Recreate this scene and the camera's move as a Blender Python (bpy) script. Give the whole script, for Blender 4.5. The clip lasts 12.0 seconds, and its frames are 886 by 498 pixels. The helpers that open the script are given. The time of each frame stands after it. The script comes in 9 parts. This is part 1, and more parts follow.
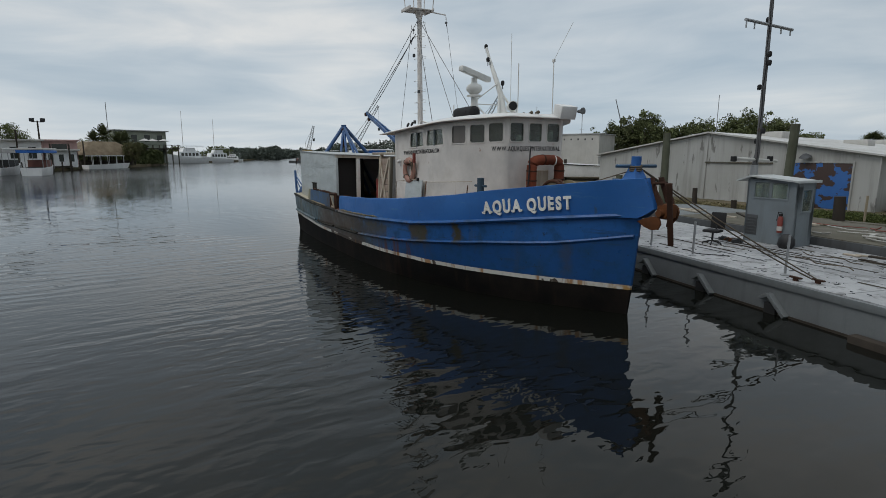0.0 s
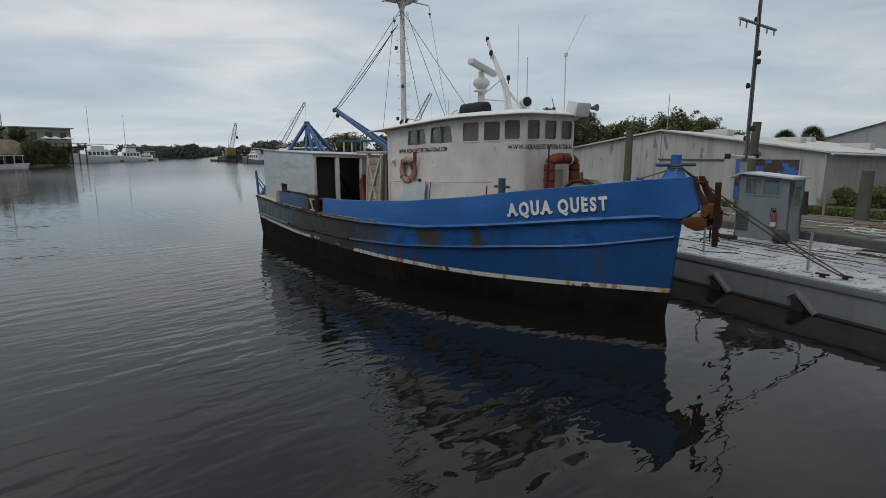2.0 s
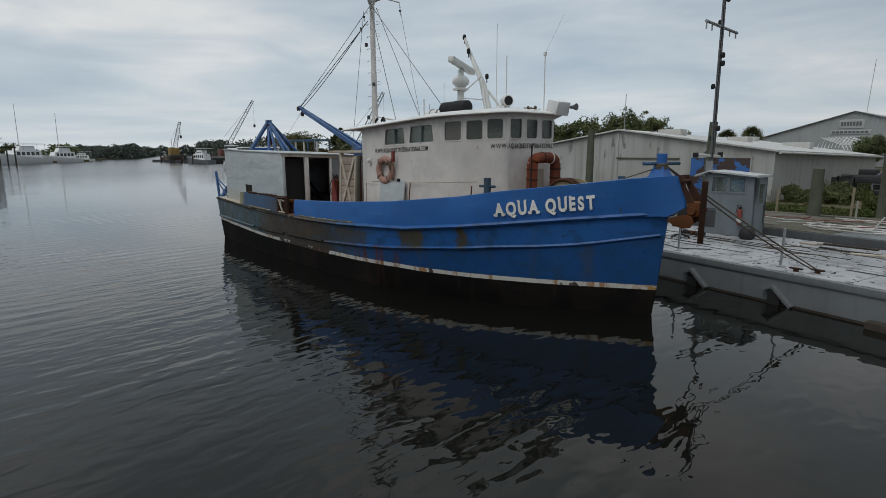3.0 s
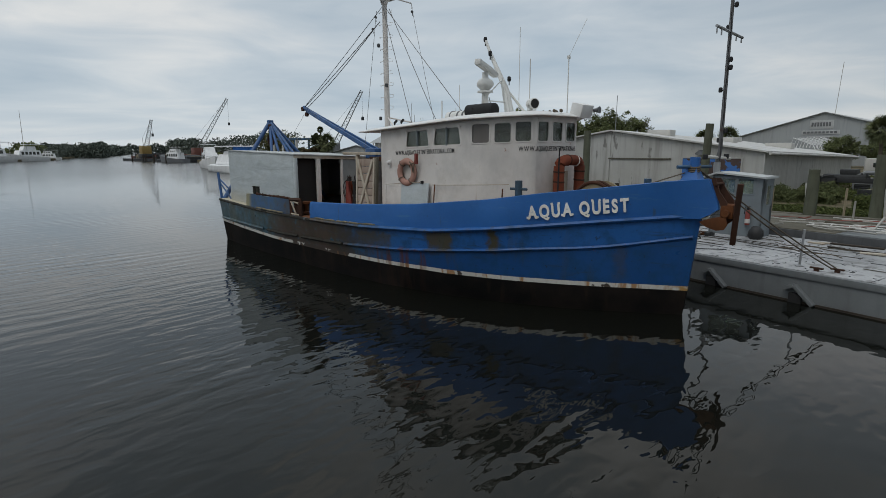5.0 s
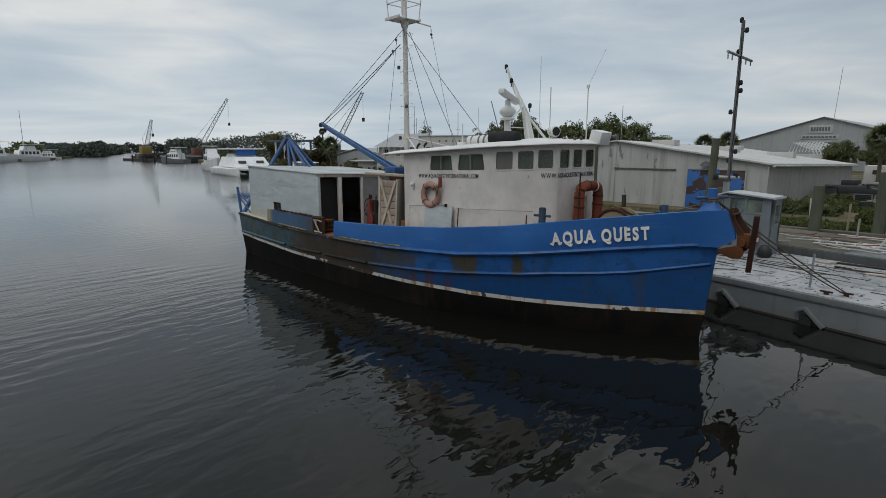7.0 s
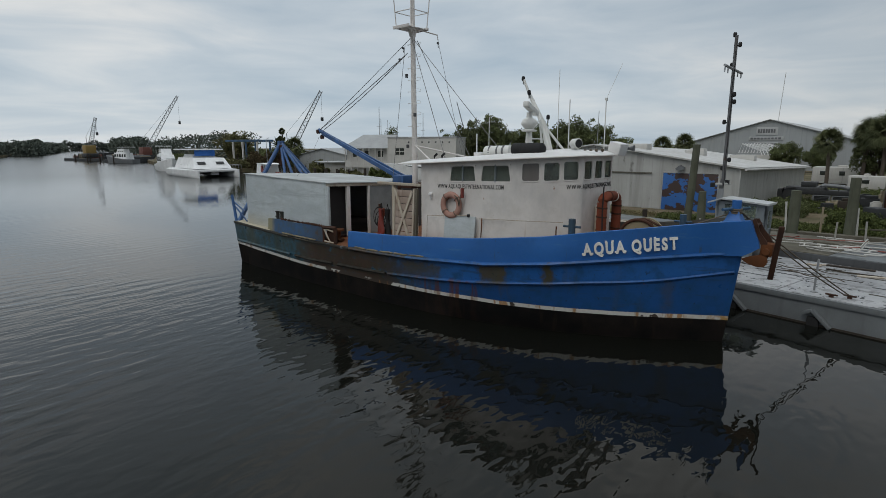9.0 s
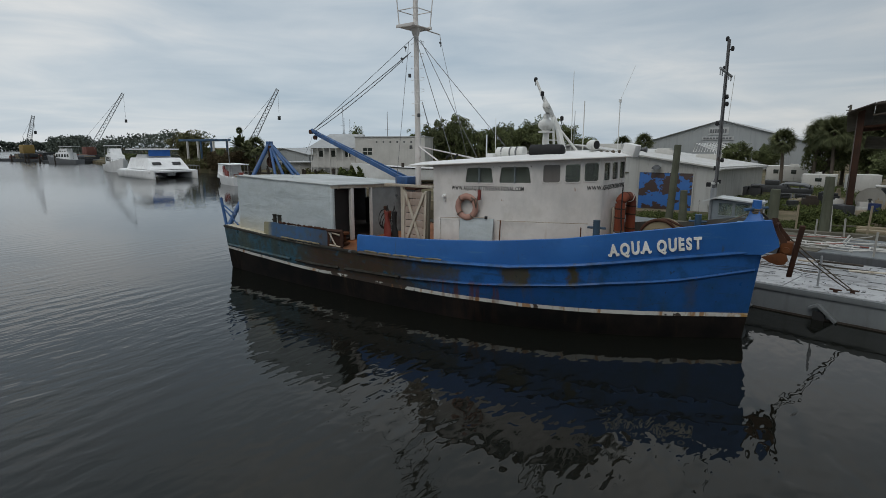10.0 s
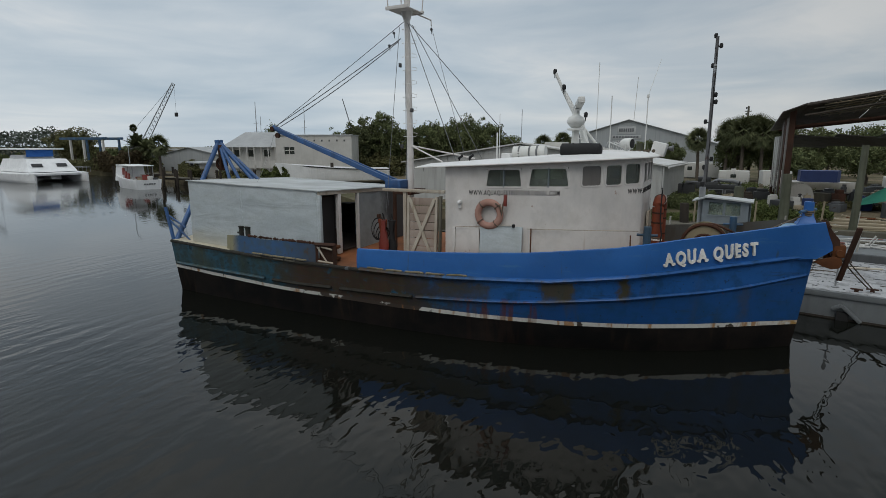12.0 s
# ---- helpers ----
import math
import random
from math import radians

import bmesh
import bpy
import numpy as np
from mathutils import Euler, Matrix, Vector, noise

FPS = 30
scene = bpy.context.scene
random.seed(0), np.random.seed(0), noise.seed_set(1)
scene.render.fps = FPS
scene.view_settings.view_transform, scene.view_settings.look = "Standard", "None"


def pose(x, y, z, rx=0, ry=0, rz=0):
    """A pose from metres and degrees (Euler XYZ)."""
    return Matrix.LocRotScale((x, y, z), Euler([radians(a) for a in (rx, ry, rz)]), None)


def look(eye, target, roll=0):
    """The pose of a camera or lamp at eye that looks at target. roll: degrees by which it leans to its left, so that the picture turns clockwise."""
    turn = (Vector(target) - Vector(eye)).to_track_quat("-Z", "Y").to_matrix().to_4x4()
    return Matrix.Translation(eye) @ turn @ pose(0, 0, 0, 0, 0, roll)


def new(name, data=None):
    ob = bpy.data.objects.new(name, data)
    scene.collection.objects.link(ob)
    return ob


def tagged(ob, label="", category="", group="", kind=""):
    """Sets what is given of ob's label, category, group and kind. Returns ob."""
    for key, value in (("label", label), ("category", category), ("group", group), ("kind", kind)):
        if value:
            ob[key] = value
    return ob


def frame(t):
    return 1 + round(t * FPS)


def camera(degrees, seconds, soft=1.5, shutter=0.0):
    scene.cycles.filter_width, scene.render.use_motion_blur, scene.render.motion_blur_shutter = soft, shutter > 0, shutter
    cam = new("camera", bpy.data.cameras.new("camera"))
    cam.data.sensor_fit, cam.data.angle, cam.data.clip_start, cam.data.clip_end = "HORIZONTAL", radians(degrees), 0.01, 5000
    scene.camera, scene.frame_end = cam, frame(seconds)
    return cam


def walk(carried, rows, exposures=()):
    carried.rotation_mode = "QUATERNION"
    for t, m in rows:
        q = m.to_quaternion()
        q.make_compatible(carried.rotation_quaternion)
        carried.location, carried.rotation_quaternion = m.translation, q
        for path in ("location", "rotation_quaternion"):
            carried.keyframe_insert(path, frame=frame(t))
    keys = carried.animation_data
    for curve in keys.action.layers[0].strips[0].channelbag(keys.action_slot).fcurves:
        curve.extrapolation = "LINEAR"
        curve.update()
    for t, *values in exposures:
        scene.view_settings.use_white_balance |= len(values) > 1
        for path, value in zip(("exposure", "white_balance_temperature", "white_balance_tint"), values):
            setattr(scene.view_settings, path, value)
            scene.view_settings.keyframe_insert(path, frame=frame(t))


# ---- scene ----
cam = camera(78.2, 12.0, 0.7)
METRES, EYE, TILT, LEAN, TURN = 12.8, 3.45, -9.9, 0.0, 61.6
ROWS = [
    (0.0, 0.0, 0.0, 0.0, 0.0, 0.0, 0.0),
    (0.5, -0.0391, 0.0224, 0.0043, -1.64, -0.06, 0.31),
    (1.0, -0.0793, 0.0434, 0.0086, -3.69, -0.16, 0.74),
    (1.5, -0.1214, 0.064, 0.0129, -5.5, -0.25, 1.11),
    (2.0, -0.1641, 0.0858, 0.0176, -7.56, -0.35, 1.53),
    (2.5, -0.1998, 0.1038, 0.022, -10.14, -0.49, 2.05),
    (3.0, -0.2184, 0.1158, 0.0227, -12.54, -0.57, 2.48),
    (5.0, -0.3159, 0.1389, 0.0346, -15.14, -0.83, 2.84),
    (5.5, -0.3402, 0.1302, 0.0428, -15.24, -0.83, 2.84),
    (6.0, -0.3542, 0.1246, 0.0551, -15.3, -0.83, 2.8),
    (6.5, -0.3627, 0.121, 0.0698, -15.34, -0.9, 2.76),
    (7.0, -0.3762, 0.1126, 0.0839, -15.37, -0.94, 2.69),
    (9.0, -0.5157, 0.1491, 0.1167, -20.07, -1.33, 3.41),
    (9.5, -0.5731, 0.1811, 0.1249, -22.14, -1.53, 3.75),
    (10.0, -0.6307, 0.2148, 0.1325, -24.7, -1.71, 4.17),
    (10.5, -0.6685, 0.2574, 0.1408, -27.32, -1.91, 4.64),
    (11.0, -0.691, 0.3151, 0.1526, -30.13, -2.23, 5.09),
    (11.5, -0.72, 0.385, 0.1642, -32.13, -2.43, 5.41),
    (12.0, -0.752, 0.4587, 0.1764, -34.47, -2.7, 5.73),
]
walk(cam, [(t, pose(0, 0, EYE, TILT, LEAN, TURN) @ pose(METRES * x, METRES * y, METRES * z, 90 + pitch, roll, yaw)) for t, x, y, z, yaw, pitch, roll in ROWS])

# ---------------------------------------------------------------- world and sun
SUN_EL, SUN_AZ = 52.0, 280.0      # height of the veiled sun, and where it stands, degrees from +x


def make_world():
    w = bpy.data.worlds.new("overcast_sky")
    scene.world = w
    w.use_nodes = True
    nt = w.node_tree
    nt.nodes.clear()
    N, L = nt.nodes.new, nt.links.new
    out, bg = N("ShaderNodeOutputWorld"), N("ShaderNodeBackground")
    sky = N("ShaderNodeTexSky")
    sky.sky_type, sky.sun_disc = "NISHITA", False
    sky.sun_elevation, sky.sun_rotation = radians(SUN_EL), radians(90 - SUN_AZ)
    sky.dust_density, sky.ozone_density = 2.0, 2.0
    tc, sep = N("ShaderNodeTexCoord"), N("ShaderNodeSeparateXYZ")
    L(tc.outputs["Generated"], sep.inputs[0])

    def math_node(op, a, b=None):
        n = N("ShaderNodeMath")
        n.operation = op
        for i, v in enumerate((a, b)):
            if v is None:
                continue
            if isinstance(v, (int, float)):
                n.inputs[i].default_value = v
            else:
                L(v, n.inputs[i])
        return n.outputs[0]

    # long level cloud banks, with softer masses behind them
    def banks(sx, sz, scale, det, rough, dis, shift):
        comb = N("ShaderNodeCombineXYZ")
        L(math_node("MULTIPLY", sep.outputs[0], sx), comb.inputs[0])
        L(math_node("ADD", math_node("MULTIPLY", sep.outputs[1], sx), shift), comb.inputs[1])
        L(math_node("MULTIPLY", math_node("POWER", math_node("MAXIMUM", sep.outputs[2], 0.0), 0.72), sz), comb.inputs[2])
        n = N("ShaderNodeTexNoise")
        L(comb.outputs[0], n.inputs["Vector"])
        n.inputs["Scale"].default_value, n.inputs["Detail"].default_value = scale, det
        n.inputs["Roughness"].default_value, n.inputs["Distortion"].default_value = rough, dis
        return n.outputs["Fac"]

    both = math_node("ADD", math_node("MULTIPLY", banks(1.5, 7.0, 1.0, 3.0, 0.5, 0.3, 3.1), 0.62), math_node("MULTIPLY", banks(3.6, 15.0, 1.0, 6.0, 0.56, 0.5, 7.7), 0.38))
    ramp = N("ShaderNodeValToRGB")
    L(both, ramp.inputs[0])
    els = ramp.color_ramp.elements
    els[0].position, els[0].color = 0.36, (0.46, 0.56, 0.65, 1)
    els[1].position, els[1].color = 0.64, (0.87, 0.885, 0.88, 1)
    e = els.new(0.50)
    e.color = (0.62, 0.695, 0.755, 1)
    # thicker and brighter overhead than at the horizon
    lift = N("ShaderNodeMapRange")
    L(sep.outputs[2], lift.inputs["Value"])
    lift.inputs["From Min"].default_value, lift.inputs["From Max"].default_value = 0.55, 1.0
    lift.inputs["To Min"].default_value, lift.inputs["To Max"].default_value = 1.0, ZENITH
    cloud = N("ShaderNodeVectorMath")
    cloud.operation = "SCALE"
    L(ramp.outputs[0], cloud.inputs[0])
    L(lift.outputs[0], cloud.inputs["Scale"])
    haze = N("ShaderNodeMapRange")
    L(sep.outputs[2], haze.inputs["Value"])
    haze.inputs["From Min"].default_value, haze.inputs["From Max"].default_value = 0.02, 0.20
    haze.inputs["To Min"].default_value, haze.inputs["To Max"].default_value = 1.09, 1.0
    pale = N("ShaderNodeVectorMath")
    pale.operation = "SCALE"
    L(cloud.outputs[0], pale.inputs[0])
    L(haze.outputs[0], pale.inputs["Scale"])
    # the cloud's tone is tilted, brighter to the west, to match the view
    side = N("ShaderNodeMapRange")
    L(sep.outputs[0], side.inputs["Value"])
    side.inputs["From Min"].default_value, side.inputs["From Max"].default_value = 0.35, -0.55
    side.inputs["To Min"].default_value, side.inputs["To Max"].default_value = 0.70, 1.05
    west = N("ShaderNodeVectorMath")
    west.operation = "SCALE"
    L(pale.outputs[0], west.inputs[0])
    L(side.outputs[0], west.inputs["Scale"])
    skys = N("ShaderNodeVectorMath")
    skys.operation = "SCALE"
    L(sky.outputs[0], skys.inputs[0])
    skys.inputs["Scale"].default_value = 0.10
    mix = N("ShaderNodeMix")
    mix.data_type = "RGBA"
    mix.inputs["Factor"].default_value = 0.9
    L(skys.outputs[0], mix.inputs["A"])
    L(west.outputs[0], mix.inputs["B"])
    L(mix.outputs["Result"], bg.inputs["Color"])
    bg.inputs["Strength"].default_value = SKY
    L(bg.outputs[0], out.inputs["Surface"])


SKY, ZENITH = 0.82, 2.3
make_world()
sun_data = bpy.data.lights.new("sun", "SUN")
sun_data.energy, sun_data.angle, sun_data.color = 0.78, radians(35), (1.0, 0.94, 0.86)
sun = new("sun", sun_data)
sun_dir = Vector((math.cos(radians(SUN_AZ)) * math.cos(radians(SUN_EL)), math.sin(radians(SUN_AZ)) * math.cos(radians(SUN_EL)), math.sin(radians(SUN_EL))))
sun.matrix_world = look(sun_dir * 60, (0, 0, 0))


# ---------------------------------------------------------------- materials
class Nodes:
    """A short way to write node materials."""

    def __init__(self, name):
        self.mat = bpy.data.materials.new(name)
        self.mat.use_nodes = True
        self.nt = self.mat.node_tree
        self.bsdf = self.nt.nodes["Principled BSDF"]

    def n(self, kind, **inputs):
        node = self.nt.nodes.new(kind)
        for k, v in inputs.items():
            self.put(node, k.replace("_", " "), v)
        return node

    def put(self, node, key, v):
        sock = node.inputs[int(key) if key.isdigit() else key]
        if isinstance(v, bpy.types.NodeSocket):
            self.nt.links.new(v, sock)
        else:
            sock.default_value = v

    def pos(self, scale=(1, 1, 1), offset=(0, 0, 0)):
        g = self.nt.nodes.new("ShaderNodeNewGeometry")
        m = self.nt.nodes.new("ShaderNodeMapping")
        self.nt.links.new(g.outputs["Position"], m.inputs["Vector"])
        m.inputs["Scale"].default_value, m.inputs["Location"].default_value = scale, offset
        return m.outputs[0]

    def noise(self, vec, scale, detail=5.0, rough=0.55, dist=0.0):
        t = self.n("ShaderNodeTexNoise", Vector=vec, Scale=scale, Detail=detail, Roughness=rough, Distortion=dist)
        return t.outputs["Fac"]

    def ramp(self, fac, *stops):
        r = self.nt.nodes.new("ShaderNodeValToRGB")
        self.nt.links.new(fac, r.inputs[0])
        els = r.color_ramp.elements
        while len(els) < len(stops):
            els.new(0.5)
        for e, (p, c) in zip(els, stops):
            e.position = p
            e.color = (*c, 1) if isinstance(c, tuple) else (c, c, c, 1)
        return r.outputs[0]

    def math(self, op, a, b=0.0):
        m = self.nt.nodes.new("ShaderNodeMath")
        m.operation = op
        self.put(m, "0", a)
        self.put(m, "1", b)
        return m.outputs[0]

    def mix(self, fac, a, b):
        m = self.nt.nodes.new("ShaderNodeMix")
        m.data_type = "RGBA"
        for key, v in (("Factor", fac), ("A", a), ("B", b)):
            if isinstance(v, tuple):
                v = (*v, 1) if len(v) == 3 else v
            self.put(m, key, v)
        return m.outputs["Result"]

    def sep(self, vec):
        s = self.nt.nodes.new("ShaderNodeSeparateXYZ")
        self.nt.links.new(vec, s.inputs[0])
        return s.outputs

    def span(self, v, a, b):
        m = self.n("ShaderNodeMapRange")
        self.put(m, "Value", v)
        m.inputs["From Min"].default_value, m.inputs["From Max"].default_value = a, b
        return m.outputs[0]

    def rand(self):
        return self.nt.nodes.new("ShaderNodeObjectInfo").outputs["Random"]

    def island(self):
        return self.nt.nodes.new("ShaderNodeNewGeometry").outputs["Random Per Island"]

    def bump(self, height, strength=0.3, distance=0.02):
        b = self.n("ShaderNodeBump", Height=height, Strength=strength, Distance=distance)
        self.nt.links.new(b.outputs[0], self.bsdf.inputs["Normal"])

    def done(self, color, rough=0.6, metal=0.0, spec=0.5):
        for key, v in (("Base Color", color), ("Roughness", rough), ("Metallic", metal), ("Specular IOR Level", spec)):
            if isinstance(v, tuple):
                v = (*v, 1)
            self.put(self.bsdf, key, v)
        return self.mat


def shade(c, k):
    return tuple(min(1.0, v * k) for v in c)


def worn(name, base, stain, amount=0.5, grain=6.0, rough=0.6, metal=0.0, bump=0.15, streak=True, rust=None, rust_at=0.66):
    """A painted or weathered surface: base colour with broad stains, fine grain and, where asked, runs of rust or dirt."""
    m = Nodes(name)
    p = m.pos()
    big, fine = m.noise(p, 0.9, 6), m.noise(p, grain * 4, 4)
    c = m.mix(m.ramp(big, (0.38, 0.0), (0.72, amount)), base, stain)
    c = m.mix(m.ramp(fine, (0.35, 0.0), (0.75, 0.25)), c, shade(base, 0.72))
    if streak:
        runs = m.noise(m.pos((5.5, 5.5, 0.55)), 1.0, 6, 0.6)
        c = m.mix(m.ramp(runs, (0.52, 0.0), (0.74, amount)), c, stain)
    if rust:
        spots = m.noise(p, 2.3, 9, 0.62)
        c = m.mix(m.ramp(spots, (rust_at, 0.0), (rust_at + 0.05, 0.9)), c, rust)
    m.bump(m.math("ADD", m.math("MULTIPLY", big, 0.6), fine), bump, 0.01)
    r = m.ramp(big, (0.3, max(0.05, rough - 0.1)), (0.7, min(1.0, rough + 0.12)))
    return m.done(c, r, metal, 0.5 if rough < 0.7 else 0.2)


def weep_mask(m, top=1.16, soft=0.12):
    """Rust that runs down from the lower rubbing strake to the water amidships."""
    x, y, z = m.sep(m.pos())
    lanes = m.noise(m.pos((4.6, 4.6, 0.2), (1.3, 2, 0)), 1.0, 6, 0.6)
    fall = m.math("MULTIPLY", m.math("MULTIPLY", m.span(x, -13.3, -13.7), m.span(x, -15.7, -15.0)), m.span(z, top, top - soft))
    return m.math("MULTIPLY", m.ramp(lanes, (0.46, 0.0), (0.56, 0.8)), fall)


RUST, RUST_DARK = (0.19, 0.058, 0.022), (0.055, 0.026, 0.016)


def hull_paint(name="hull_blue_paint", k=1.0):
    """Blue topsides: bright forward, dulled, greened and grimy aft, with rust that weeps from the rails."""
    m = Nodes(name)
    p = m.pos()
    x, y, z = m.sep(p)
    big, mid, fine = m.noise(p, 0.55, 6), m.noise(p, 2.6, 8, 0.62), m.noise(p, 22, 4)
    # k below 1 darkens the blue, which puts shade into a copy of it
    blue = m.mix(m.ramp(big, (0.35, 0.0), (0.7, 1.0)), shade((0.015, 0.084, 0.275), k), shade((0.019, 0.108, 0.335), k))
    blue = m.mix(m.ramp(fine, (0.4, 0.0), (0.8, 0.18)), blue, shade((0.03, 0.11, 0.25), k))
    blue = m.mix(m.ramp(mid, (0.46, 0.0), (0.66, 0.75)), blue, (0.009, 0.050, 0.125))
    aft = m.span(m.math("ADD", x, m.math("MULTIPLY", m.math("SUBTRACT", big, 0.5), 3.0)), -13.6, -17.6)
    grime = m.mix(m.ramp(mid, (0.40, 0.0), (0.68, 1.0)), (0.024, 0.082, 0.125), (0.028, 0.052, 0.046))
    grime = m.mix(m.ramp(m.noise(m.pos((2.4, 2.4, 0.4), (7, 0, 0)), 1.0, 7, 0.6), (0.48, 0.0), (0.66, 0.7)), grime, (0.045, 0.052, 0.026))
    crust = m.noise(m.pos((1.0, 1.0, 1.6)), 5.5, 9, 0.7)
    grime = m.mix(m.ramp(crust, (0.47, 0.0), (0.58, 0.8)), grime, (0.024, 0.036, 0.036))
    c = m.mix(m.math("MULTIPLY", aft, m.span(z, 2.0, 1.75)), blue, grime)
    # brown, bare and rusted plating amidships, below the gangway
    waist = m.math("MULTIPLY", m.span(x, -21.6, -20.2), m.span(x, -14.6, -17.0))
    bare = m.ramp(m.math("ADD", mid, m.math("MULTIPLY", waist, 0.20)), (0.53, 0.0), (0.63, 0.94))
    c = m.mix(m.math("MULTIPLY", bare, m.math("MULTIPLY", waist, m.span(z, 1.8, 1.6))), c, m.mix(m.noise(m.pos((3, 3, 0.6)), 1.0, 6), (0.075, 0.036, 0.020), (0.022, 0.020, 0.015)))
    c = m.mix(m.math("MULTIPLY", m.math("MULTIPLY", waist, m.span(z, 1.8, 1.6)), m.ramp(crust, (0.50, 0.0), (0.60, 0.7))), c, (0.040, 0.042, 0.024))
    # olive patches and weeping rust
    runs = m.noise(m.pos((3.1, 3.1, 0.28), (3.7, 0, 0)), 1.0, 7, 0.6)
    where = m.math("MULTIPLY", m.span(x, -7.6, -12.0), m.span(z, 2.05, 1.8))
    c = m.mix(m.math("MULTIPLY", m.ramp(runs, (0.575, 0.0), (0.635, 0.30)), where), c, (0.060, 0.055, 0.026))
    c = m.mix(weep_mask(m), c, m.mix(m.noise(p, 7, 5), (0.13, 0.036, 0.017), (0.045, 0.018, 0.013)))
    # olive-brown patches of old primer with ragged edges
    ragged = m.math("MULTIPLY", m.math("SUBTRACT", m.noise(p, 5.0, 6, 0.62), 0.5), 0.5)
    px, pz = m.math("ADD", x, ragged), m.math("ADD", z, ragged)
    for xa, xb, za, zb, amount in ((-13.45, -12.72, 1.12, 1.60, 0.9), (-11.78, -11.58, 1.22, 1.78, 0.95), (-9.36, -9.18, 0.75, 1.5, 0.35), (-15.9, -14.6, 1.14, 1.42, 0.7)):
        inside = m.math("MULTIPLY", m.math("MULTIPLY", m.span(px, xa - 0.06, xa + 0.06), m.span(px, xb + 0.06, xb - 0.06)), m.math("MULTIPLY", m.span(pz, za - 0.14, za + 0.14), m.span(pz, zb + 0.05, zb - 0.05)))
        tone = m.mix(m.noise(m.pos((7, 7, 0.9)), 1.0, 6, 0.6), (0.052, 0.058, 0.022), (0.075, 0.043, 0.018))
        c = m.mix(m.math("MULTIPLY", inside, amount), c, tone)
    scrape = m.noise(m.pos((1.1, 1.1, 9.0), (0, 0, 2.0)), 1.0, 8, 0.66)
    c = m.mix(m.ramp(scrape, (0.58, 0.0), (0.64, 0.45)), c, (0.025, 0.045, 0.075))
    chips = m.noise(p, 11.0, 6, 0.7)
    c = m.mix(m.ramp(chips, (0.62, 0.0), (0.66, 0.7)), c, (0.018, 0.022, 0.028))
    spots = m.noise(p, 3.4, 10, 0.66)
    c = m.mix(m.ramp(spots, (0.69, 0.0), (0.73, 0.85)), c, RUST)
    m.bump(m.math("ADD", m.math("MULTIPLY", big, 2.0), m.math("MULTIPLY", mid, 0.5)), 0.28, 0.03)
    return m.done(c, m.ramp(mid, (0.3, 0.26), (0.7, 0.48)), 0.0, 0.32)


def stripe_paint():
    m = Nodes("boot_stripe_white")
    p = m.pos()
    x, y, z = m.sep(p)
    mid = m.noise(p, 1.7, 8, 0.65)
    c = m.mix(m.noise(p, 14, 4), (0.58, 0.58, 0.55), (0.42, 0.41, 0.37))
    bare = m.math("ADD", m.math("MULTIPLY", m.math("MULTIPLY", m.span(x, -20.6, -18.4), m.span(x, -15.9, -16.9)), 0.2), mid)
    c = m.mix(m.ramp(bare, (0.60, 0.0), (0.625, 1.0)), c, (0.042, 0.03, 0.022))
    runs = m.noise(m.pos((4.2, 4.2, 0.6)), 1.0, 6)
    c = m.mix(m.ramp(runs, (0.57, 0.0), (0.64, 0.9)), c, (0.30, 0.15, 0.05))
    c = m.mix(m.math("MULTIPLY", m.span(x, -9.0, -8.2), m.ramp(m.noise(p, 5, 6), (0.40, 0.0), (0.56, 1.0))), c, (0.33, 0.19, 0.06))
    c = m.mix(weep_mask(m, 2.0), c, (0.17, 0.075, 0.03))
    return m.done(c, 0.6)


def bottom_paint():
    m = Nodes("hull_black_bottom")
    p = m.pos()
    a, b = m.noise(p, 1.4, 8, 0.6), m.noise(m.pos((4, 4, 0.5)), 1.0, 6)
    c = m.mix(m.ramp(a, (0.4, 0.0), (0.7, 1.0)), (0.006, 0.006, 0.006), (0.017, 0.013, 0.011))
    c = m.mix(m.ramp(b, (0.58, 0.0), (0.72, 0.6)), c, (0.028, 0.019, 0.013))
    c = m.mix(m.math("MULTIPLY", weep_mask(m, 2.0), 0.22), c, (0.045, 0.022, 0.014))
    m.bump(a, 0.3, 0.02)
    return m.done(c, 0.75, 0.0, 0.08)


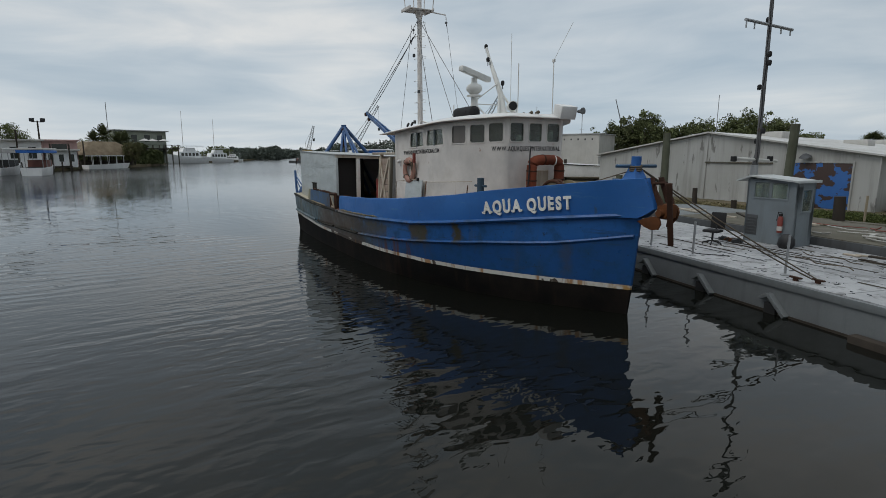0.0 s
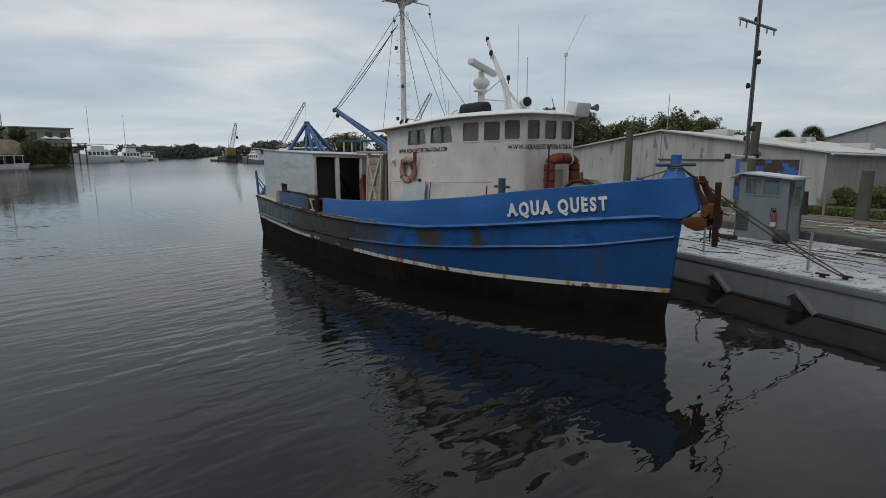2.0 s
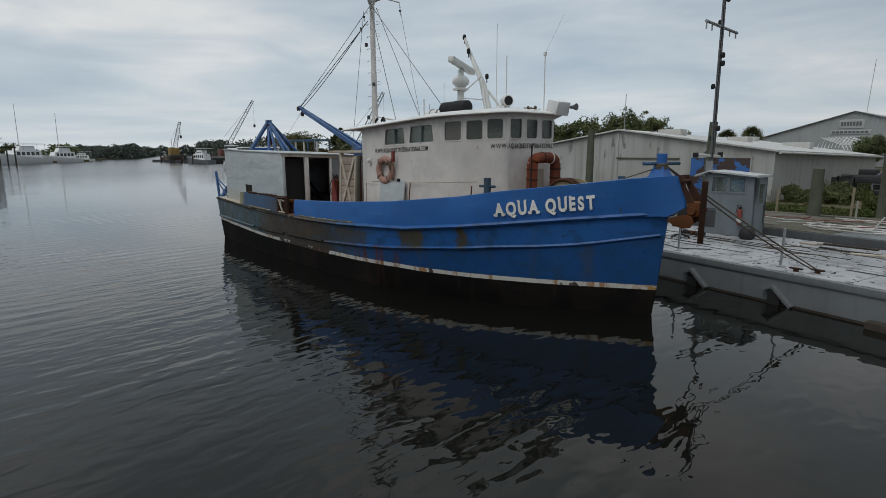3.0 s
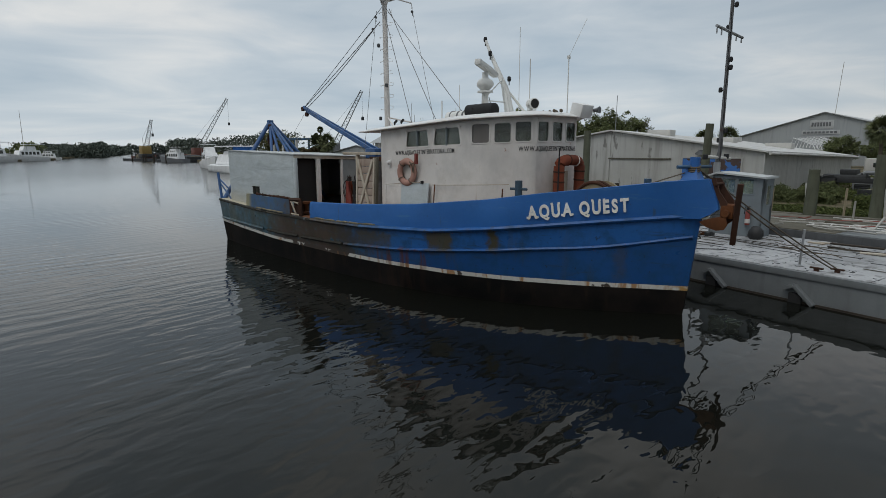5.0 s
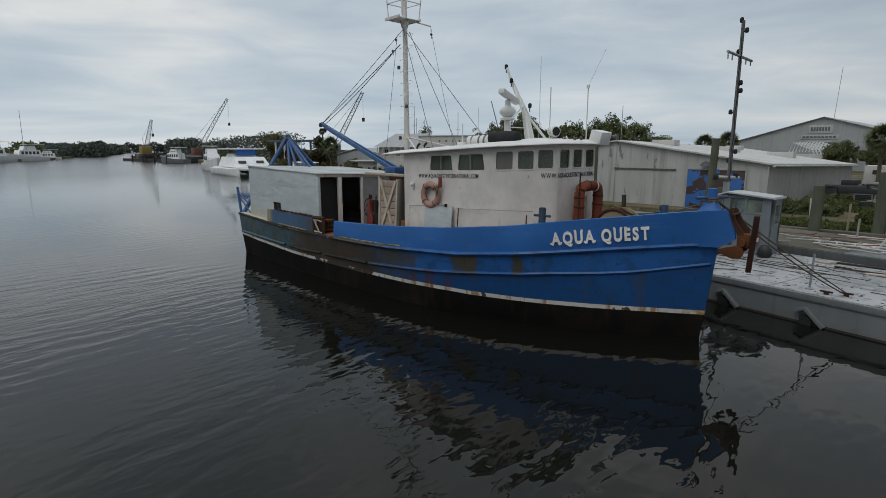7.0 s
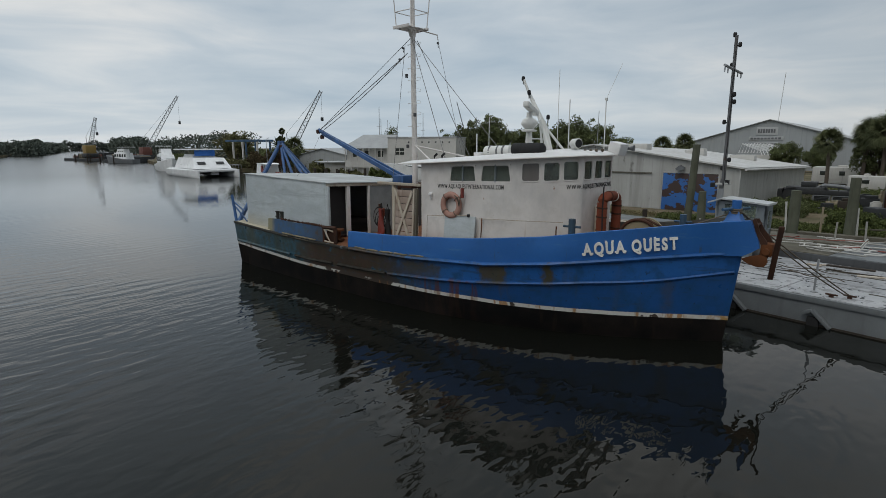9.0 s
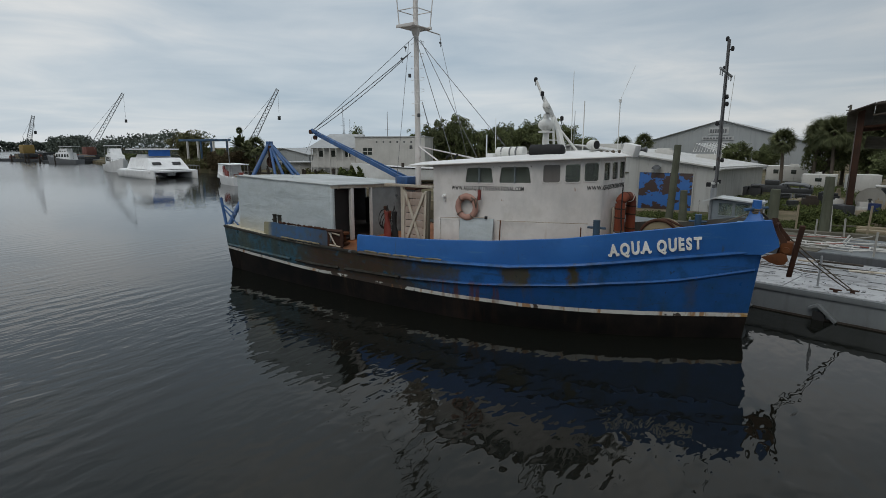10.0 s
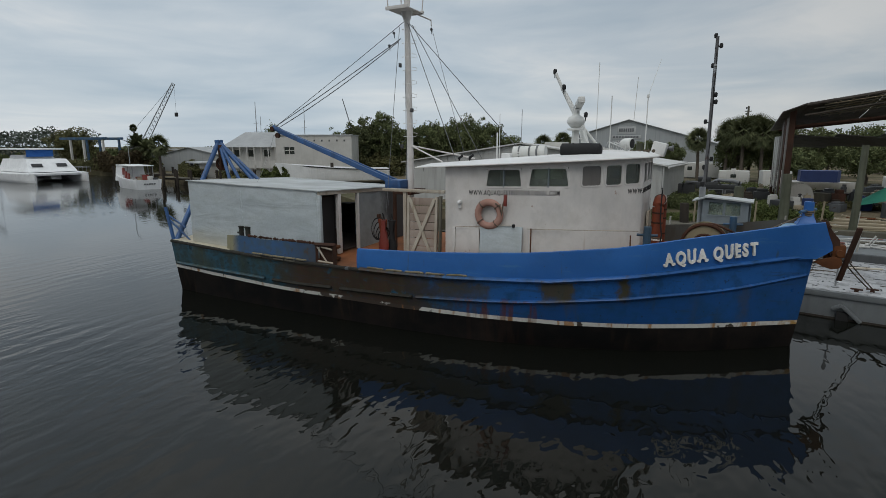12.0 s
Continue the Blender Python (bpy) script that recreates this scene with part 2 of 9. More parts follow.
def water_surface():
    """Dark tannin water: ripples of several lengths, damped and blurred far off to fit the camera's view."""
    m = Nodes("dark_water")
    turn = m.nt.nodes.new("ShaderNodeVectorRotate")
    turn.rotation_type = "Z_AXIS"
    m.put(turn, "Vector", m.pos())
    turn.inputs["Angle"].default_value = radians(-95)

    def lie(sx, sy):
        mp = m.n("ShaderNodeMapping", Vector=turn.outputs[0])
        mp.inputs["Scale"].default_value = (sx, sy, 1.0)
        return mp.outputs[0]

    a = m.noise(lie(0.42, 2.0), 1.0, 0.0, 0.45, 0.35)
    b = m.noise(lie(2.6, 5.2), 1.0, 0.0, 0.45, 0.5)
    c = m.noise(lie(4.4, 8.5), 1.0, 1.0, 0.5, 0.5)
    # a slow train of low waves that runs in along the river
    train = m.n("ShaderNodeTexWave", Vector=lie(1.0, 1.0))
    train.wave_type, train.bands_direction = "BANDS", "Y"
    for key, value in (("Scale", 0.50), ("Distortion", 5.5), ("Detail", 1.0), ("Detail Scale", 0.8)):
        train.inputs[key].default_value = value
    swell = m.math("MULTIPLY", train.outputs["Fac"], m.ramp(m.noise(m.pos((0.30, 0.16, 1.0), (4, 1, 0)), 1.0, 1), (0.42, 0.03), (0.62, 0.30)))
    patch = m.ramp(m.noise(m.pos((0.10, 0.19, 1.0)), 1.0, 2), (0.38, 0.35), (0.62, 1.0))
    h = m.math("ADD", m.math("ADD", swell, m.math("MULTIPLY", a, 0.50)), m.math("ADD", m.math("MULTIPLY", b, 0.36), m.math("MULTIPLY", c, 0.06)))
    wx = m.sep(m.pos())[0]
    wy = m.sep(m.pos())[1]
    near = m.span(wx, -42.0, -13.0)
    left_far = m.math("MULTIPLY", m.span(wy, 6.0, -12.0), m.span(wx, -30.0, -60.0))
    far = m.span(wx, -32.0, -105.0)
    calm = m.math("ADD", m.math("MULTIPLY", far, 0.05), m.math("ADD", m.math("ADD", 0.27, m.math("MULTIPLY", near, 0.73)), m.math("MULTIPLY", left_far, 0.1)))
    lee = m.math("SUBTRACT", 1.0, m.math("MULTIPLY", m.span(wy, 0.5, 5.0), 0.4))
    m.bump(m.math("MULTIPLY", m.math("MULTIPLY", h, lee), m.math("MULTIPLY", patch, calm)), 1.0, WAVE)
    m.bsdf.inputs["IOR"].default_value = 1.333
    m.bsdf.inputs["Specular Tint"].default_value = (0.88, 0.865, 0.80, 1)
    return m.done((0.0064, 0.0068, 0.0054), m.math("ADD", m.math("ADD", 0.006, m.math("MULTIPLY", far, 0.17)), m.math("MULTIPLY", left_far, 0.015)))


WAVE = 0.037
M = {}
M["hull"], M["hull_shaded"], M["stripe"], M["bottom"], M["water"] = hull_paint(), hull_paint("hull_blue_shaded", 0.66), stripe_paint(), bottom_paint(), water_surface()
def house_paint():
    """Cream-white steel: blotched, dulled low down by spray, with thin rust drips and patched areas."""
    m = Nodes("weathered_white_paint")
    p = m.pos()
    big, mid, fine = m.noise(p, 0.8, 6), m.noise(p, 3.0, 8, 0.62), m.noise(p, 26, 4)
    c = m.mix(m.ramp(big, (0.35, 0.0), (0.7, 1.0)), (0.67, 0.64, 0.61), (0.59, 0.562, 0.535))
    c = m.mix(m.ramp(mid, (0.50, 0.0), (0.68, 0.5)), c, (0.49, 0.46, 0.42))
    c = m.mix(m.ramp(fine, (0.5, 0.0), (0.8, 0.2)), c, (0.50, 0.48, 0.45))
    drips = m.noise(m.pos((9.0, 9.0, 0.5)), 1.0, 8, 0.62)
    c = m.mix(m.ramp(drips, (0.66, 0.0), (0.73, 0.35)), c, (0.40, 0.30, 0.21))
    smut = m.noise(m.pos((1.3, 1.3, 0.7), (5, 2, 3)), 1.0, 5, 0.6)
    c = m.mix(m.ramp(smut, (0.48, 0.0), (0.68, 0.75)), c, (0.46, 0.445, 0.43))
    rusty = m.noise(p, 2.6, 10, 0.66)
    c = m.mix(m.ramp(rusty, (0.66, 0.0), (0.70, 0.9)), c, (0.24, 0.11, 0.05))
    m.bump(m.math("ADD", m.math("MULTIPLY", big, 1.5), mid), 0.25, 0.015)
    return m.done(c, m.ramp(mid, (0.3, 0.42), (0.7, 0.65)))


M["white"] = house_paint()
M["white_gear"] = worn("white_gear_paint", (0.73, 0.725, 0.70), (0.44, 0.41, 0.355), 0.5, 7, 0.5, rust=(0.26, 0.14, 0.07), rust_at=0.67)
M["roof_white"] = worn("roof_white_paint", (0.70, 0.70, 0.69), (0.42, 0.40, 0.37), 0.45, 8, 0.55, streak=False, rust=(0.20, 0.10, 0.05), rust_at=0.71)
M["pale_blue"] = worn("pale_blue_paint", (0.20, 0.33, 0.46), (0.12, 0.20, 0.30), 0.6, 7, 0.6)
M["timber_tan"] = worn("tan_weathered_timber", (0.27, 0.23, 0.15), (0.10, 0.085, 0.05), 0.9, 10, 0.85)
M["shelter_top"] = worn("grimy_pale_roofing", (0.46, 0.48, 0.48), (0.28, 0.29, 0.28), 0.8, 5, 0.7, streak=False)
M["window_board"] = worn("pale_window_board", (0.15, 0.14, 0.13), (0.10, 0.09, 0.085), 0.5, 6, 0.35)


def shelter_paint():
    """Pale blue-grey sheet: level creases and scuffs, cream grime low down at its after end."""
    m = Nodes("shelter_blue_grey_paint")
    p = m.pos()
    x, y, z = m.sep(p)
    big, fine = m.noise(p, 0.8, 6), m.noise(p, 20, 4)
    bands = m.noise(m.pos((0.7, 0.7, 2.2)), 1.0, 3, 0.5, 0.8)
    c = m.mix(m.ramp(big, (0.35, 0.0), (0.7, 1.0)), (0.47, 0.515, 0.53), (0.40, 0.445, 0.465))
    blot = m.noise(m.pos((1.0, 1.0, 1.6), (4, 1, 0)), 2.1, 7, 0.62)
    c = m.mix(m.ramp(blot, (0.46, 0.0), (0.66, 0.6)), c, (0.36, 0.39, 0.385))
    c = m.mix(m.ramp(bands, (0.48, 0.0), (0.70, 0.22)), c, (0.31, 0.355, 0.375))
    c = m.mix(m.ramp(bands, (0.28, 0.35), (0.38, 0.0)), c, (0.50, 0.53, 0.535))
    c = m.mix(m.ramp(fine, (0.45, 0.0), (0.8, 0.3)), c, (0.25, 0.28, 0.29))
    low = m.math("MULTIPLY", m.span(m.math("ADD", x, m.math("MULTIPLY", big, 1.2)), -22.0, -23.6), m.span(m.math("ADD", z, m.math("MULTIPLY", bands, 0.5)), 2.45, 1.8))
    c = m.mix(m.math("MULTIPLY", low, 0.85), c, (0.40, 0.36, 0.26))
    m.bump(m.math("ADD", bands, m.math("MULTIPLY", blot, 0.35)), 0.6, 0.05)
    return m.done(c, 0.55)


def aft_paint():
    """Dull blue plate: olive and cream at its after end, rust-dark towards the gangway."""
    m = Nodes("aft_bulwark_paint")
    p = m.pos()
    x, y, z = m.sep(p)
    big, mid = m.noise(p, 1.1, 6), m.noise(p, 4.0, 8, 0.65)
    c = m.mix(m.ramp(big, (0.35, 0.0), (0.7, 1.0)), (0.026, 0.090, 0.215), (0.028, 0.066, 0.13))
    c = m.mix(m.ramp(mid, (0.42, 0.0), (0.62, 0.75)), c, (0.045, 0.072, 0.09))
    wob = m.math("ADD", x, m.math("MULTIPLY", mid, 0.5))
    c = m.mix(m.math("MULTIPLY", m.span(wob, -22.35, -22.65), 0.9), c, m.mix(mid, (0.20, 0.18, 0.075), (0.28, 0.26, 0.17)))
    c = m.mix(m.math("MULTIPLY", m.span(wob, -20.3, -19.5), 0.75), c, (0.035, 0.04, 0.05))
    c = m.mix(m.ramp(m.noise(p, 3.0, 9, 0.66), (0.60, 0.0), (0.66, 0.8)), c, (0.06, 0.035, 0.022))
    m.bump(mid, 0.3, 0.015)
    return m.done(c, 0.62)


def soot_sheet():
    m = Nodes("sooty_grey_sheet")
    p = m.pos()
    x, y, z = m.sep(p)
    mid = m.noise(p, 2.2, 7, 0.62)
    # this darker grey holds the front's shade; the sooty edge is dirt
    c = m.mix(m.ramp(mid, (0.35, 0.0), (0.7, 1.0)), (0.30, 0.32, 0.32), (0.21, 0.225, 0.225))
    c = m.mix(m.span(m.math("ADD", y, m.math("MULTIPLY", mid, 0.8)), 9.5, 10.1), c, (0.045, 0.043, 0.042))
    m.bump(mid, 0.3, 0.01)
    return m.done(c, 0.7)


M["box_white"], M["aft_blue"], M["soot_panel"] = shelter_paint(), aft_paint(), soot_sheet()
M["cream"] = worn("cream_deck_paint", (0.50, 0.46, 0.36), (0.28, 0.22, 0.14), 0.7, 5, 0.7, streak=False)
M["blue"] = worn("blue_gear_paint", (0.026, 0.092, 0.245), (0.025, 0.045, 0.095), 0.75, 8, 0.5, rust=RUST, rust_at=0.67)
def bulwark_paint():
    """Bright blue plating with rolled-on unevenness, pale scuffs, olive runs and small dark chips."""
    m = Nodes("blue_bulwark_paint")
    p = m.pos()
    big, mid, fine = m.noise(p, 0.7, 6), m.noise(p, 2.8, 8, 0.62), m.noise(p, 24, 4)
    c = m.mix(m.ramp(big, (0.35, 0.0), (0.7, 1.0)), (0.014, 0.098, 0.325), (0.018, 0.125, 0.40))
    c = m.mix(m.ramp(mid, (0.48, 0.0), (0.70, 0.6)), c, (0.013, 0.088, 0.27))
    c = m.mix(m.ramp(fine, (0.5, 0.0), (0.8, 0.3)), c, (0.035, 0.14, 0.30))
    scuff = m.noise(m.pos((0.8, 0.8, 7.0), (3, 0, 1)), 1.0, 8, 0.66)
    c = m.mix(m.ramp(scuff, (0.60, 0.0), (0.66, 0.4)), c, (0.07, 0.18, 0.32))
    runs = m.noise(m.pos((5.0, 5.0, 0.4), (1, 6, 0)), 1.0, 7, 0.6)
    c = m.mix(m.ramp(runs, (0.64, 0.0), (0.70, 0.55)), c, (0.05, 0.07, 0.06))
    chips = m.noise(p, 9.0, 7, 0.7)
    c = m.mix(m.ramp(chips, (0.66, 0.0), (0.69, 0.85)), c, (0.045, 0.04, 0.025))
    m.bump(m.math("ADD", m.math("MULTIPLY", big, 2.0), mid), 0.3, 0.02)
    return m.done(c, m.ramp(mid, (0.3, 0.42), (0.7, 0.6)))


M["blue_bulwark"] = bulwark_paint()
M["blue_dull"] = worn("dull_blue_paint", (0.028, 0.085, 0.17), (0.035, 0.05, 0.05), 0.8, 5, 0.6, rust=RUST_DARK, rust_at=0.6)
M["rust"] = worn("rusted_steel", (0.125, 0.045, 0.016), (0.05, 0.025, 0.014), 0.9, 9, 0.85, bump=0.5)
M["rust_dark"] = worn("dark_rusted_steel", (0.07, 0.032, 0.02), (0.03, 0.02, 0.016), 0.9, 9, 0.85, bump=0.5)
M["rust_deck"] = worn("rusty_deck_plate", (0.27, 0.10, 0.04), (0.12, 0.06, 0.035), 0.9, 4, 0.85, streak=False)
M["orange"] = worn("orange_vent_hose", (0.20, 0.052, 0.026), (0.09, 0.032, 0.022), 0.8, 8, 0.75)
M["rail_grime"] = worn("grimy_rail_paint", (0.038, 0.038, 0.032), (0.022, 0.018, 0.015), 0.9, 9, 0.85, rust=(0.10, 0.11, 0.12), rust_at=0.62)
M["bulwark_inside"] = worn("rusty_grey_inner_plate", (0.085, 0.09, 0.085), (0.06, 0.045, 0.035), 0.9, 6, 0.8)
M["ring_orange"] = worn("faded_orange_foam", (0.43, 0.25, 0.20), (0.27, 0.15, 0.12), 0.7, 9, 0.75, streak=False)
M["black"] = worn("black_rubber", (0.018, 0.018, 0.019), (0.05, 0.05, 0.048), 0.5, 8, 0.7, streak=False)
M["rope"] = worn("grey_rope", (0.13, 0.105, 0.08), (0.06, 0.052, 0.042), 0.6, 30, 0.9, streak=False)
M["cable"] = worn("steel_cable", (0.17, 0.175, 0.18), (0.11, 0.105, 0.10), 0.5, 30, 0.5, 0.4, streak=False)
M["steel"] = worn("galvanised_steel", (0.34, 0.35, 0.36), (0.20, 0.20, 0.19), 0.5, 9, 0.5, 0.5)
M["grey"] = worn("grey_barge_paint", (0.145, 0.158, 0.162), (0.098, 0.104, 0.105), 0.6, 5, 0.65, rust=RUST_DARK, rust_at=0.7)
M["pole_grey"] = worn("scuffed_pole_paint", (0.13, 0.135, 0.14), (0.055, 0.05, 0.048), 0.9, 9, 0.6, rust=RUST_DARK, rust_at=0.6)
M["grey_dark"] = worn("dark_grey_steel", (0.09, 0.095, 0.10), (0.05, 0.05, 0.05), 0.7, 5, 0.7, rust=RUST_DARK, rust_at=0.68)
M["hut"] = worn("grey_blue_hut_paint", (0.18, 0.21, 0.228), (0.115, 0.128, 0.134), 0.6, 6, 0.6, rust=RUST_DARK, rust_at=0.71)
M["hut_roof"] = worn("pale_hut_roof", (0.46, 0.48, 0.48), (0.30, 0.31, 0.31), 0.5, 6, 0.6, streak=False)
M["text"] = worn("white_letter_paint", (0.80, 0.79, 0.75), (0.45, 0.42, 0.35), 0.5, 14, 0.6)
M["ink"] = worn("black_letter_paint", (0.012, 0.012, 0.013), (0.03, 0.03, 0.03), 0.4, 14, 0.6)
M["wood"] = worn("grey_weathered_timber", (0.125, 0.115, 0.092), (0.075, 0.07, 0.052), 0.8, 12, 0.85)
M["wood_white"] = worn("peeling_white_timber", (0.48, 0.44, 0.37), (0.25, 0.19, 0.13), 0.8, 8, 0.75)
M["door_plank"] = worn("flaking_brown_planks", (0.39, 0.33, 0.285), (0.17, 0.105, 0.07), 0.9, 9, 0.8)
M["wood_dark"] = worn("dark_wet_timber", (0.055, 0.045, 0.036), (0.03, 0.026, 0.022), 0.8, 12, 0.85)
M["red"] = worn("red_enamel", (0.21, 0.035, 0.025), (0.10, 0.025, 0.018), 0.5, 8, 0.5)
# dark colour that stands in for shade inside rooms and bays
M["dark_inside"] = worn("interior_shade", (0.035, 0.033, 0.032), (0.02, 0.02, 0.02), 0.5, 5, 0.9, streak=False)
M["bare_brown"] = worn("dim_floor_brown", (0.055, 0.036, 0.028), (0.03, 0.022, 0.02), 0.6, 6, 0.8)


def dark_glass():
    m = Nodes("dark_window_glass")
    f = m.noise(m.pos(), 2.0, 4)
    return m.done(m.mix(f, (0.016, 0.022, 0.019), (0.045, 0.052, 0.045)), m.ramp(f, (0.3, 0.06), (0.7, 0.18)), 0.0, 0.6)


def clear_glass(name="dusty_green_window_glass", k=1.0):
    m = Nodes(name)
    f = m.noise(m.pos(), 2.0, 4)
    m.bsdf.inputs["IOR"].default_value = 1.45
    m.put(m.bsdf, "Transmission Weight", m.ramp(f, (0.3, 0.93), (0.75, 0.78)))
    return m.done(m.mix(f, shade((0.62, 0.72, 0.64), k), shade((0.56, 0.62, 0.55), k)), m.ramp(f, (0.3, 0.02), (0.7, 0.08)))


# k below 1 darkens the glass to stand in for a dim room
M["glass"], M["clear"], M["tint"] = dark_glass(), clear_glass(), clear_glass("dim_room_window_glass", 0.5)
M["pale_tint"] = clear_glass("pale_green_window_glass", 0.82)
M["wood_green"] = worn("greened_timber", (0.115, 0.122, 0.088), (0.06, 0.062, 0.045), 0.8, 12, 0.9)


def barge_deck():
    """Pale bird-limed deck: flaking white film over grey plate, with dark litter and seams."""
    m = Nodes("flaking_white_deck")
    p = m.pos()
    a, b, c3 = m.noise(p, 0.7, 8, 0.6), m.noise(p, 3.3, 9, 0.68), m.noise(p, 16, 5, 0.6)
    c = m.mix(m.ramp(a, (0.35, 0.0), (0.7, 1.0)), (0.24, 0.245, 0.25), (0.40, 0.405, 0.41))
    c = m.mix(m.ramp(b, (0.52, 0.0), (0.58, 0.8)), c, (0.16, 0.16, 0.16))
    c = m.mix(m.ramp(c3, (0.64, 0.0), (0.70, 0.7)), c, (0.15, 0.145, 0.14))
    lines = m.noise(m.pos((1.3, 5.0, 1.0)), 1.0, 7, 0.66)
    c = m.mix(m.ramp(lines, (0.66, 0.0), (0.69, 0.6)), c, (0.15, 0.145, 0.14))
    m.bump(b, 0.3, 0.01)
    return m.done(c, 0.8)


M["deck_white"] = barge_deck()


def corrugated(name, base, stain, period=0.2, axis=0, amount=0.5, marks=0.0):
    m = Nodes(name)
    p = m.pos()
    big = m.noise(p, 0.35, 6)
    runs = m.noise(m.pos((2.2, 2.2, 0.16)), 1.0, 7, 0.6)
    panel = m.noise(m.pos((0.9, 0.9, 0.02)), 1.0, 1)
    flakes = m.noise(m.pos((2.6, 2.6, 0.62), (2, 5, 1)), 1.0, 6, 0.6)
    c = m.mix(m.ramp(big, (0.35, 0.0), (0.7, amount)), base, stain)
    c = m.mix(m.ramp(runs, (0.50, 0.0), (0.72, amount)), c, shade(stain, 0.6))
    c = m.mix(m.ramp(panel, (0.45, 0.0), (0.6, 0.25)), c, stain)
    c = m.mix(m.ramp(flakes, (0.61, 0.0), (0.66, 0.8 * marks)), c, shade(stain, 0.45))
    rib = m.math("SINE", m.math("MULTIPLY", m.sep(p)[axis], 6.283 / period))
    m.bump(rib, 0.18, 0.02)
    return m.done(c, 0.6)


M["ware"] = corrugated("white_steel_siding", (0.425, 0.43, 0.42), (0.28, 0.275, 0.25), 0.25, 0, 0.6, 1.0)
M["ware_side"] = corrugated("white_steel_siding_flank", (0.47, 0.465, 0.44), (0.32, 0.31, 0.275), 0.25, 1, 0.5, 0.7)
M["ware_roof"] = corrugated("white_steel_roofing", (0.52, 0.52, 0.51), (0.36, 0.345, 0.31), 0.4, 1, 0.5)
M["gable_grey"] = corrugated("grey_steel_siding", (0.32, 0.34, 0.345), (0.27, 0.285, 0.29), 0.4, 0, 0.4)
M["shed_metal"] = corrugated("rusting_shed_sheet", (0.15, 0.135, 0.12), (0.07, 0.055, 0.045), 0.25, 1, 0.9)


def ground_mix(name, a, b, c, scale=0.25):
    m = Nodes(name)
    p = m.pos()
    f, g, h = m.noise(p, scale, 7), m.noise(p, 2.6, 8, 0.65), m.noise(p, 25, 4)
    col = m.mix(m.ramp(f, (0.42, 0.0), (0.58, 1.0)), a, b)
    col = m.mix(m.ramp(g, (0.52, 0.0), (0.64, 0.9)), col, c)
    col = m.mix(m.ramp(h, (0.4, 0.0), (0.8, 0.4)), col, shade(a, 0.5))
    m.bump(g, 0.6, 0.05)
    return m.done(col, 0.95, 0.0, 0.05)


M["ground"] = ground_mix("sandy_yard_soil", (0.17, 0.14, 0.095), (0.075, 0.072, 0.04), (0.10, 0.088, 0.062))


def leaves(name, dark, light, rough=0.8):
    m = Nodes(name)
    c = m.mix(m.island(), dark, light)
    c = m.mix(m.ramp(m.noise(m.pos(), 0.45, 4), (0.4, 0.0), (0.7, 0.6)), c, shade(dark, 0.6))
    return m.done(c, rough, 0.0, 0.12)


M["leaf"] = leaves("broad_leaves", (0.078, 0.095, 0.044), (0.165, 0.185, 0.08))
M["leaf_olive"] = leaves("olive_leaves", (0.085, 0.088, 0.040), (0.18, 0.17, 0.08))
M["palm_leaf"] = leaves("palm_fronds", (0.075, 0.09, 0.044), (0.17, 0.18, 0.09))
# distance haze is mixed into this leaf colour
M["far_leaf"] = leaves("haze_tinted_leaves", (0.075, 0.092, 0.080), (0.12, 0.138, 0.112))
M["grass"] = leaves("rank_grass", (0.055, 0.075, 0.025), (0.13, 0.15, 0.05))
M["dry_weed"] = leaves("dry_weeds", (0.12, 0.105, 0.055), (0.24, 0.205, 0.115))
M["brown_leaf"] = leaves("brown_olive_leaves", (0.055, 0.042, 0.024), (0.11, 0.085, 0.045))
M["bark"] = worn("grey_bark", (0.12, 0.10, 0.08), (0.06, 0.05, 0.04), 0.8, 14, 0.9)
M["thatch"] = worn("dry_palm_thatch", (0.24, 0.19, 0.13), (0.12, 0.09, 0.06), 0.8, 14, 0.95)


def plain(name, c, rough=0.6, k=0.7, metal=0.0):
    M[name] = worn(name, c, shade(c, k), 0.5, 5, rough, metal, 0.1)
    return M[name]


# the crane grey is paled so that its colour carries distance haze
for nm, col in (("gel_white", (0.80, 0.81, 0.81)), ("off_white", (0.52, 0.51, 0.48)), ("canvas_blue", (0.025, 0.15, 0.52)), ("pink", (0.50, 0.33, 0.31)),
                ("yellow", (0.27, 0.18, 0.05)), ("junk_red", (0.20, 0.05, 0.035)), ("crane_grey", (0.20, 0.21, 0.22)), ("sage", (0.29, 0.32, 0.26)), ("roof_grey", (0.34, 0.35, 0.35)),
                ("tarp_green", (0.03, 0.20, 0.14)), ("tarp_blue", (0.014, 0.032, 0.115)), ("dark_machine", (0.028, 0.03, 0.032)), ("concrete", (0.33, 0.32, 0.29)),
                ("sign_white", (0.42, 0.43, 0.43)), ("sign_dark", (0.12, 0.125, 0.13)), ("hull_grey", (0.18, 0.19, 0.20)), ("red_brown", (0.16, 0.06, 0.045)),
                ("tan", (0.30, 0.25, 0.17)), ("radar_white", (0.68, 0.68, 0.65))):
    plain(nm, col)


# ---------------------------------------------------------------- building helpers
def box(bm, x0, x1, y0, y1, z0, z1, bevel=0.0, m=None):
    r = bmesh.ops.create_cube(bm, size=1.0)
    t = Matrix.Translation(((x0 + x1) / 2, (y0 + y1) / 2, (z0 + z1) / 2)) @ Matrix.Diagonal((abs(x1 - x0), abs(y1 - y0), abs(z1 - z0), 1))
    bmesh.ops.transform(bm, matrix=(m @ t) if m else t, verts=r["verts"])
    if bevel:
        es = list({e for v in r["verts"] for e in v.link_edges})
        bmesh.ops.bevel(bm, geom=es, offset=bevel, segments=2, affect="EDGES", profile=0.6)
    return bm


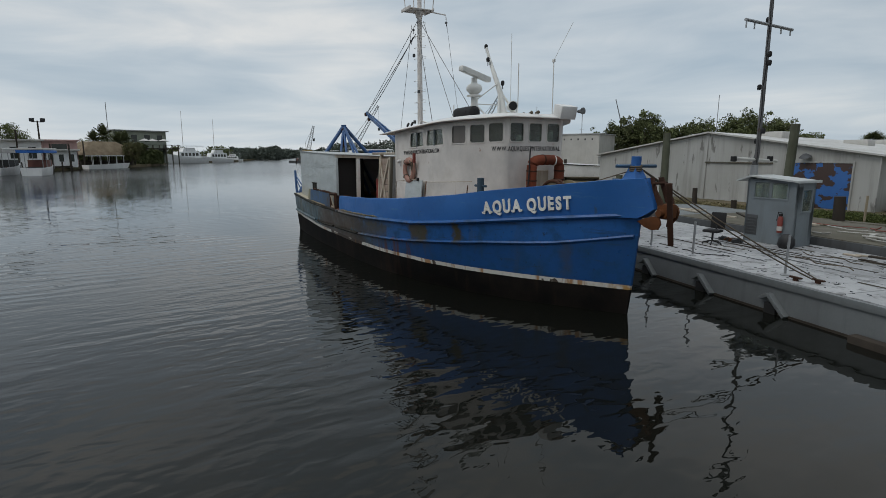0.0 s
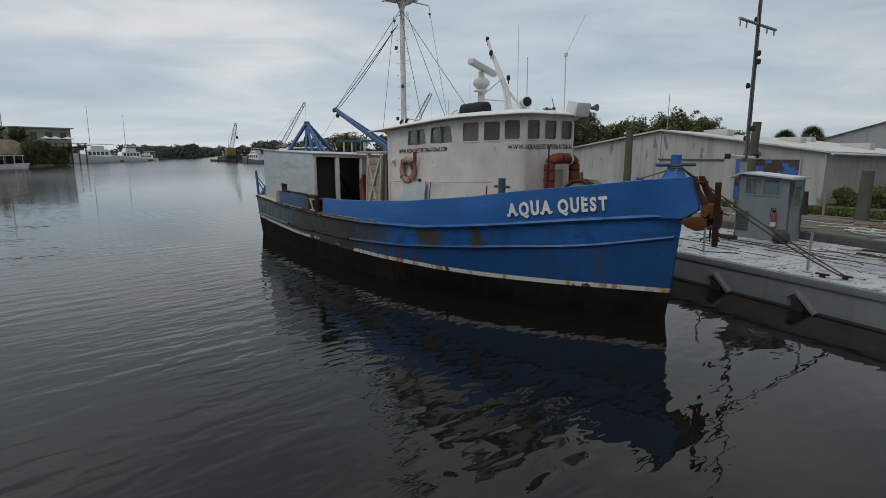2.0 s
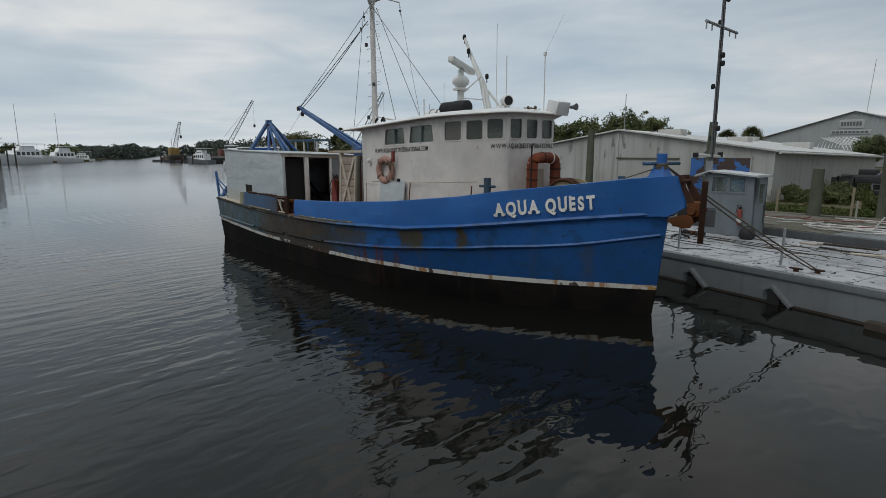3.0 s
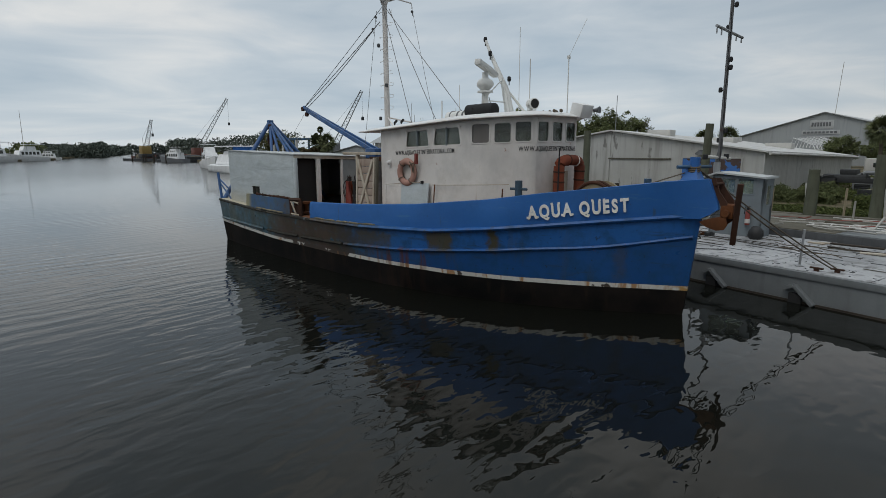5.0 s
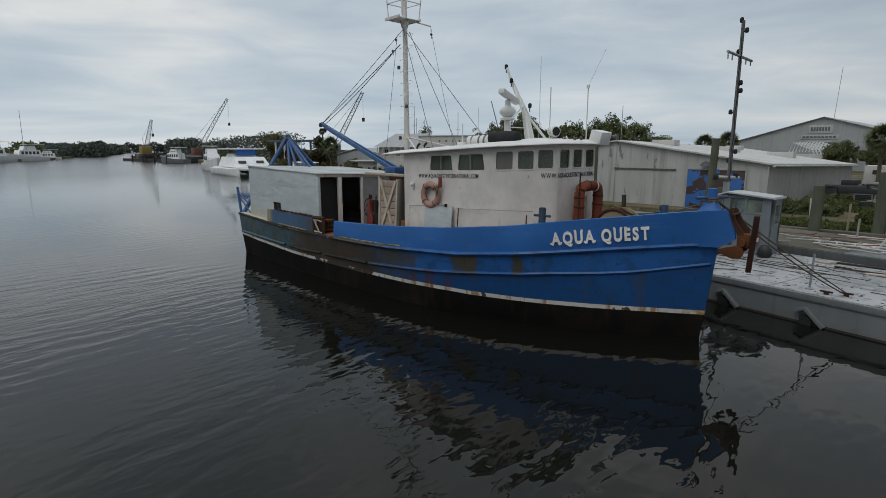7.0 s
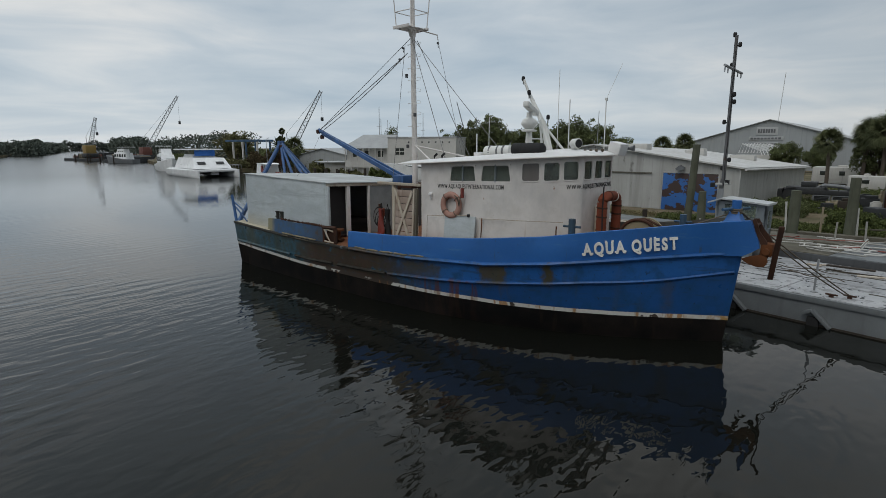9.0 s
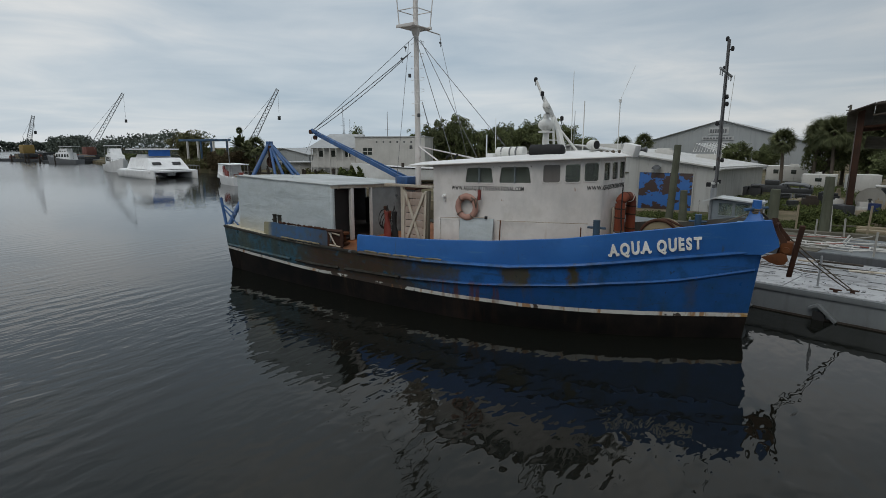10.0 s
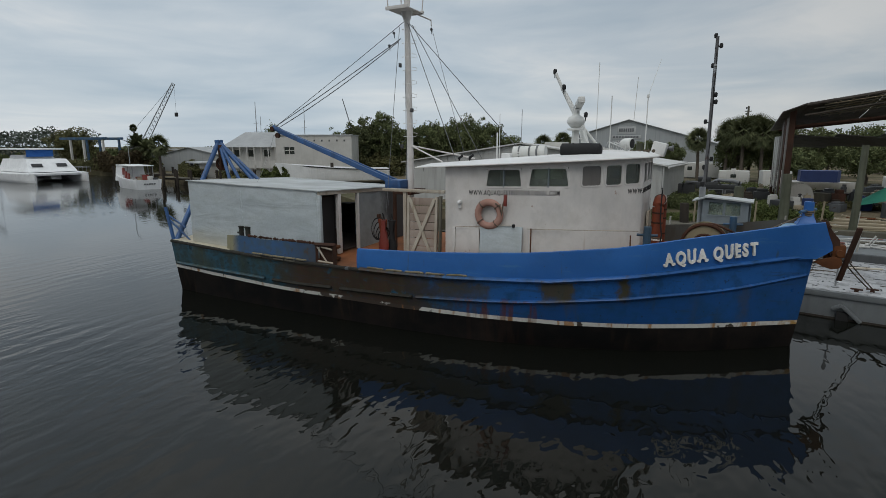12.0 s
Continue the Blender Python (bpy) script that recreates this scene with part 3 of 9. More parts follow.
def ring_at(bm, c, d, r, seg, up=None):
    d = d.normalized()
    a = d.cross(up if up else (Vector((0, 0, 1)) if abs(d.z) < 0.95 else Vector((1, 0, 0)))).normalized()
    b = d.cross(a)
    return [bm.verts.new(c + a * r * math.cos(2 * math.pi * i / seg) + b * r * math.sin(2 * math.pi * i / seg)) for i in range(seg)]


def bridge(bm, a, b):
    n = len(a)
    for i in range(n):
        f = bm.faces.new((a[i], a[(i + 1) % n], b[(i + 1) % n], b[i]))
        f.smooth = True


def tube(bm, pts, r, seg=8, r1=None, caps=True):
    """A round bar through points, tapering from r to r1."""
    pts = [Vector(p) for p in pts]
    n = len(pts)
    rings = []
    for i, p in enumerate(pts):
        d = (pts[min(i + 1, n - 1)] - pts[max(i - 1, 0)])
        k = r if r1 is None else r + (r1 - r) * i / (n - 1)
        rings.append(ring_at(bm, p, d, k, seg))
    for a, b in zip(rings, rings[1:]):
        bridge(bm, a, b)
    if caps:
        bm.faces.new(rings[0])
        bm.faces.new(rings[-1])
    return bm


def lathe(bm, prof, seg=16, m=None):
    """A turned body from (radius, z) pairs."""
    rings = []
    for r, z in prof:
        rings.append([bm.verts.new(Vector((r * math.cos(2 * math.pi * i / seg), r * math.sin(2 * math.pi * i / seg), z))) for i in range(seg)])
    for a, b in zip(rings, rings[1:]):
        bridge(bm, a, b)
    bm.faces.new(rings[0])
    bm.faces.new(rings[-1])
    if m:
        bmesh.ops.transform(bm, matrix=m, verts=[v for r in rings for v in r])
    return bm


def prism(bm, poly, z0, z1, m=None):
    lo = [bm.verts.new((x, y, z0)) for x, y in poly]
    hi = [bm.verts.new((x, y, z1)) for x, y in poly]
    bm.faces.new(lo)
    bm.faces.new(hi)
    n = len(poly)
    for i in range(n):
        bm.faces.new((lo[i], lo[(i + 1) % n], hi[(i + 1) % n], hi[i]))
    if m:
        bmesh.ops.transform(bm, matrix=m, verts=lo + hi)
    return bm


def torus(bm, c, R, r, m=None, seg=24, ring=10):
    rows = []
    for i in range(seg):
        a = 2 * math.pi * i / seg
        rows.append([bm.verts.new(Vector(((R + r * math.cos(2 * math.pi * j / ring)) * math.cos(a), (R + r * math.cos(2 * math.pi * j / ring)) * math.sin(a), r * math.sin(2 * math.pi * j / ring)))) for j in range(ring)])
    for i in range(seg):
        bridge(bm, rows[i], rows[(i + 1) % seg])
    t = Matrix.Translation(c) @ (m or Matrix())
    bmesh.ops.transform(bm, matrix=t, verts=[v for r_ in rows for v in r_])
    return bm


def mesh_of(name, bm, material, angle=40, shift=None):
    if shift:
        bmesh.ops.translate(bm, verts=bm.verts, vec=shift)
    bmesh.ops.recalc_face_normals(bm, faces=bm.faces)
    me = bpy.data.meshes.new(name)
    for f in bm.faces:
        f.smooth = True
    bm.to_mesh(me)
    bm.free()
    me.set_sharp_from_angle(angle=radians(angle))
    for mt in (material if isinstance(material, (list, tuple)) else [material]):
        me.materials.append(M[mt] if isinstance(mt, str) else mt)
    return me


def part(name, bm, material, parent, label="", angle=40, shift=None):
    ob = new(name, mesh_of(name, bm, material, angle, shift))
    ob.parent = parent
    if label:
        ob["label"] = label
    return ob


def thing(name, m, label, category, group="", kind=""):
    ob = new(name)
    ob.empty_display_size = 0.3
    ob.matrix_basis = m
    return tagged(ob, label, category, group, kind)


def solo(name, bm, material, label, category, m=None, group="", kind="", angle=40):
    """A thing that is one mesh."""
    ob = new(name, mesh_of(name, bm, material, angle))
    if m:
        ob.matrix_basis = m
    return tagged(ob, label, category, group, kind)


def B():
    return bmesh.new()


def shelter_slab(bm, pts, axis, t):
    """A four-cornered sheet with a thickness along one axis."""
    lo = [bm.verts.new(p) for p in pts]
    off = {"x": (t, 0, 0), "y": (0, t, 0), "z": (0, 0, t)}[axis]
    hi = [bm.verts.new((p[0] + off[0], p[1] + off[1], p[2] + off[2])) for p in pts]
    bm.faces.new(lo)
    bm.faces.new(hi)
    for i in range(4):
        bm.faces.new((lo[i], lo[(i + 1) % 4], hi[(i + 1) % 4], hi[i]))

# ---------------------------------------------------------------- the trawler (x forward, y to port from its centre line)
BX, BY = -17.0, 9.0
trawler = thing("trawler", pose(BX, BY, 0), "blue-hulled rust-streaked steel trawler with a white deckhouse moored beside a barge", "fishing boat")


def bpart(name, bm, material, parent=None, label="", angle=40):
    return part(name, bm, material, parent or trawler, label, angle, (-BX, 0, 0))


def along(x, table):
    """Smooth reading of a table of (x, value) in falling x."""
    xs, vs = [-a for a, _ in table], [b for _, b in table]
    return float(np.interp(-x, xs, vs))


STEM = ((-0.9, -8.75), (0.0, -8.20), (0.62, -8.12), (1.75, -8.0), (2.2, -7.95))
WL = ((-8.2, 0.0), (-8.7, 0.36), (-9.4, 0.83), (-10.3, 1.40), (-11.5, 1.98), (-13.0, 2.52), (-15.0, 2.92), (-17.0, 3.06), (-21.0, 3.08), (-24.0, 2.96), (-25.6, 2.82))
RUB = ((-7.95, 0.03), (-8.3, 0.26), (-8.76, 0.56), (-9.5, 1.06), (-10.3, 1.59), (-11.0, 2.01), (-11.7, 2.36), (-13.2, 2.77), (-15.0, 3.05), (-17.0, 3.21), (-20.0, 3.23), (-23.0, 3.12), (-25.7, 2.96))
RUB_Z = ((-7.95, 2.2), (-9.8, 2.0), (-11.4, 1.81), (-13.2, 1.62), (-15.8, 1.52), (-18.5, 1.50), (-22.0, 1.52), (-25.7, 1.64))
LOW_Z = ((-8.0, 1.75), (-8.3, 1.695), (-9.1, 1.54), (-9.5, 1.475), (-10.0, 1.42), (-11.0, 1.345), (-11.4, 1.30), (-14.0, 1.06), (-16.5, 0.94), (-20.3, 0.86), (-25.7, 0.92))
STRIPE_Z = ((-8.1, 0.60), (-13.8, 0.62), (-17.0, 0.63), (-21.0, 0.655), (-25.7, 0.80))
SHEER_Z = ((-7.6, 2.98), (-8.5, 2.90), (-9.6, 2.75), (-10.7, 2.61), (-11.8, 2.44), (-13.8, 2.23), (-15.9, 2.10), (-18.2, 2.02))
SHEER = ((-7.62, 0.06), (-7.8, 0.22), (-8.2, 0.43), (-8.7, 0.67), (-9.3, 1.01), (-10.0, 1.44), (-11.0, 2.06), (-12.0, 2.48), (-13.2, 2.77), (-15.0, 3.03), (-17.0, 3.18), (-18.2, 3.20))


def hull_station(u):
    """Half-section at u (0 stern to 1 stem): points (x, half breadth, z) from keel to the upper rail."""
    pts = []
    for name in ("keel", "bilge", "wl", "s0", "s1", "low", "mid", "rub"):
        zr = {"keel": -1.0, "bilge": -0.5, "wl": 0.0}.get(name)
        x0, x1 = -25.62, -8.2
        z_at = lambda x: {"s0": along(x, STRIPE_Z) - 0.045, "s1": along(x, STRIPE_Z) + 0.055, "low": along(x, LOW_Z),
                          "mid": (along(x, LOW_Z) + along(x, RUB_Z)) / 2, "rub": along(x, RUB_Z)}[name] if zr is None else zr
        zs = z_at(-8.0)
        x1 = float(np.interp(zs, [a for a, _ in STEM], [b for _, b in STEM]))
        x0 = -25.55 - 0.09 * max(0.0, z_at(-25.6))
        x = x0 + (x1 - x0) * u
        z = z_at(x)
        # same share of the length on both curves, so that the stem closes
        hw = along(-25.6 + (-8.2 + 25.6) * u, WL)
        hr = along(-25.7 + (-7.95 + 25.7) * u, RUB)
        k = min(1.0, max(0.0, z / along(x, RUB_Z)))
        h = hw + (hr - hw) * k
        if name == "bilge":
            h = hw * 0.88
        if name == "keel":
            h = hw * 0.35
        if u >= 1:
            h = 0.02
        pts.append((x, h, z))
    return pts


def build_hull():
    bm = B()
    us = [i / 70 * 0.86 for i in range(70)] + [0.86 + 0.14 * (i / 40) ** 0.9 for i in range(41)]
    cols = []
    for side in (-1, 1):
        cols.append([[bm.verts.new((x, side * h, z)) for x, h, z in hull_station(u)] for u in us])
    # slot 3: hull paint with the lower side's shade in its colour
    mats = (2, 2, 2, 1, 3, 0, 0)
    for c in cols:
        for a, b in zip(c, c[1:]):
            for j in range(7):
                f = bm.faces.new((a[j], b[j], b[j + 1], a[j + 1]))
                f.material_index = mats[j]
    for j in range(7):        # transom and stem
        f = bm.faces.new((cols[0][0][j], cols[0][0][j + 1], cols[1][0][j + 1], cols[1][0][j]))
        f.material_index = mats[j]
        f = bm.faces.new((cols[0][-1][j], cols[0][-1][j + 1], cols[1][-1][j + 1], cols[1][-1][j]))
        f.material_index = mats[j]
    for v in bm.verts:
        if v.co.z > 0.1:
            d = noise.noise(Vector((v.co.x * 1.3, v.co.z * 1.7, 3.1))) * 0.022
            v.co.y += d if v.co.y > 0 else -d
    return bpart("hull", bm, ["hull", "stripe", "bottom", "hull_shaded"], None, "dented blue topsides with rust weeps, white boot stripe, black bottom", 30)


def side_curve(xa, xb, n, hfun, zfun, off=0.0):
    out = []
    for i in range(n + 1):
        x = xa + (xb - xa) * i / n
        out.append((x, hfun(x) + off, zfun(x)))
    return out


def rail(name, xa, xb, hfun, zfun, wide, tall, material, label="", sides=(-1, 1), n=60, off=0.0, worn_by=0.012):
    """A rubbing strake: a half-round bar lying along the side."""
    for s in sides:
        bm = B()
        rings = []
        for x, h, z in side_curve(xa, xb, n, hfun, zfun, off):
            prof = ((-0.03, tall / 2), (wide * 0.7, tall * 0.36), (wide, 0.0), (wide * 0.7, -tall * 0.36), (-0.03, -tall / 2))
            wob = noise.noise(Vector((x * 1.7, z, 9))) * worn_by + noise.noise(Vector((x * 7.0, z, 2))) * worn_by * 0.8
            rings.append([bm.verts.new((x, s * (h + a + wob), z + b)) for a, b in prof])
        for a, b in zip(rings, rings[1:]):
            for j in range(4):
                bm.faces.new((a[j], b[j], b[j + 1], a[j + 1]))
        bm.faces.new(rings[0])
        bm.faces.new(rings[-1])
        bpart(name, bm, material, hull, label, 50)


def hull_half(x, z):
    """Half breadth of the shell near a place on the topsides."""
    u = min(1.0, max(0.0, (x + 25.6) / (25.6 - 8.05)))
    hw = along(-25.6 + (-8.2 + 25.6) * u, WL)
    hr = along(-25.7 + (-7.95 + 25.7) * u, RUB)
    return hw + (hr - hw) * min(1.0, max(0.0, z / along(x, RUB_Z)))


hull = build_hull()
rail("rub_rail", -18.1, -7.98, lambda x: along(x, RUB), lambda x: along(x, RUB_Z), 0.095, 0.13, "hull", "heavy blue rubbing strake")
for xa, xb, mt, wear in ((-25.5, -21.5, "hull", 0.015), (-21.2, -19.1, "rail_grime", 0.03), (-18.8, -16.6, "rail_grime", 0.03), (-16.5, -8.06, "hull", 0.012)):
    rail("lower_rub_rail", xa, xb, lambda x: hull_half(x, along(x, LOW_Z)), lambda x: along(x, LOW_Z), 0.08, 0.10, mt, "lower rubbing strake", worn_by=wear)
rail("deck_edge_rail", -25.7, -18.1, lambda x: along(x, RUB), lambda x: along(x, RUB_Z) - 0.02, 0.045, 0.10, "rail_grime", "rusted deck-edge fender", n=140, worn_by=0.028)


STEM_NOSE = ((2.12, -7.95), (2.17, -7.90), (2.26, -7.72), (2.34, -7.62), (2.46, -7.635), (2.7, -7.74), (2.96, -7.83))


def build_bulwark():
    """The raised bow bulwark, whose plating runs out into a bluff nose over the stem."""
    bm = B()
    xs = [-18.2 + 9.6 * i / 48 for i in range(49)] + [-8.6 + 0.78 * (i / 14) ** 0.85 for i in range(1, 15)]
    cols = []
    vs = (0.0, 0.12, 0.25, 0.42, 0.7, 1.0)
    for s in (-1, 1):
        rows = []
        for x in xs:
            k = max(0.0, (x + 8.6) / 0.78)
            hr, zr, hs, zs = along(min(x, -7.96), RUB), along(x, RUB_Z) - 0.03, along(x, SHEER), along(x, SHEER_Z)
            if s > 0:          # the far side is set down a little to fit the camera's view
                zs -= 0.13 * min(1.0, max(0.0, (-8.7 - x) / 1.4))
            if k > 0:          # straight plates that meet at the stem
                zr = zr - 0.03 * k
            dent = noise.noise(Vector((x * 0.9, 0.3, 5))) * 0.018
            outer, inner = [], []
            for i, v in enumerate(vs):
                z = zr + (zs - zr) * v
                tip = float(np.interp(z, [q for q, _ in STEM_NOSE], [q for _, q in STEM_NOSE]))
                xa = x if k == 0 else -8.6 + k * (tip + 8.6)
                h = hr + (hs - hr) * v + (0.015 + dent) * math.sin(math.pi * v) * (1 - k)
                if k > 0:          # each plate lies in one plane out to its cut edge
                    q = (xa + 8.6) / 0.92
                    h = max(0.05, (along(-8.6, RUB) * (1 - v) + along(-8.6, SHEER) * v) * (1 - q) + 0.06 * q)
                outer.append((xa, h, z))
                inner.append((xa, max(0.0, h - 0.06), z + (0.012 if i == 5 else 0.0)))
            row = [bm.verts.new((xa, s * h, z)) for xa, h, z in outer + inner[::-1]]
            rows.append(row)
        n = len(rows[0])
        for a, b in zip(rows, rows[1:]):
            for j in range(n):
                f = bm.faces.new((a[j], b[j], b[(j + 1) % n], a[(j + 1) % n]))
                f.material_index = 1 if j >= 6 else 0
        bm.faces.new(rows[0])
        cols.append(rows)
    for j in range(5):
        bm.faces.new((cols[0][-1][j], cols[0][-1][j + 1], cols[1][-1][j + 1], cols[1][-1][j]))
    for a, b in zip(range(len(xs) - 15, len(xs) - 1), range(len(xs) - 14, len(xs))):       # closed underneath at the nose
        bm.faces.new((cols[0][a][0], cols[0][b][0], cols[1][b][0], cols[1][a][0]))
    return bpart("bulwark", bm, ["blue_bulwark", "bulwark_inside"], None, "bright blue bow bulwark", 35)


bulwark = build_bulwark()


def build_decks():
    bm = B()
    xs = [-25.6 + i * 0.5 for i in range(36)]
    rows = [[bm.verts.new((x, -along(x, RUB) + 0.05, along(x, RUB_Z) + 0.0)), bm.verts.new((x, 0, along(x, RUB_Z) + 0.07)), bm.verts.new((x, along(x, RUB) - 0.05, along(x, RUB_Z)))] for x in xs]
    for a, b in zip(rows, rows[1:]):
        for j in range(2):
            bm.faces.new((a[j], b[j], b[j + 1], a[j + 1]))
    bpart("deck", bm, "rust_deck", None, "rusty red-brown steel deck")
    bm = B()
    # pale flaking margin round the stern
    rows = []
    for i in range(15):
        x = -25.62 + i * 0.19
        h = along(x, RUB)
        rows.append([bm.verts.new((x, -h + 0.02, along(x, RUB_Z) + 0.03)), bm.verts.new((x, -h + 0.75, along(x, RUB_Z) + 0.06))])
    for a, b in zip(rows, rows[1:]):
        bm.faces.new((a[0], b[0], b[1], a[1]))
    bpart("stern_margin", bm, "cream", None, "flaking cream deck margin")


build_decks()

# aft bulwark plate with a fouled top, and loose timber along the rail
bm = B()
rows = []
for i in range(29):
    x = -23.12 + i * (3.48 / 28)
    h, zb = along(x, RUB) - 0.10, along(x, RUB_Z)
    zt = 2.0 + 0.015 * math.sin(x * 3)
    dent = 0.012 * noise.noise(Vector((x * 1.4, 4, 1)))
    rows.append([bm.verts.new((x, -h, zb - 0.02)), bm.verts.new((x, -h + 0.02 + dent, (zb + zt) / 2)), bm.verts.new((x, -h + 0.04, zt)), bm.verts.new((x, -h + 0.10, zt)), bm.verts.new((x, -h + 0.08, zb - 0.02))])
for a, b in zip(rows, rows[1:]):
    for j in range(5):
        bm.faces.new((a[j], b[j], b[(j + 1) % 5], a[(j + 1) % 5]))
bm.faces.new(rows[0])
bm.faces.new(rows[-1])
aft_plate = bpart("aft_bulwark", bm, "aft_blue", None, "dull blue aft bulwark plate with olive stains and a fouled top")
bm = B()
rng = random.Random(5)
lumps = []
for i in range(60):
    x = -22.2 + i * 0.042 + rng.uniform(-0.03, 0.03)
    r = rng.uniform(0.012, 0.05) * (1.3 if i % 7 == 0 else 1.0)
    lumps.append((x, r))
    bmesh.ops.create_icosphere(bm, subdivisions=1, radius=r, matrix=Matrix.Translation((x, -along(x, RUB) + 0.16, 2.02 + r * 0.4)) @ Matrix.Diagonal((1.1, 0.9, rng.uniform(0.6, 1.3), 1)))
crust = bpart("crust", bm, "rust_dark", aft_plate, "dark encrusted growth")
crust["kind"] = "stuff"
for x0, x1, m0 in ((-21.9, -19.8, "timber_tan"), (-17.9, -15.1, "timber_tan")):
    n = 5
    for i in range(n):
        for k in range(2):
            xa = x0 + (x1 - x0) * (i + rng.uniform(0.02, 0.1)) / n
            xb = x0 + (x1 - x0) * (i + rng.uniform(0.86, 0.98)) / n
            if k == 1 and i in (1, 4):
                continue
            bm = B()
            rows = []
            for q in range(4):
                x = xa + (xb - xa) * q / 3
                h = along(x, RUB) + 0.05
                zc = along(x, RUB_Z) + 0.075 - k * 0.07 + rng.uniform(-0.008, 0.008)
                rows.append([bm.verts.new((x, -h - o, zc + dz)) for o, dz in ((-0.05, -0.014), (0.01, -0.016), (0.014, 0.012), (-0.05, 0.015))])
            for a, b in zip(rows, rows[1:]):
                for j in range(4):
                    bm.faces.new((a[j], b[j], b[(j + 1) % 4], a[(j + 1) % 4]))
            bm.faces.new(rows[0])
            bm.faces.new(rows[-1])
            bpart("guard_timber", bm, "wood" if k else m0, None, "worn timber rubbing strip along the rail")
# square steel bracket at the gangway gap, with a broken brace inside
frame_ob = None
for a, b, w in (((-19.62, 1.52), (-19.62, 2.03), 0.05), ((-19.02, 1.50), (-19.02, 2.05), 0.065), ((-19.66, 2.0), (-18.98, 2.03), 0.06), ((-19.62, 1.55), (-19.02, 1.53), 0.03), ((-19.6, 1.95), (-19.3, 1.56), 0.03), ((-19.45, 1.95), (-19.1, 1.9), 0.03)):
    bm = B()
    tube(bm, [(a[0], -3.08, a[1]), (b[0], -3.08, b[1])], w, 4)
    ob = bpart("gangway_frame" if frame_ob is None else "bar", bm, "rust_dark" if w > 0.035 else "wood_white", frame_ob, "dark rusted square bracket frame" if frame_ob is None else "")
    frame_ob = frame_ob or ob
# dark plate added behind the open frame in place of its dark gap
bm = B()
box(bm, -19.6, -19.05, -2.98, -2.95, 1.52, 1.98, 0.01)
bpart("back_plate", bm, "rust_dark", frame_ob)
bm = B()
lathe(bm, [(0.0, 0.0), (0.20, 0.0), (0.20, 0.05), (0.09, 0.07), (0.09, 0.30), (0.20, 0.32), (0.20, 0.38), (0.0, 0.38)], 14, pose(-19.35, -2.7, 1.55))
bpart("mooring_winch", bm, "rust", None, "rusted small capstan")

# twin mooring posts on the aft bulwark
for x in (-22.62, -22.36):
    bm = B()
    tube(bm, ((x, -2.85, 1.55), (x, -2.85, 2.26)), 0.085, 12)
    tube(bm, ((x, -2.85, 2.26), (x, -2.85, 2.29)), 0.11, 12)
    if x < -22.5:
        tube(bm, ((x - 0.17, -2.85, 2.08), (x + 0.05, -2.85, 2.08)), 0.03, 8)
    bpart("mooring_post", bm, "rail_grime", None, "grimy dark steel mooring post")

# ---- deckhouse: a wall that bends round a bowed front
HALF = [(-16.28, -1.93), (-13.35, -1.93), (-13.0, -1.87), (-12.84, -1.80), (-12.40, -1.58), (-12.0, -1.24), (-11.64, -0.92), (-11.60, -0.86), (-11.595, -0.40), (-11.59, 0.0)]
OUT = HALF + [(x, -y) for x, y in reversed(HALF[:-1])]
OUTV = [Vector(p) for p in OUT]
CUM = [0.0]
for a, b in zip(OUTV, OUTV[1:]):
    CUM.append(CUM[-1] + (b - a).length)


def wall_at(s):
    """Place and outward normal on the deckhouse wall at the length s from its after starboard corner."""
    s = min(max(s, 0.0), CUM[-1] - 1e-6)
    i = max(k for k in range(len(CUM) - 1) if CUM[k] <= s)
    d = (OUTV[i + 1] - OUTV[i]) / (CUM[i + 1] - CUM[i])
    p = OUTV[i] + d * (s - CUM[i])
    return p, Vector((d.y, -d.x))


def s_of_x(x):
    return next(s / 400 for s in range(0, int(CUM[-1] * 200)) if wall_at(s / 400)[0].x >= x)


def s_of_y(y):
    return next(s / 400 for s in range(int(4.0 * 400), int(CUM[-1] * 400)) if wall_at(s / 400)[0].y >= y)


def tilt_z(x):
    """How much higher things lie forward: the house follows the sheer."""
    return (x + 11.6) * 0.030


WINS = [(s_of_x(-15.15), s_of_x(-14.24), 3.72, 4.18, 2), (s_of_x(-14.05), s_of_x(-13.12), 3.72, 4.19, 2),
        (s_of_x(-12.84), s_of_x(-12.43), 3.74, 4.22, 1), (s_of_x(-12.35), s_of_x(-12.03), 3.74, 4.22, 1), (s_of_x(-11.97), s_of_x(-11.67), 3.75, 4.24, 1),
        (s_of_y(-0.81), s_of_y(-0.37), 3.75, 4.24, 1)]
MID = CUM[-1] / 2
WINS = WINS + [(MID - 0.22, MID + 0.22, 3.75, 4.24, 1)] + [(CUM[-1] - b, CUM[-1] - a, z0, z1, k) for a, b, z0, z1, k in reversed(WINS)]
HOUSE_Z0 = 1.45


def roof_z(x):
    return 4.36 + (x + 11.4) * 0.052


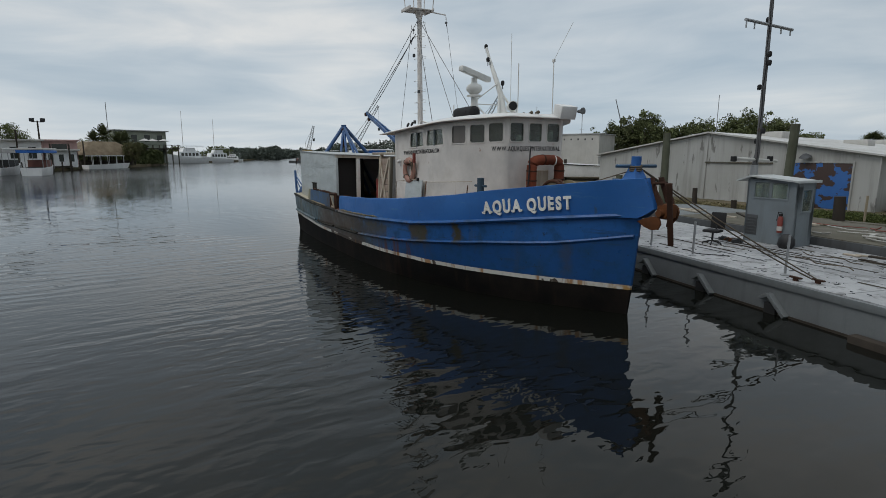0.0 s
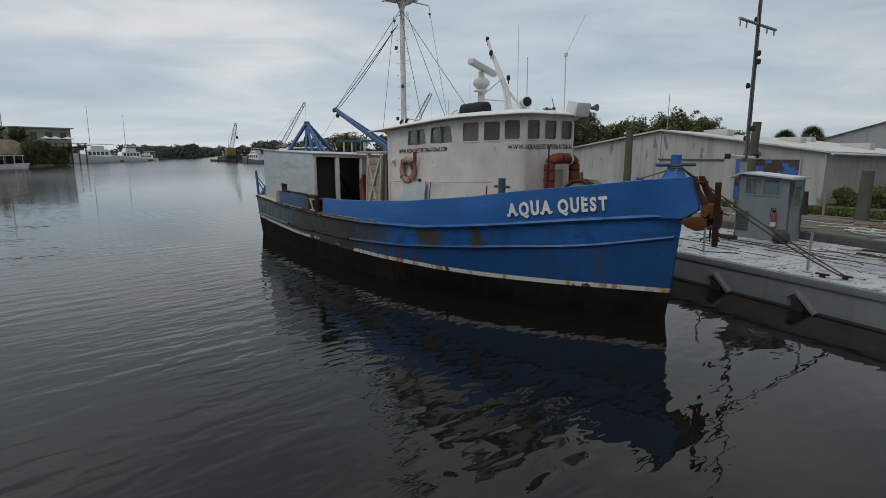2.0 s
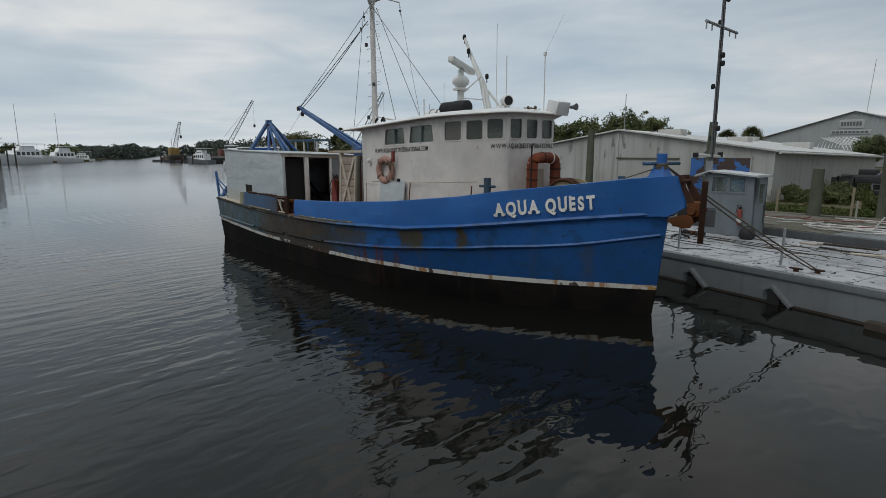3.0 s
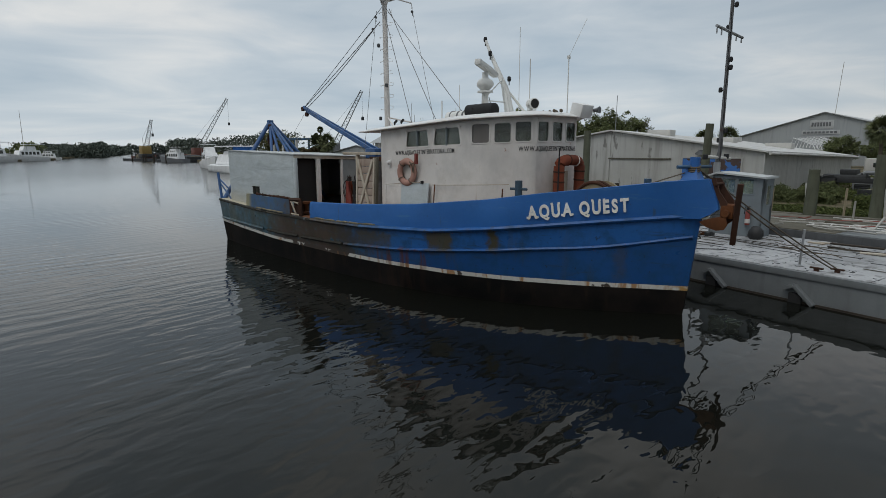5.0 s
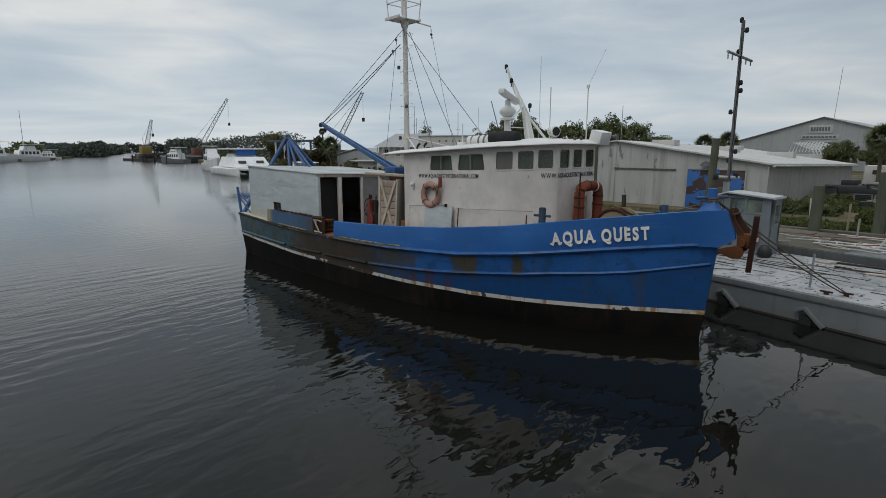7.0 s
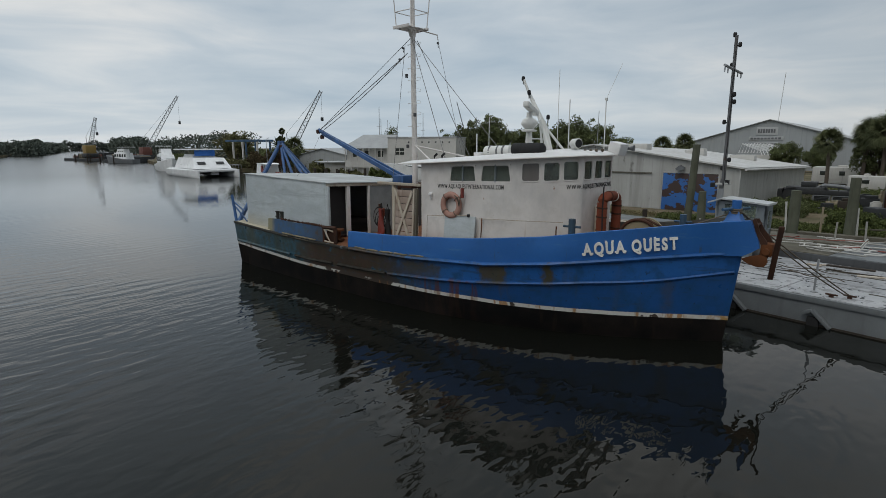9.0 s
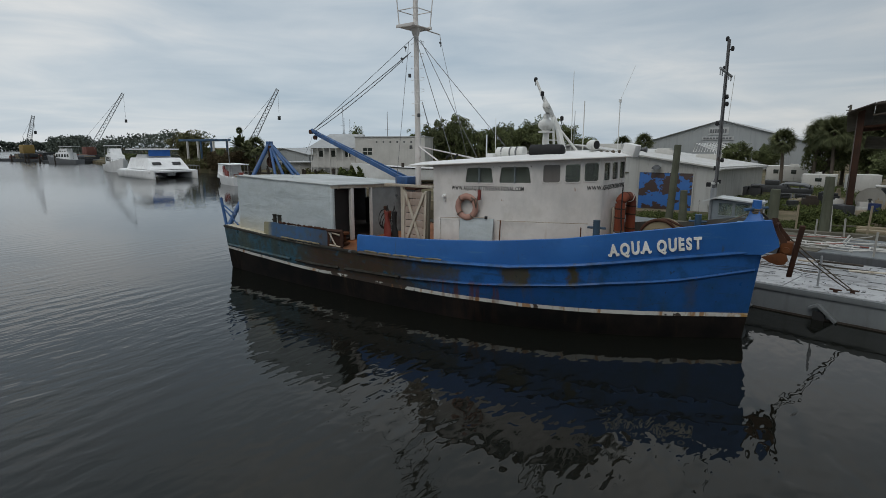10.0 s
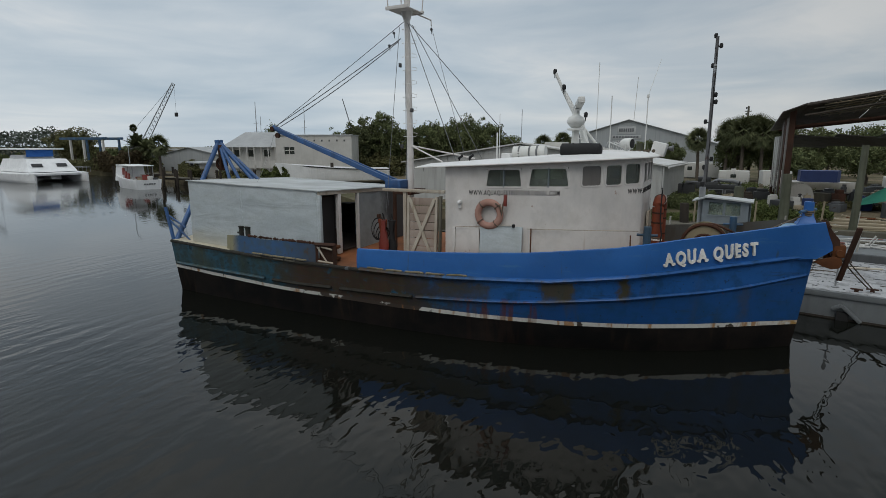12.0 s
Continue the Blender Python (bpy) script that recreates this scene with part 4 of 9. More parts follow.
def build_house():
    bm = B()
    ss = sorted({round(v, 4) for v in CUM} | {round(v, 4) for w in WINS for v in w[:2]} | {round(i * CUM[-1] / 60, 4) for i in range(61)})
    keep = [ss[0]]
    for s in ss[1:]:
        edge = any(abs(s - v) < 1e-3 for w in WINS for v in w[:2])
        if s - keep[-1] > 0.05 or edge:
            keep.append(s)
    ss = keep
    zs = ["b", "m", "w0", "w1", "t"]
    grid = []
    for s in ss:
        p, nrm = wall_at(s)
        win = next((w for w in WINS if w[0] - 1e-3 <= s <= w[1] + 1e-3), None)
        z0, z1 = (win[2], win[3]) if win else (3.75, 4.2)
        t = tilt_z(p.x)
        bulge = 0.0
        grid.append([bm.verts.new((p.x + nrm.x * b, p.y + nrm.y * b, z)) for z, b in ((HOUSE_Z0, 0), (2.6, bulge), (z0 + t, 0), (z1 + t, 0), (roof_z(p.x) + 0.02, 0))])
    for a, b, sa, sb in zip(grid, grid[1:], ss, ss[1:]):
        for j in range(4):
            if j == 2 and any(w[0] - 1e-3 <= sa and sb <= w[1] + 1e-3 for w in WINS):
                continue
            bm.faces.new((a[j], b[j], b[j + 1], a[j + 1]))
    # after wall
    a, b = grid[-1], grid[0]
    for j in range(4):
        bm.faces.new((a[j], b[j], b[j + 1], a[j + 1]))
    ob = bpart("deckhouse", bm, "white", None, "stained white steel deckhouse with a bowed front", 60)
    sol = ob.modifiers.new("thickness", "SOLIDIFY")
    sol.thickness, sol.offset = 0.05, -1
    ob.modifiers.new("crisp_edges", "EDGE_SPLIT").split_angle = radians(60)
    return ob


house = build_house()


def plate_on_wall(bm, s0, s1, z0, z1, out, thick, n=4, inset_top=0.0):
    """A slightly bent plate lying on the deckhouse wall."""
    rows = []
    for i in range(n + 1):
        s = s0 + (s1 - s0) * i / n
        p, nr = wall_at(s)
        t = tilt_z(p.x)
        q0, q1 = p + nr * out, p + nr * (out + thick)
        rows.append([bm.verts.new((q0.x, q0.y, z0 + t)), bm.verts.new((q1.x, q1.y, z0 + t)), bm.verts.new((q1.x, q1.y, z1 + t)), bm.verts.new((q0.x, q0.y, z1 + t))])
    for a, b in zip(rows, rows[1:]):
        for j in range(4):
            bm.faces.new((a[j], b[j], b[(j + 1) % 4], a[(j + 1) % 4]))
    bm.faces.new(rows[0])
    bm.faces.new(rows[-1])
    return bm


def rounded_frame(bm, s0, s1, z0, z1, w, out, thick, lean=0.0):
    """A window frame with rounded corners, following the wall."""
    r = 0.07
    loop = []
    for cx, cz, a0 in ((s1 - r, z1 - r, 0), (s0 + r, z1 - r, 90), (s0 + r, z0 + r, 180), (s1 - r, z0 + r, 270)):
        for k in range(5):
            a = radians(a0 + 22.5 * k)
            loop.append((cx + r * math.cos(a), cz + r * math.sin(a), math.cos(a), math.sin(a)))
    rings = []
    for s, z, cs, sn in loop:
        row = []
        for grow, o in ((-w, out), (-w, out + thick), (0.012, out + thick), (0.03, out)):
            sh = s + cs * grow - lean * (s - (s0 + s1) / 2) * ((z - z0) / (z1 - z0) - 0.5)
            zz = z + sn * grow
            p, nr = wall_at(sh)
            q = p + nr * o
            row.append(bm.verts.new((q.x, q.y, zz + tilt_z(p.x))))
        rings.append(row)
    for i in range(len(rings)):
        a, b = rings[i], rings[(i + 1) % len(rings)]
        for j in range(3):
            bm.faces.new((a[j], b[j], b[j + 1], a[j + 1]))
        bm.faces.new((a[3], b[3], b[0], a[0]))
    return bm


BOARDED = s_of_x(-12.84)
for s0, s1, z0, z1, panes in WINS:
    wide = panes == 2
    fr = bpart("window", rounded_frame(B(), s0, s1, z0, z1, 0.03 if wide else 0.018, -0.01, 0.022, 0.16 if wide else 0.0), "white", house, "round-cornered window with dusty glass, darkened for the dim room behind")
    step = (s1 - s0) / panes
    for k in range(panes):
        bpart("pane", plate_on_wall(B(), s0 + k * step, s0 + (k + 1) * step, z0, z1, -0.035 - 0.012 * k, 0.008, 3), "window_board" if abs(s0 - BOARDED) < 0.02 else ("pale_tint" if wide else "tint"), fr, "pale board behind the glass" if abs(s0 - BOARDED) < 0.02 else "greenish glass pane")
    if wide:
        bpart("mullion", plate_on_wall(B(), (s0 + s1) / 2 - 0.016, (s0 + s1) / 2 + 0.016, z0, z1, -0.03, 0.045, 1), "hut", fr)


def offset_outline(d_side, d_front, d_aft):
    pts = []
    for i, p in enumerate(OUTV):
        t = (OUTV[min(i + 1, len(OUTV) - 1)] - OUTV[max(i - 1, 0)]).normalized()
        nr = Vector((t.y, -t.x))
        k = d_side + (d_front - d_side) * max(0.0, nr.x)
        pts.append(p + nr * k)
    pts[0] = Vector((-16.28 - d_aft, pts[1].y))
    pts[-1] = Vector((-16.28 - d_aft, -pts[1].y))
    return pts


bm = B()
rim = offset_outline(0.20, 0.20, 0.78)
lo = [bm.verts.new((p.x, p.y, roof_z(p.x) + 0.0)) for p in rim]
hi = [bm.verts.new((p.x, p.y, roof_z(p.x) + 0.03)) for p in rim]
inn = [bm.verts.new((-14.0 + (p.x + 14.0) * 0.9, p.y * 0.86, roof_z(p.x) + 0.12)) for p in rim]
crown = [bm.verts.new((-14.0 + (p.x + 14.0) * 0.55, p.y * 0.4, roof_z(p.x) + 0.17)) for p in rim]
for ra, rb in ((lo, hi), (hi, inn), (inn, crown)):
    for i in range(len(rim)):
        j = (i + 1) % len(rim)
        bm.faces.new((ra[i], ra[j], rb[j], rb[i]))
bm.faces.new(lo)
bm.faces.new(crown)
house_roof = bpart("house_roof", bm, "roof_white", house, "white crowned roof with rust freckles", 30)
bm = B()
tube(bm, [(p.x, p.y, roof_z(p.x) + 0.008) for p in rim], 0.018, 6)
bpart("drip_edge", bm, "white", house_roof)

# lower hand rail on the house side, stained panel, lamp, white boxes
bm = B()
tube(bm, [(-14.05, -2.0, 2.66), (-12.7, -2.0, 2.72), (-11.5, -1.98, 2.78)], 0.011, 6)
tube(bm, [(-15.95, -2.06, 1.9), (-15.93, -2.05, 2.60), (-15.0, -2.06, 2.68), (-14.35, -2.06, 2.72)], 0.011, 6)
rail_pipe = bpart("hand_rail", bm, "wood_white", house, "thin chipped white pipe rail")
bm = B()
box(bm, -14.40, -14.34, -2.10, -2.03, 2.68, 2.76, 0.01)
bpart("rail_end", bm, "black", rail_pipe)
for x in (-13.95, -11.66):
    bm = B()
    tube(bm, [(x, -2.0, 2.68), (x + 0.03, -2.10, 1.9)], 0.016, 6)
    bpart("rail_post", bm, "rust", rail_pipe, "rust-brown rail post")
bm = B()
box(bm, -15.25, -14.15, -0.018, 0.018, -0.42, 0.42, 0.006)
bmesh.ops.transform(bm, matrix=Matrix.Translation((0, -2.06, 2.28)) @ Matrix.Rotation(radians(-6), 4, "X"), verts=bm.verts)
bpart("locker_lid", bm, "box_white", house, "pale grey-green panel leaned on the house side")
bm = B()
box(bm, -16.05, -15.3, -2.0, -1.95, 1.9, 2.58, 0.01)
bpart("side_hatch", bm, "white", house)
bm = B()
lathe(bm, [(0.0, 0), (0.06, 0), (0.06, 0.05), (0.045, 0.09), (0.0, 0.11)], 12, pose(-15.86, -1.95, 3.22, 90))
box(bm, -15.9, -15.82, -1.99, -1.93, 3.08, 3.28, 0.01)
bpart("bulkhead_lamp", bm, "roof_white", house, "white bulkhead lamp")


def lettering(text, size, thick, material, placer, parent, name, serif=0.0, dry=False):
    """Single letters of the built-in font, each laid by placer(advance in metres) -> matrix."""
    adv = 0.0
    for ch in text:
        if ch == " ":
            adv += size * 0.36
            continue
        cu = bpy.data.curves.new("letter", "FONT")
        cu.body, cu.size, cu.extrude, cu.offset = ch, size, thick, size * (0.040 if serif else 0.014)
        cu.align_x = "LEFT"
        tmp = bpy.data.objects.new("letter", cu)
        me = bpy.data.meshes.new_from_object(tmp)
        bpy.data.objects.remove(tmp)
        w = max((v.co.x for v in me.vertices), default=0.1)
        lead = min((v.co.x for v in me.vertices), default=0)
        for v in me.vertices:
            v.co.x -= lead
        w -= lead
        if serif:
            feet = {"A": ((0, 0), (w, 0)), "Q": (), "U": ((size * 0.05, 0.68 * size), (w - size * 0.05, 0.68 * size)), "E": ((size * 0.10, 0), (size * 0.10, 0.68 * size)), "S": (), "T": ((w / 2, 0),)}[ch]
            bm = bmesh.new()
            bm.from_mesh(me)
            for fx, fy in feet:
                half = size * (0.085 if ch in "AU" else 0.10)
                box(bm, fx - half, fx + half, fy - 0.0, fy + size * serif, -thick, thick)
            bm.to_mesh(me)
            bm.free()
        if dry:
            bpy.data.meshes.remove(me)
            adv += w + size * (0.17 if serif else 0.13)
            continue
        me.materials.append(M[material])
        ob = new(name, me)
        ob.parent = parent
        ob.matrix_basis = placer(adv + w / 2) @ Matrix.Translation((-w / 2, 0, 0))
        adv += w + size * (0.17 if serif else 0.13)
    return adv


def name_place(side, start):
    """Along the bow, from the start x, facing outboard, on a slight climb with the sheer."""
    def f(a):
        x = start + a * NAME_RUN / NAME_LENGTH if side < 0 else start - a * NAME_RUN / NAME_LENGTH
        mid = lambda q: ((along(q, RUB) + along(q, SHEER)) / 2 + 0.03, (along(q, RUB_Z) + along(q, SHEER_Z)) / 2)
        h, z = mid(x)
        h1, z1 = mid(x + 0.1)
        t = Vector((0.1, side * (h1 - h), z1 - z)).normalized() * (1 if side < 0 else -1)
        up = Vector((0, 0, 1))
        nrm = t.cross(up).normalized()
        up = nrm.cross(t)
        nrm = (nrm + Vector((0, 0, 0.02))).normalized()
        return Matrix.Translation((x - BX, side * h, z - 0.17)) @ Matrix((t, up, nrm)).transposed().to_4x4() @ Matrix.Diagonal((1.177 * NAME_RUN / NAME_LENGTH, 0.97, 1, 1))
    return f


NAME_RUN, NAME_LENGTH = 1.84, lettering("AQUA QUEST", 0.40, 0.022, "text", None, bulwark, "letter", 0.11, dry=True)
lettering("AQUA QUEST", 0.40, 0.022, "text", name_place(-1, -10.91), bulwark, "letter", 0.11)


def url_place(s0, z, squeeze=1.0):
    def f(a):
        p, nr = wall_at(s0 + a * squeeze)
        t = Vector((-nr.y, nr.x, 0))
        return Matrix.Translation((p.x - BX + nr.x * 0.006, p.y + nr.y * 0.006, z + tilt_z(p.x))) @ Matrix((t, Vector((0, 0, 1)), Vector((nr.x, nr.y, 0)))).transposed().to_4x4() @ Matrix.Diagonal((squeeze, 1, 1, 1))
    return f


for words, s_from, s_to, z in (("WWW.AQUAQUESTINTERNATIONAL.COM", s_of_x(-15.62), 2.99, 3.54), ("WWW.AQUAQUESTINTERNATIONAL", s_of_x(-11.90), s_of_y(0.84), 3.53)):
    length = lettering(words, 0.165, 0.002, "ink", None, house, "letter", dry=True)
    lettering(words, 0.165, 0.002, "ink", url_place(s_from, z, (s_to - s_from) / length), house, "letter")

# front ventilator: an inverted U of thick orange hose on the house front
bm = B()


def sgn_pow(v, k):
    return math.copysign(abs(v) ** k, v)


arc = [(-11.28, -0.33, 2.0), (-11.28, -0.33, 3.0)] + [(-11.28, 0.12 - 0.45 * sgn_pow(math.cos(radians(a)), 0.6), 3.06 + 0.24 * sgn_pow(math.sin(radians(a)), 0.62)) for a in range(12, 169, 12)] + [(-11.28, 0.57, 3.0), (-11.28, 0.57, 2.0)]
tube(bm, arc, 0.132, 14)
vent = bpart("ventilator", bm, "orange", house, "faded orange arched ventilation trunk")
for y, z, mt in ((-0.33, 2.36, "roof_white"), (-0.33, 2.42, "rope"), (-0.33, 2.78, "rust_dark"), (-0.33, 3.02, "rust_dark"), (0.57, 2.40, "rust_dark"), (0.57, 2.80, "rust_dark"), (0.57, 3.02, "rust_dark")):
    bm = B()
    lathe(bm, [(0.128, -0.022), (0.142, -0.016), (0.142, 0.016), (0.128, 0.022)], 14, pose(-11.28, y, z, 6 if mt == "rope" else 0, 4))
    bpart("clamp", bm, mt, vent, "strap round the trunk")
for y, mt in ((0.02, "rust_dark"), (0.36, "roof_white")):
    bm = B()
    lathe(bm, [(0.128, -0.02), (0.142, -0.014), (0.142, 0.014), (0.128, 0.02)], 14, pose(-11.28, y, 3.30 - 0.02 * (y > 0.2), 90))
    bpart("clamp", bm, mt, vent)
bm = B()
tube(bm, [(-11.16, -0.60, 2.32), (-11.14, -0.56, 2.5), (-11.2, -0.47, 2.9), (-11.2, -0.45, 3.58), (-11.22, -0.36, 3.62)], 0.018, 6)
bpart("black_hose", bm, "black", vent, "black hose hung beside the trunk")
bm = B()
box(bm, -11.56, -11.50, -0.16, 0.40, 2.0, 3.02, 0.02)
bpart("back_plate", bm, "wood_white", vent, "stained cream plate between the legs")

# ---- roof gear
RZ = lambda x: roof_z(x) + 0.12
bm = B()
lathe(bm, [(0.0, 0), (0.20, 0), (0.17, 0.06), (0.10, 0.12), (0.085, 0.60), (0.085, 0.66), (0.20, 0.67), (0.20, 0.71), (0.10, 0.73), (0.16, 0.78), (0.215, 0.84), (0.22, 0.90), (0.18, 0.98), (0.10, 1.02), (0.08, 1.05), (0.08, 1.17), (0.0, 1.17)], 20, pose(-13.25, -0.86, RZ(-13.25) - 0.05))
radar = bpart("radar", bm, "radar_white", house, "cream pedestal radar with an open array")
bm = B()
box(bm, -0.62, 0.62, -0.085, 0.085, -0.065, 0.085, 0.045)
bmesh.ops.transform(bm, matrix=Matrix.Translation((-13.20, -0.86, RZ(-13.25) + 1.2)) @ Matrix.Rotation(radians(109), 4, "Z") @ Matrix.Rotation(radians(9), 4, "Y"), verts=bm.verts)
array = bpart("radar_bar", bm, "radar_white", radar, "white radar bar")
for k in range(5):
    bm = B()
    c = Matrix.Translation((-13.20, -0.86, RZ(-13.25) + 1.2)) @ Matrix.Rotation(radians(109), 4, "Z") @ Matrix.Rotation(radians(9), 4, "Y")
    box(bm, -0.16 + k * 0.08, -0.115 + k * 0.08, 0.076, 0.08, -0.01, 0.05, 0, c)
    box(bm, -0.16 + k * 0.08, -0.115 + k * 0.08, -0.08, -0.076, -0.01, 0.05, 0, c)
    bpart("mark", bm, "ink", array)
bm = B()
tube(bm, [(-13.12, 0.06, RZ(-13.1) - 0.05), (-13.32, 0.06, RZ(-13.1) + 0.75), (-13.86, 0.04, RZ(-13.1) + 1.72)], 0.115, 12, 0.05)
tube(bm, [(-13.86, 0.04, RZ(-13.1) + 1.72), (-14.04, 0.03, RZ(-13.1) + 2.10)], 0.04, 8)
tube(bm, [(-13.6, 0.45, RZ(-13.5)), (-13.5, 0.10, RZ(-13.1) + 0.95)], 0.035, 8)
tube(bm, [(-12.95, -0.25, RZ(-13.0)), (-13.40, 0.06, RZ(-13.1) + 0.9)], 0.03, 8)
tube(bm, [(-12.75, 0.35, RZ(-13.0)), (-13.35, 0.08, RZ(-13.1) + 0.8)], 0.035, 8)
tube(bm, [(-13.3, -0.80, RZ(-13.1) + 0.5), (-13.42, 0.05, RZ(-13.1) + 1.05)], 0.016, 6)
tube(bm, [(-13.25, -0.80, RZ(-13.1) + 0.42), (-13.30, 0.05, RZ(-13.1) + 0.42)], 0.016, 6)
tube(bm, [(-13.3, -0.80, RZ(-13.1) + 0.42), (-13.0, -0.45, RZ(-13.1) - 0.03)], 0.022, 6)
arm = bpart("light_mast", bm, "radar_white", house, "white raked signal mast on the wheelhouse roof")
for p in ((-14.06, 0.03, 2.09), (-13.78, -0.08, 1.68), (-13.22, 0.06, 0.98)):
    bm = B()
    lathe(bm, [(0.0, 0), (0.04, 0), (0.05, 0.03), (0.05, 0.10), (0.028, 0.13), (0.0, 0.13)], 12, pose(p[0], p[1], RZ(-13.1) + p[2] - 0.02))
    tube(bm, [(p[0], p[1], RZ(-13.1) + p[2] - 0.12), (p[0], p[1], RZ(-13.1) + p[2])], 0.014, 6)
    bpart("signal_lamp", bm, "black", arm, "black signal lamp")
bm = B()
rz_ = RZ(-13) + 0.13
tube(bm, [(-13.50, -1.25, rz_), (-13.49, -1.25, rz_), (-13.46, -1.25, rz_)], 0.08, 14, 0.16)
tube(bm, [(-13.46, -1.25, rz_), (-13.1, -1.25, rz_), (-12.95, -1.25, rz_ + 0.01), (-12.58, -1.25, rz_)], 0.165, 14)
tube(bm, [(-12.58, -1.25, rz_), (-12.54, -1.25, rz_), (-12.52, -1.25, rz_)], 0.16, 14, 0.09)
for x in (-13.35, -12.95, -12.65):
    box(bm, x - 0.03, x + 0.03, -1.33, -1.17, RZ(-13) - 0.09, RZ(-13) + 0.0, 0.01)
roll = bpart("stowed_cover", bm, "black", house, "black covered roll lashed on the roof")
for x in (-13.2, -12.8):
    bm = B()
    lathe(bm, [(0.16, -0.02), (0.17, -0.02), (0.17, 0.02), (0.16, 0.02)], 14, pose(x, -1.25, rz_, 0, 90))
    bpart("strap", bm, "black", roll)
bm = B()
tube(bm, [(-14.95, -0.5, RZ(-14.6) + 0.14), (-14.9, -0.5, RZ(-14.6) + 0.14), (-14.15, -0.45, RZ(-14.6) + 0.16), (-14.1, -0.45, RZ(-14.6) + 0.16)], 0.165, 14)
raft = bpart("raft_canister", bm, "radar_white", house, "white life-raft canister with straps")
for x in (-14.78, -14.5, -14.3):
    bm = B()
    lathe(bm, [(0.166, -0.02), (0.178, -0.02), (0.178, 0.02), (0.166, 0.02)], 14, pose(x, -0.48, RZ(-14.6) + 0.15, 0, 90))
    bpart("band", bm, "cable", raft)
bm = B()
box(bm, -15.2, -14.95, -0.8, -0.3, RZ(-15) - 0.02, RZ(-15) + 0.14, 0.02)
bpart("roof_locker", bm, "roof_white", house)
bm = B()
box(bm, -0.17, 0.17, -0.26, 0.26, 0.0, 0.34, 0.03)
bmesh.ops.transform(bm, matrix=Matrix.Translation((-11.50, 0.85, RZ(-11.5) - 0.10)) @ Matrix.Rotation(radians(14), 4, "Y"), verts=bm.verts)
flood = bpart("flood_light", bm, "roof_white", house, "white box flood light at the roof edge")
bm = B()
lathe(bm, [(0.0, 0), (0.04, 0), (0.05, 0.08), (0.09, 0.18), (0.0, 0.18)], 12, pose(-11.32, 1.18, RZ(-11.5) + 0.08, 0, 90))
bpart("horn", bm, "cable", flood)
bm = B()
lathe(bm, [(0.0, -0.14), (0.09, -0.13), (0.125, -0.06), (0.135, 0.14), (0.12, 0.15), (0.0, 0.15)], 16, pose(-12.1, -0.41, RZ(-12.2) + 0.24, 0, 90, -22))
tube(bm, [(-12.1, -0.41, RZ(-12.2) - 0.05), (-12.1, -0.41, RZ(-12.2) + 0.14)], 0.04, 8)
tube(bm, [(-12.1, -0.56, RZ(-12.2) + 0.24), (-12.1, -0.56, RZ(-12.2) + 0.08), (-12.1, -0.26, RZ(-12.2) + 0.08), (-12.1, -0.26, RZ(-12.2) + 0.24)], 0.015, 6)
lampb = bpart("search_light", bm, "radar_white", house, "white round search light with a black face")
bm = B()
lathe(bm, [(0.0, 0.148), (0.112, 0.148), (0.112, 0.158), (0.06, 0.164), (0.0, 0.165)], 16, pose(-12.1, -0.41, RZ(-12.2) + 0.24, 0, 90, -22))
bpart("face", bm, "black", lampb)
for x, y, h0, r in ((-12.95, 0.15, 2.3, 0.008), (-12.6, 0.15, 1.45, 0.014), (-11.8, 0.7, 1.42, 0.014), (-15.55, -0.2, 0.72, 0.02), (-15.9, 0.9, 1.3, 0.01)):
    bm = B()
    tube(bm, [(x, y, RZ(x) - 0.03), (x, y, RZ(x) + h0)], r, 6)
    if abs(x + 11.8) < 0.01:
        tube(bm, [(x, y, RZ(x) + h0), (x + 0.22, y + 0.42, RZ(x) + h0 + 0.95)], 0.006, 5)
        box(bm, x - 0.03, x + 0.03, y - 0.03, y + 0.03, RZ(x) + h0 - 0.05, RZ(x) + h0 + 0.03)
    bpart("antenna", bm, "radar_white", house, "thin white whip antenna")
for i in range(10):
    x = -12.5 + 0.11 * i
    bm = B()
    bmesh.ops.create_icosphere(bm, subdivisions=1, radius=0.05, matrix=Matrix.Translation((x, 0.0 + 0.14 * math.sin(i * 2.1), RZ(x) + 0.03)))
    bpart("rope_end", bm, "rope", house, "small rope end on the roof")
for x in (-16.05, -15.75):
    bm = B()
    tube(bm, [(x, -1.6, roof_z(x) + 0.05), (x, -1.6, roof_z(x) + 0.2), (x + 0.1, -1.6, roof_z(x) + 0.27)], 0.035, 8)
    bpart("roof_vent", bm, "black", house)

# ---- bow fittings
bm = B()
tube(bm, [(-8.18, -0.03, 2.6), (-8.16, -0.03, 3.40)], 0.105, 14, 0.10)
lathe(bm, [(0.30, 0.0), (0.24, 0.05), (0.16, 0.20), (0.11, 0.34), (0.0, 0.34)], 4, pose(-8.18, -0.03, 2.9, 0, 0, 45))
bow_post = bpart("bow_post", bm, "blue_bulwark", None, "blue steel mooring bitt at the stem")
bm = B()
tube(bm, [(-8.36, -0.40, 3.20), (-7.98, 0.36, 3.20)], 0.035, 8)
bpart("cross_bar", bm, "blue_dull", bow_post)
for z in (3.1, 3.14, 3.18):
    bm = B()
    torus(bm, (-8.17, -0.03, z + 0.02), 0.115, 0.022, pose(0, 0, 0, 8, 4, 0), 16, 6)
    bpart("rope_turn", bm, "rope", bow_post)
bm = B()
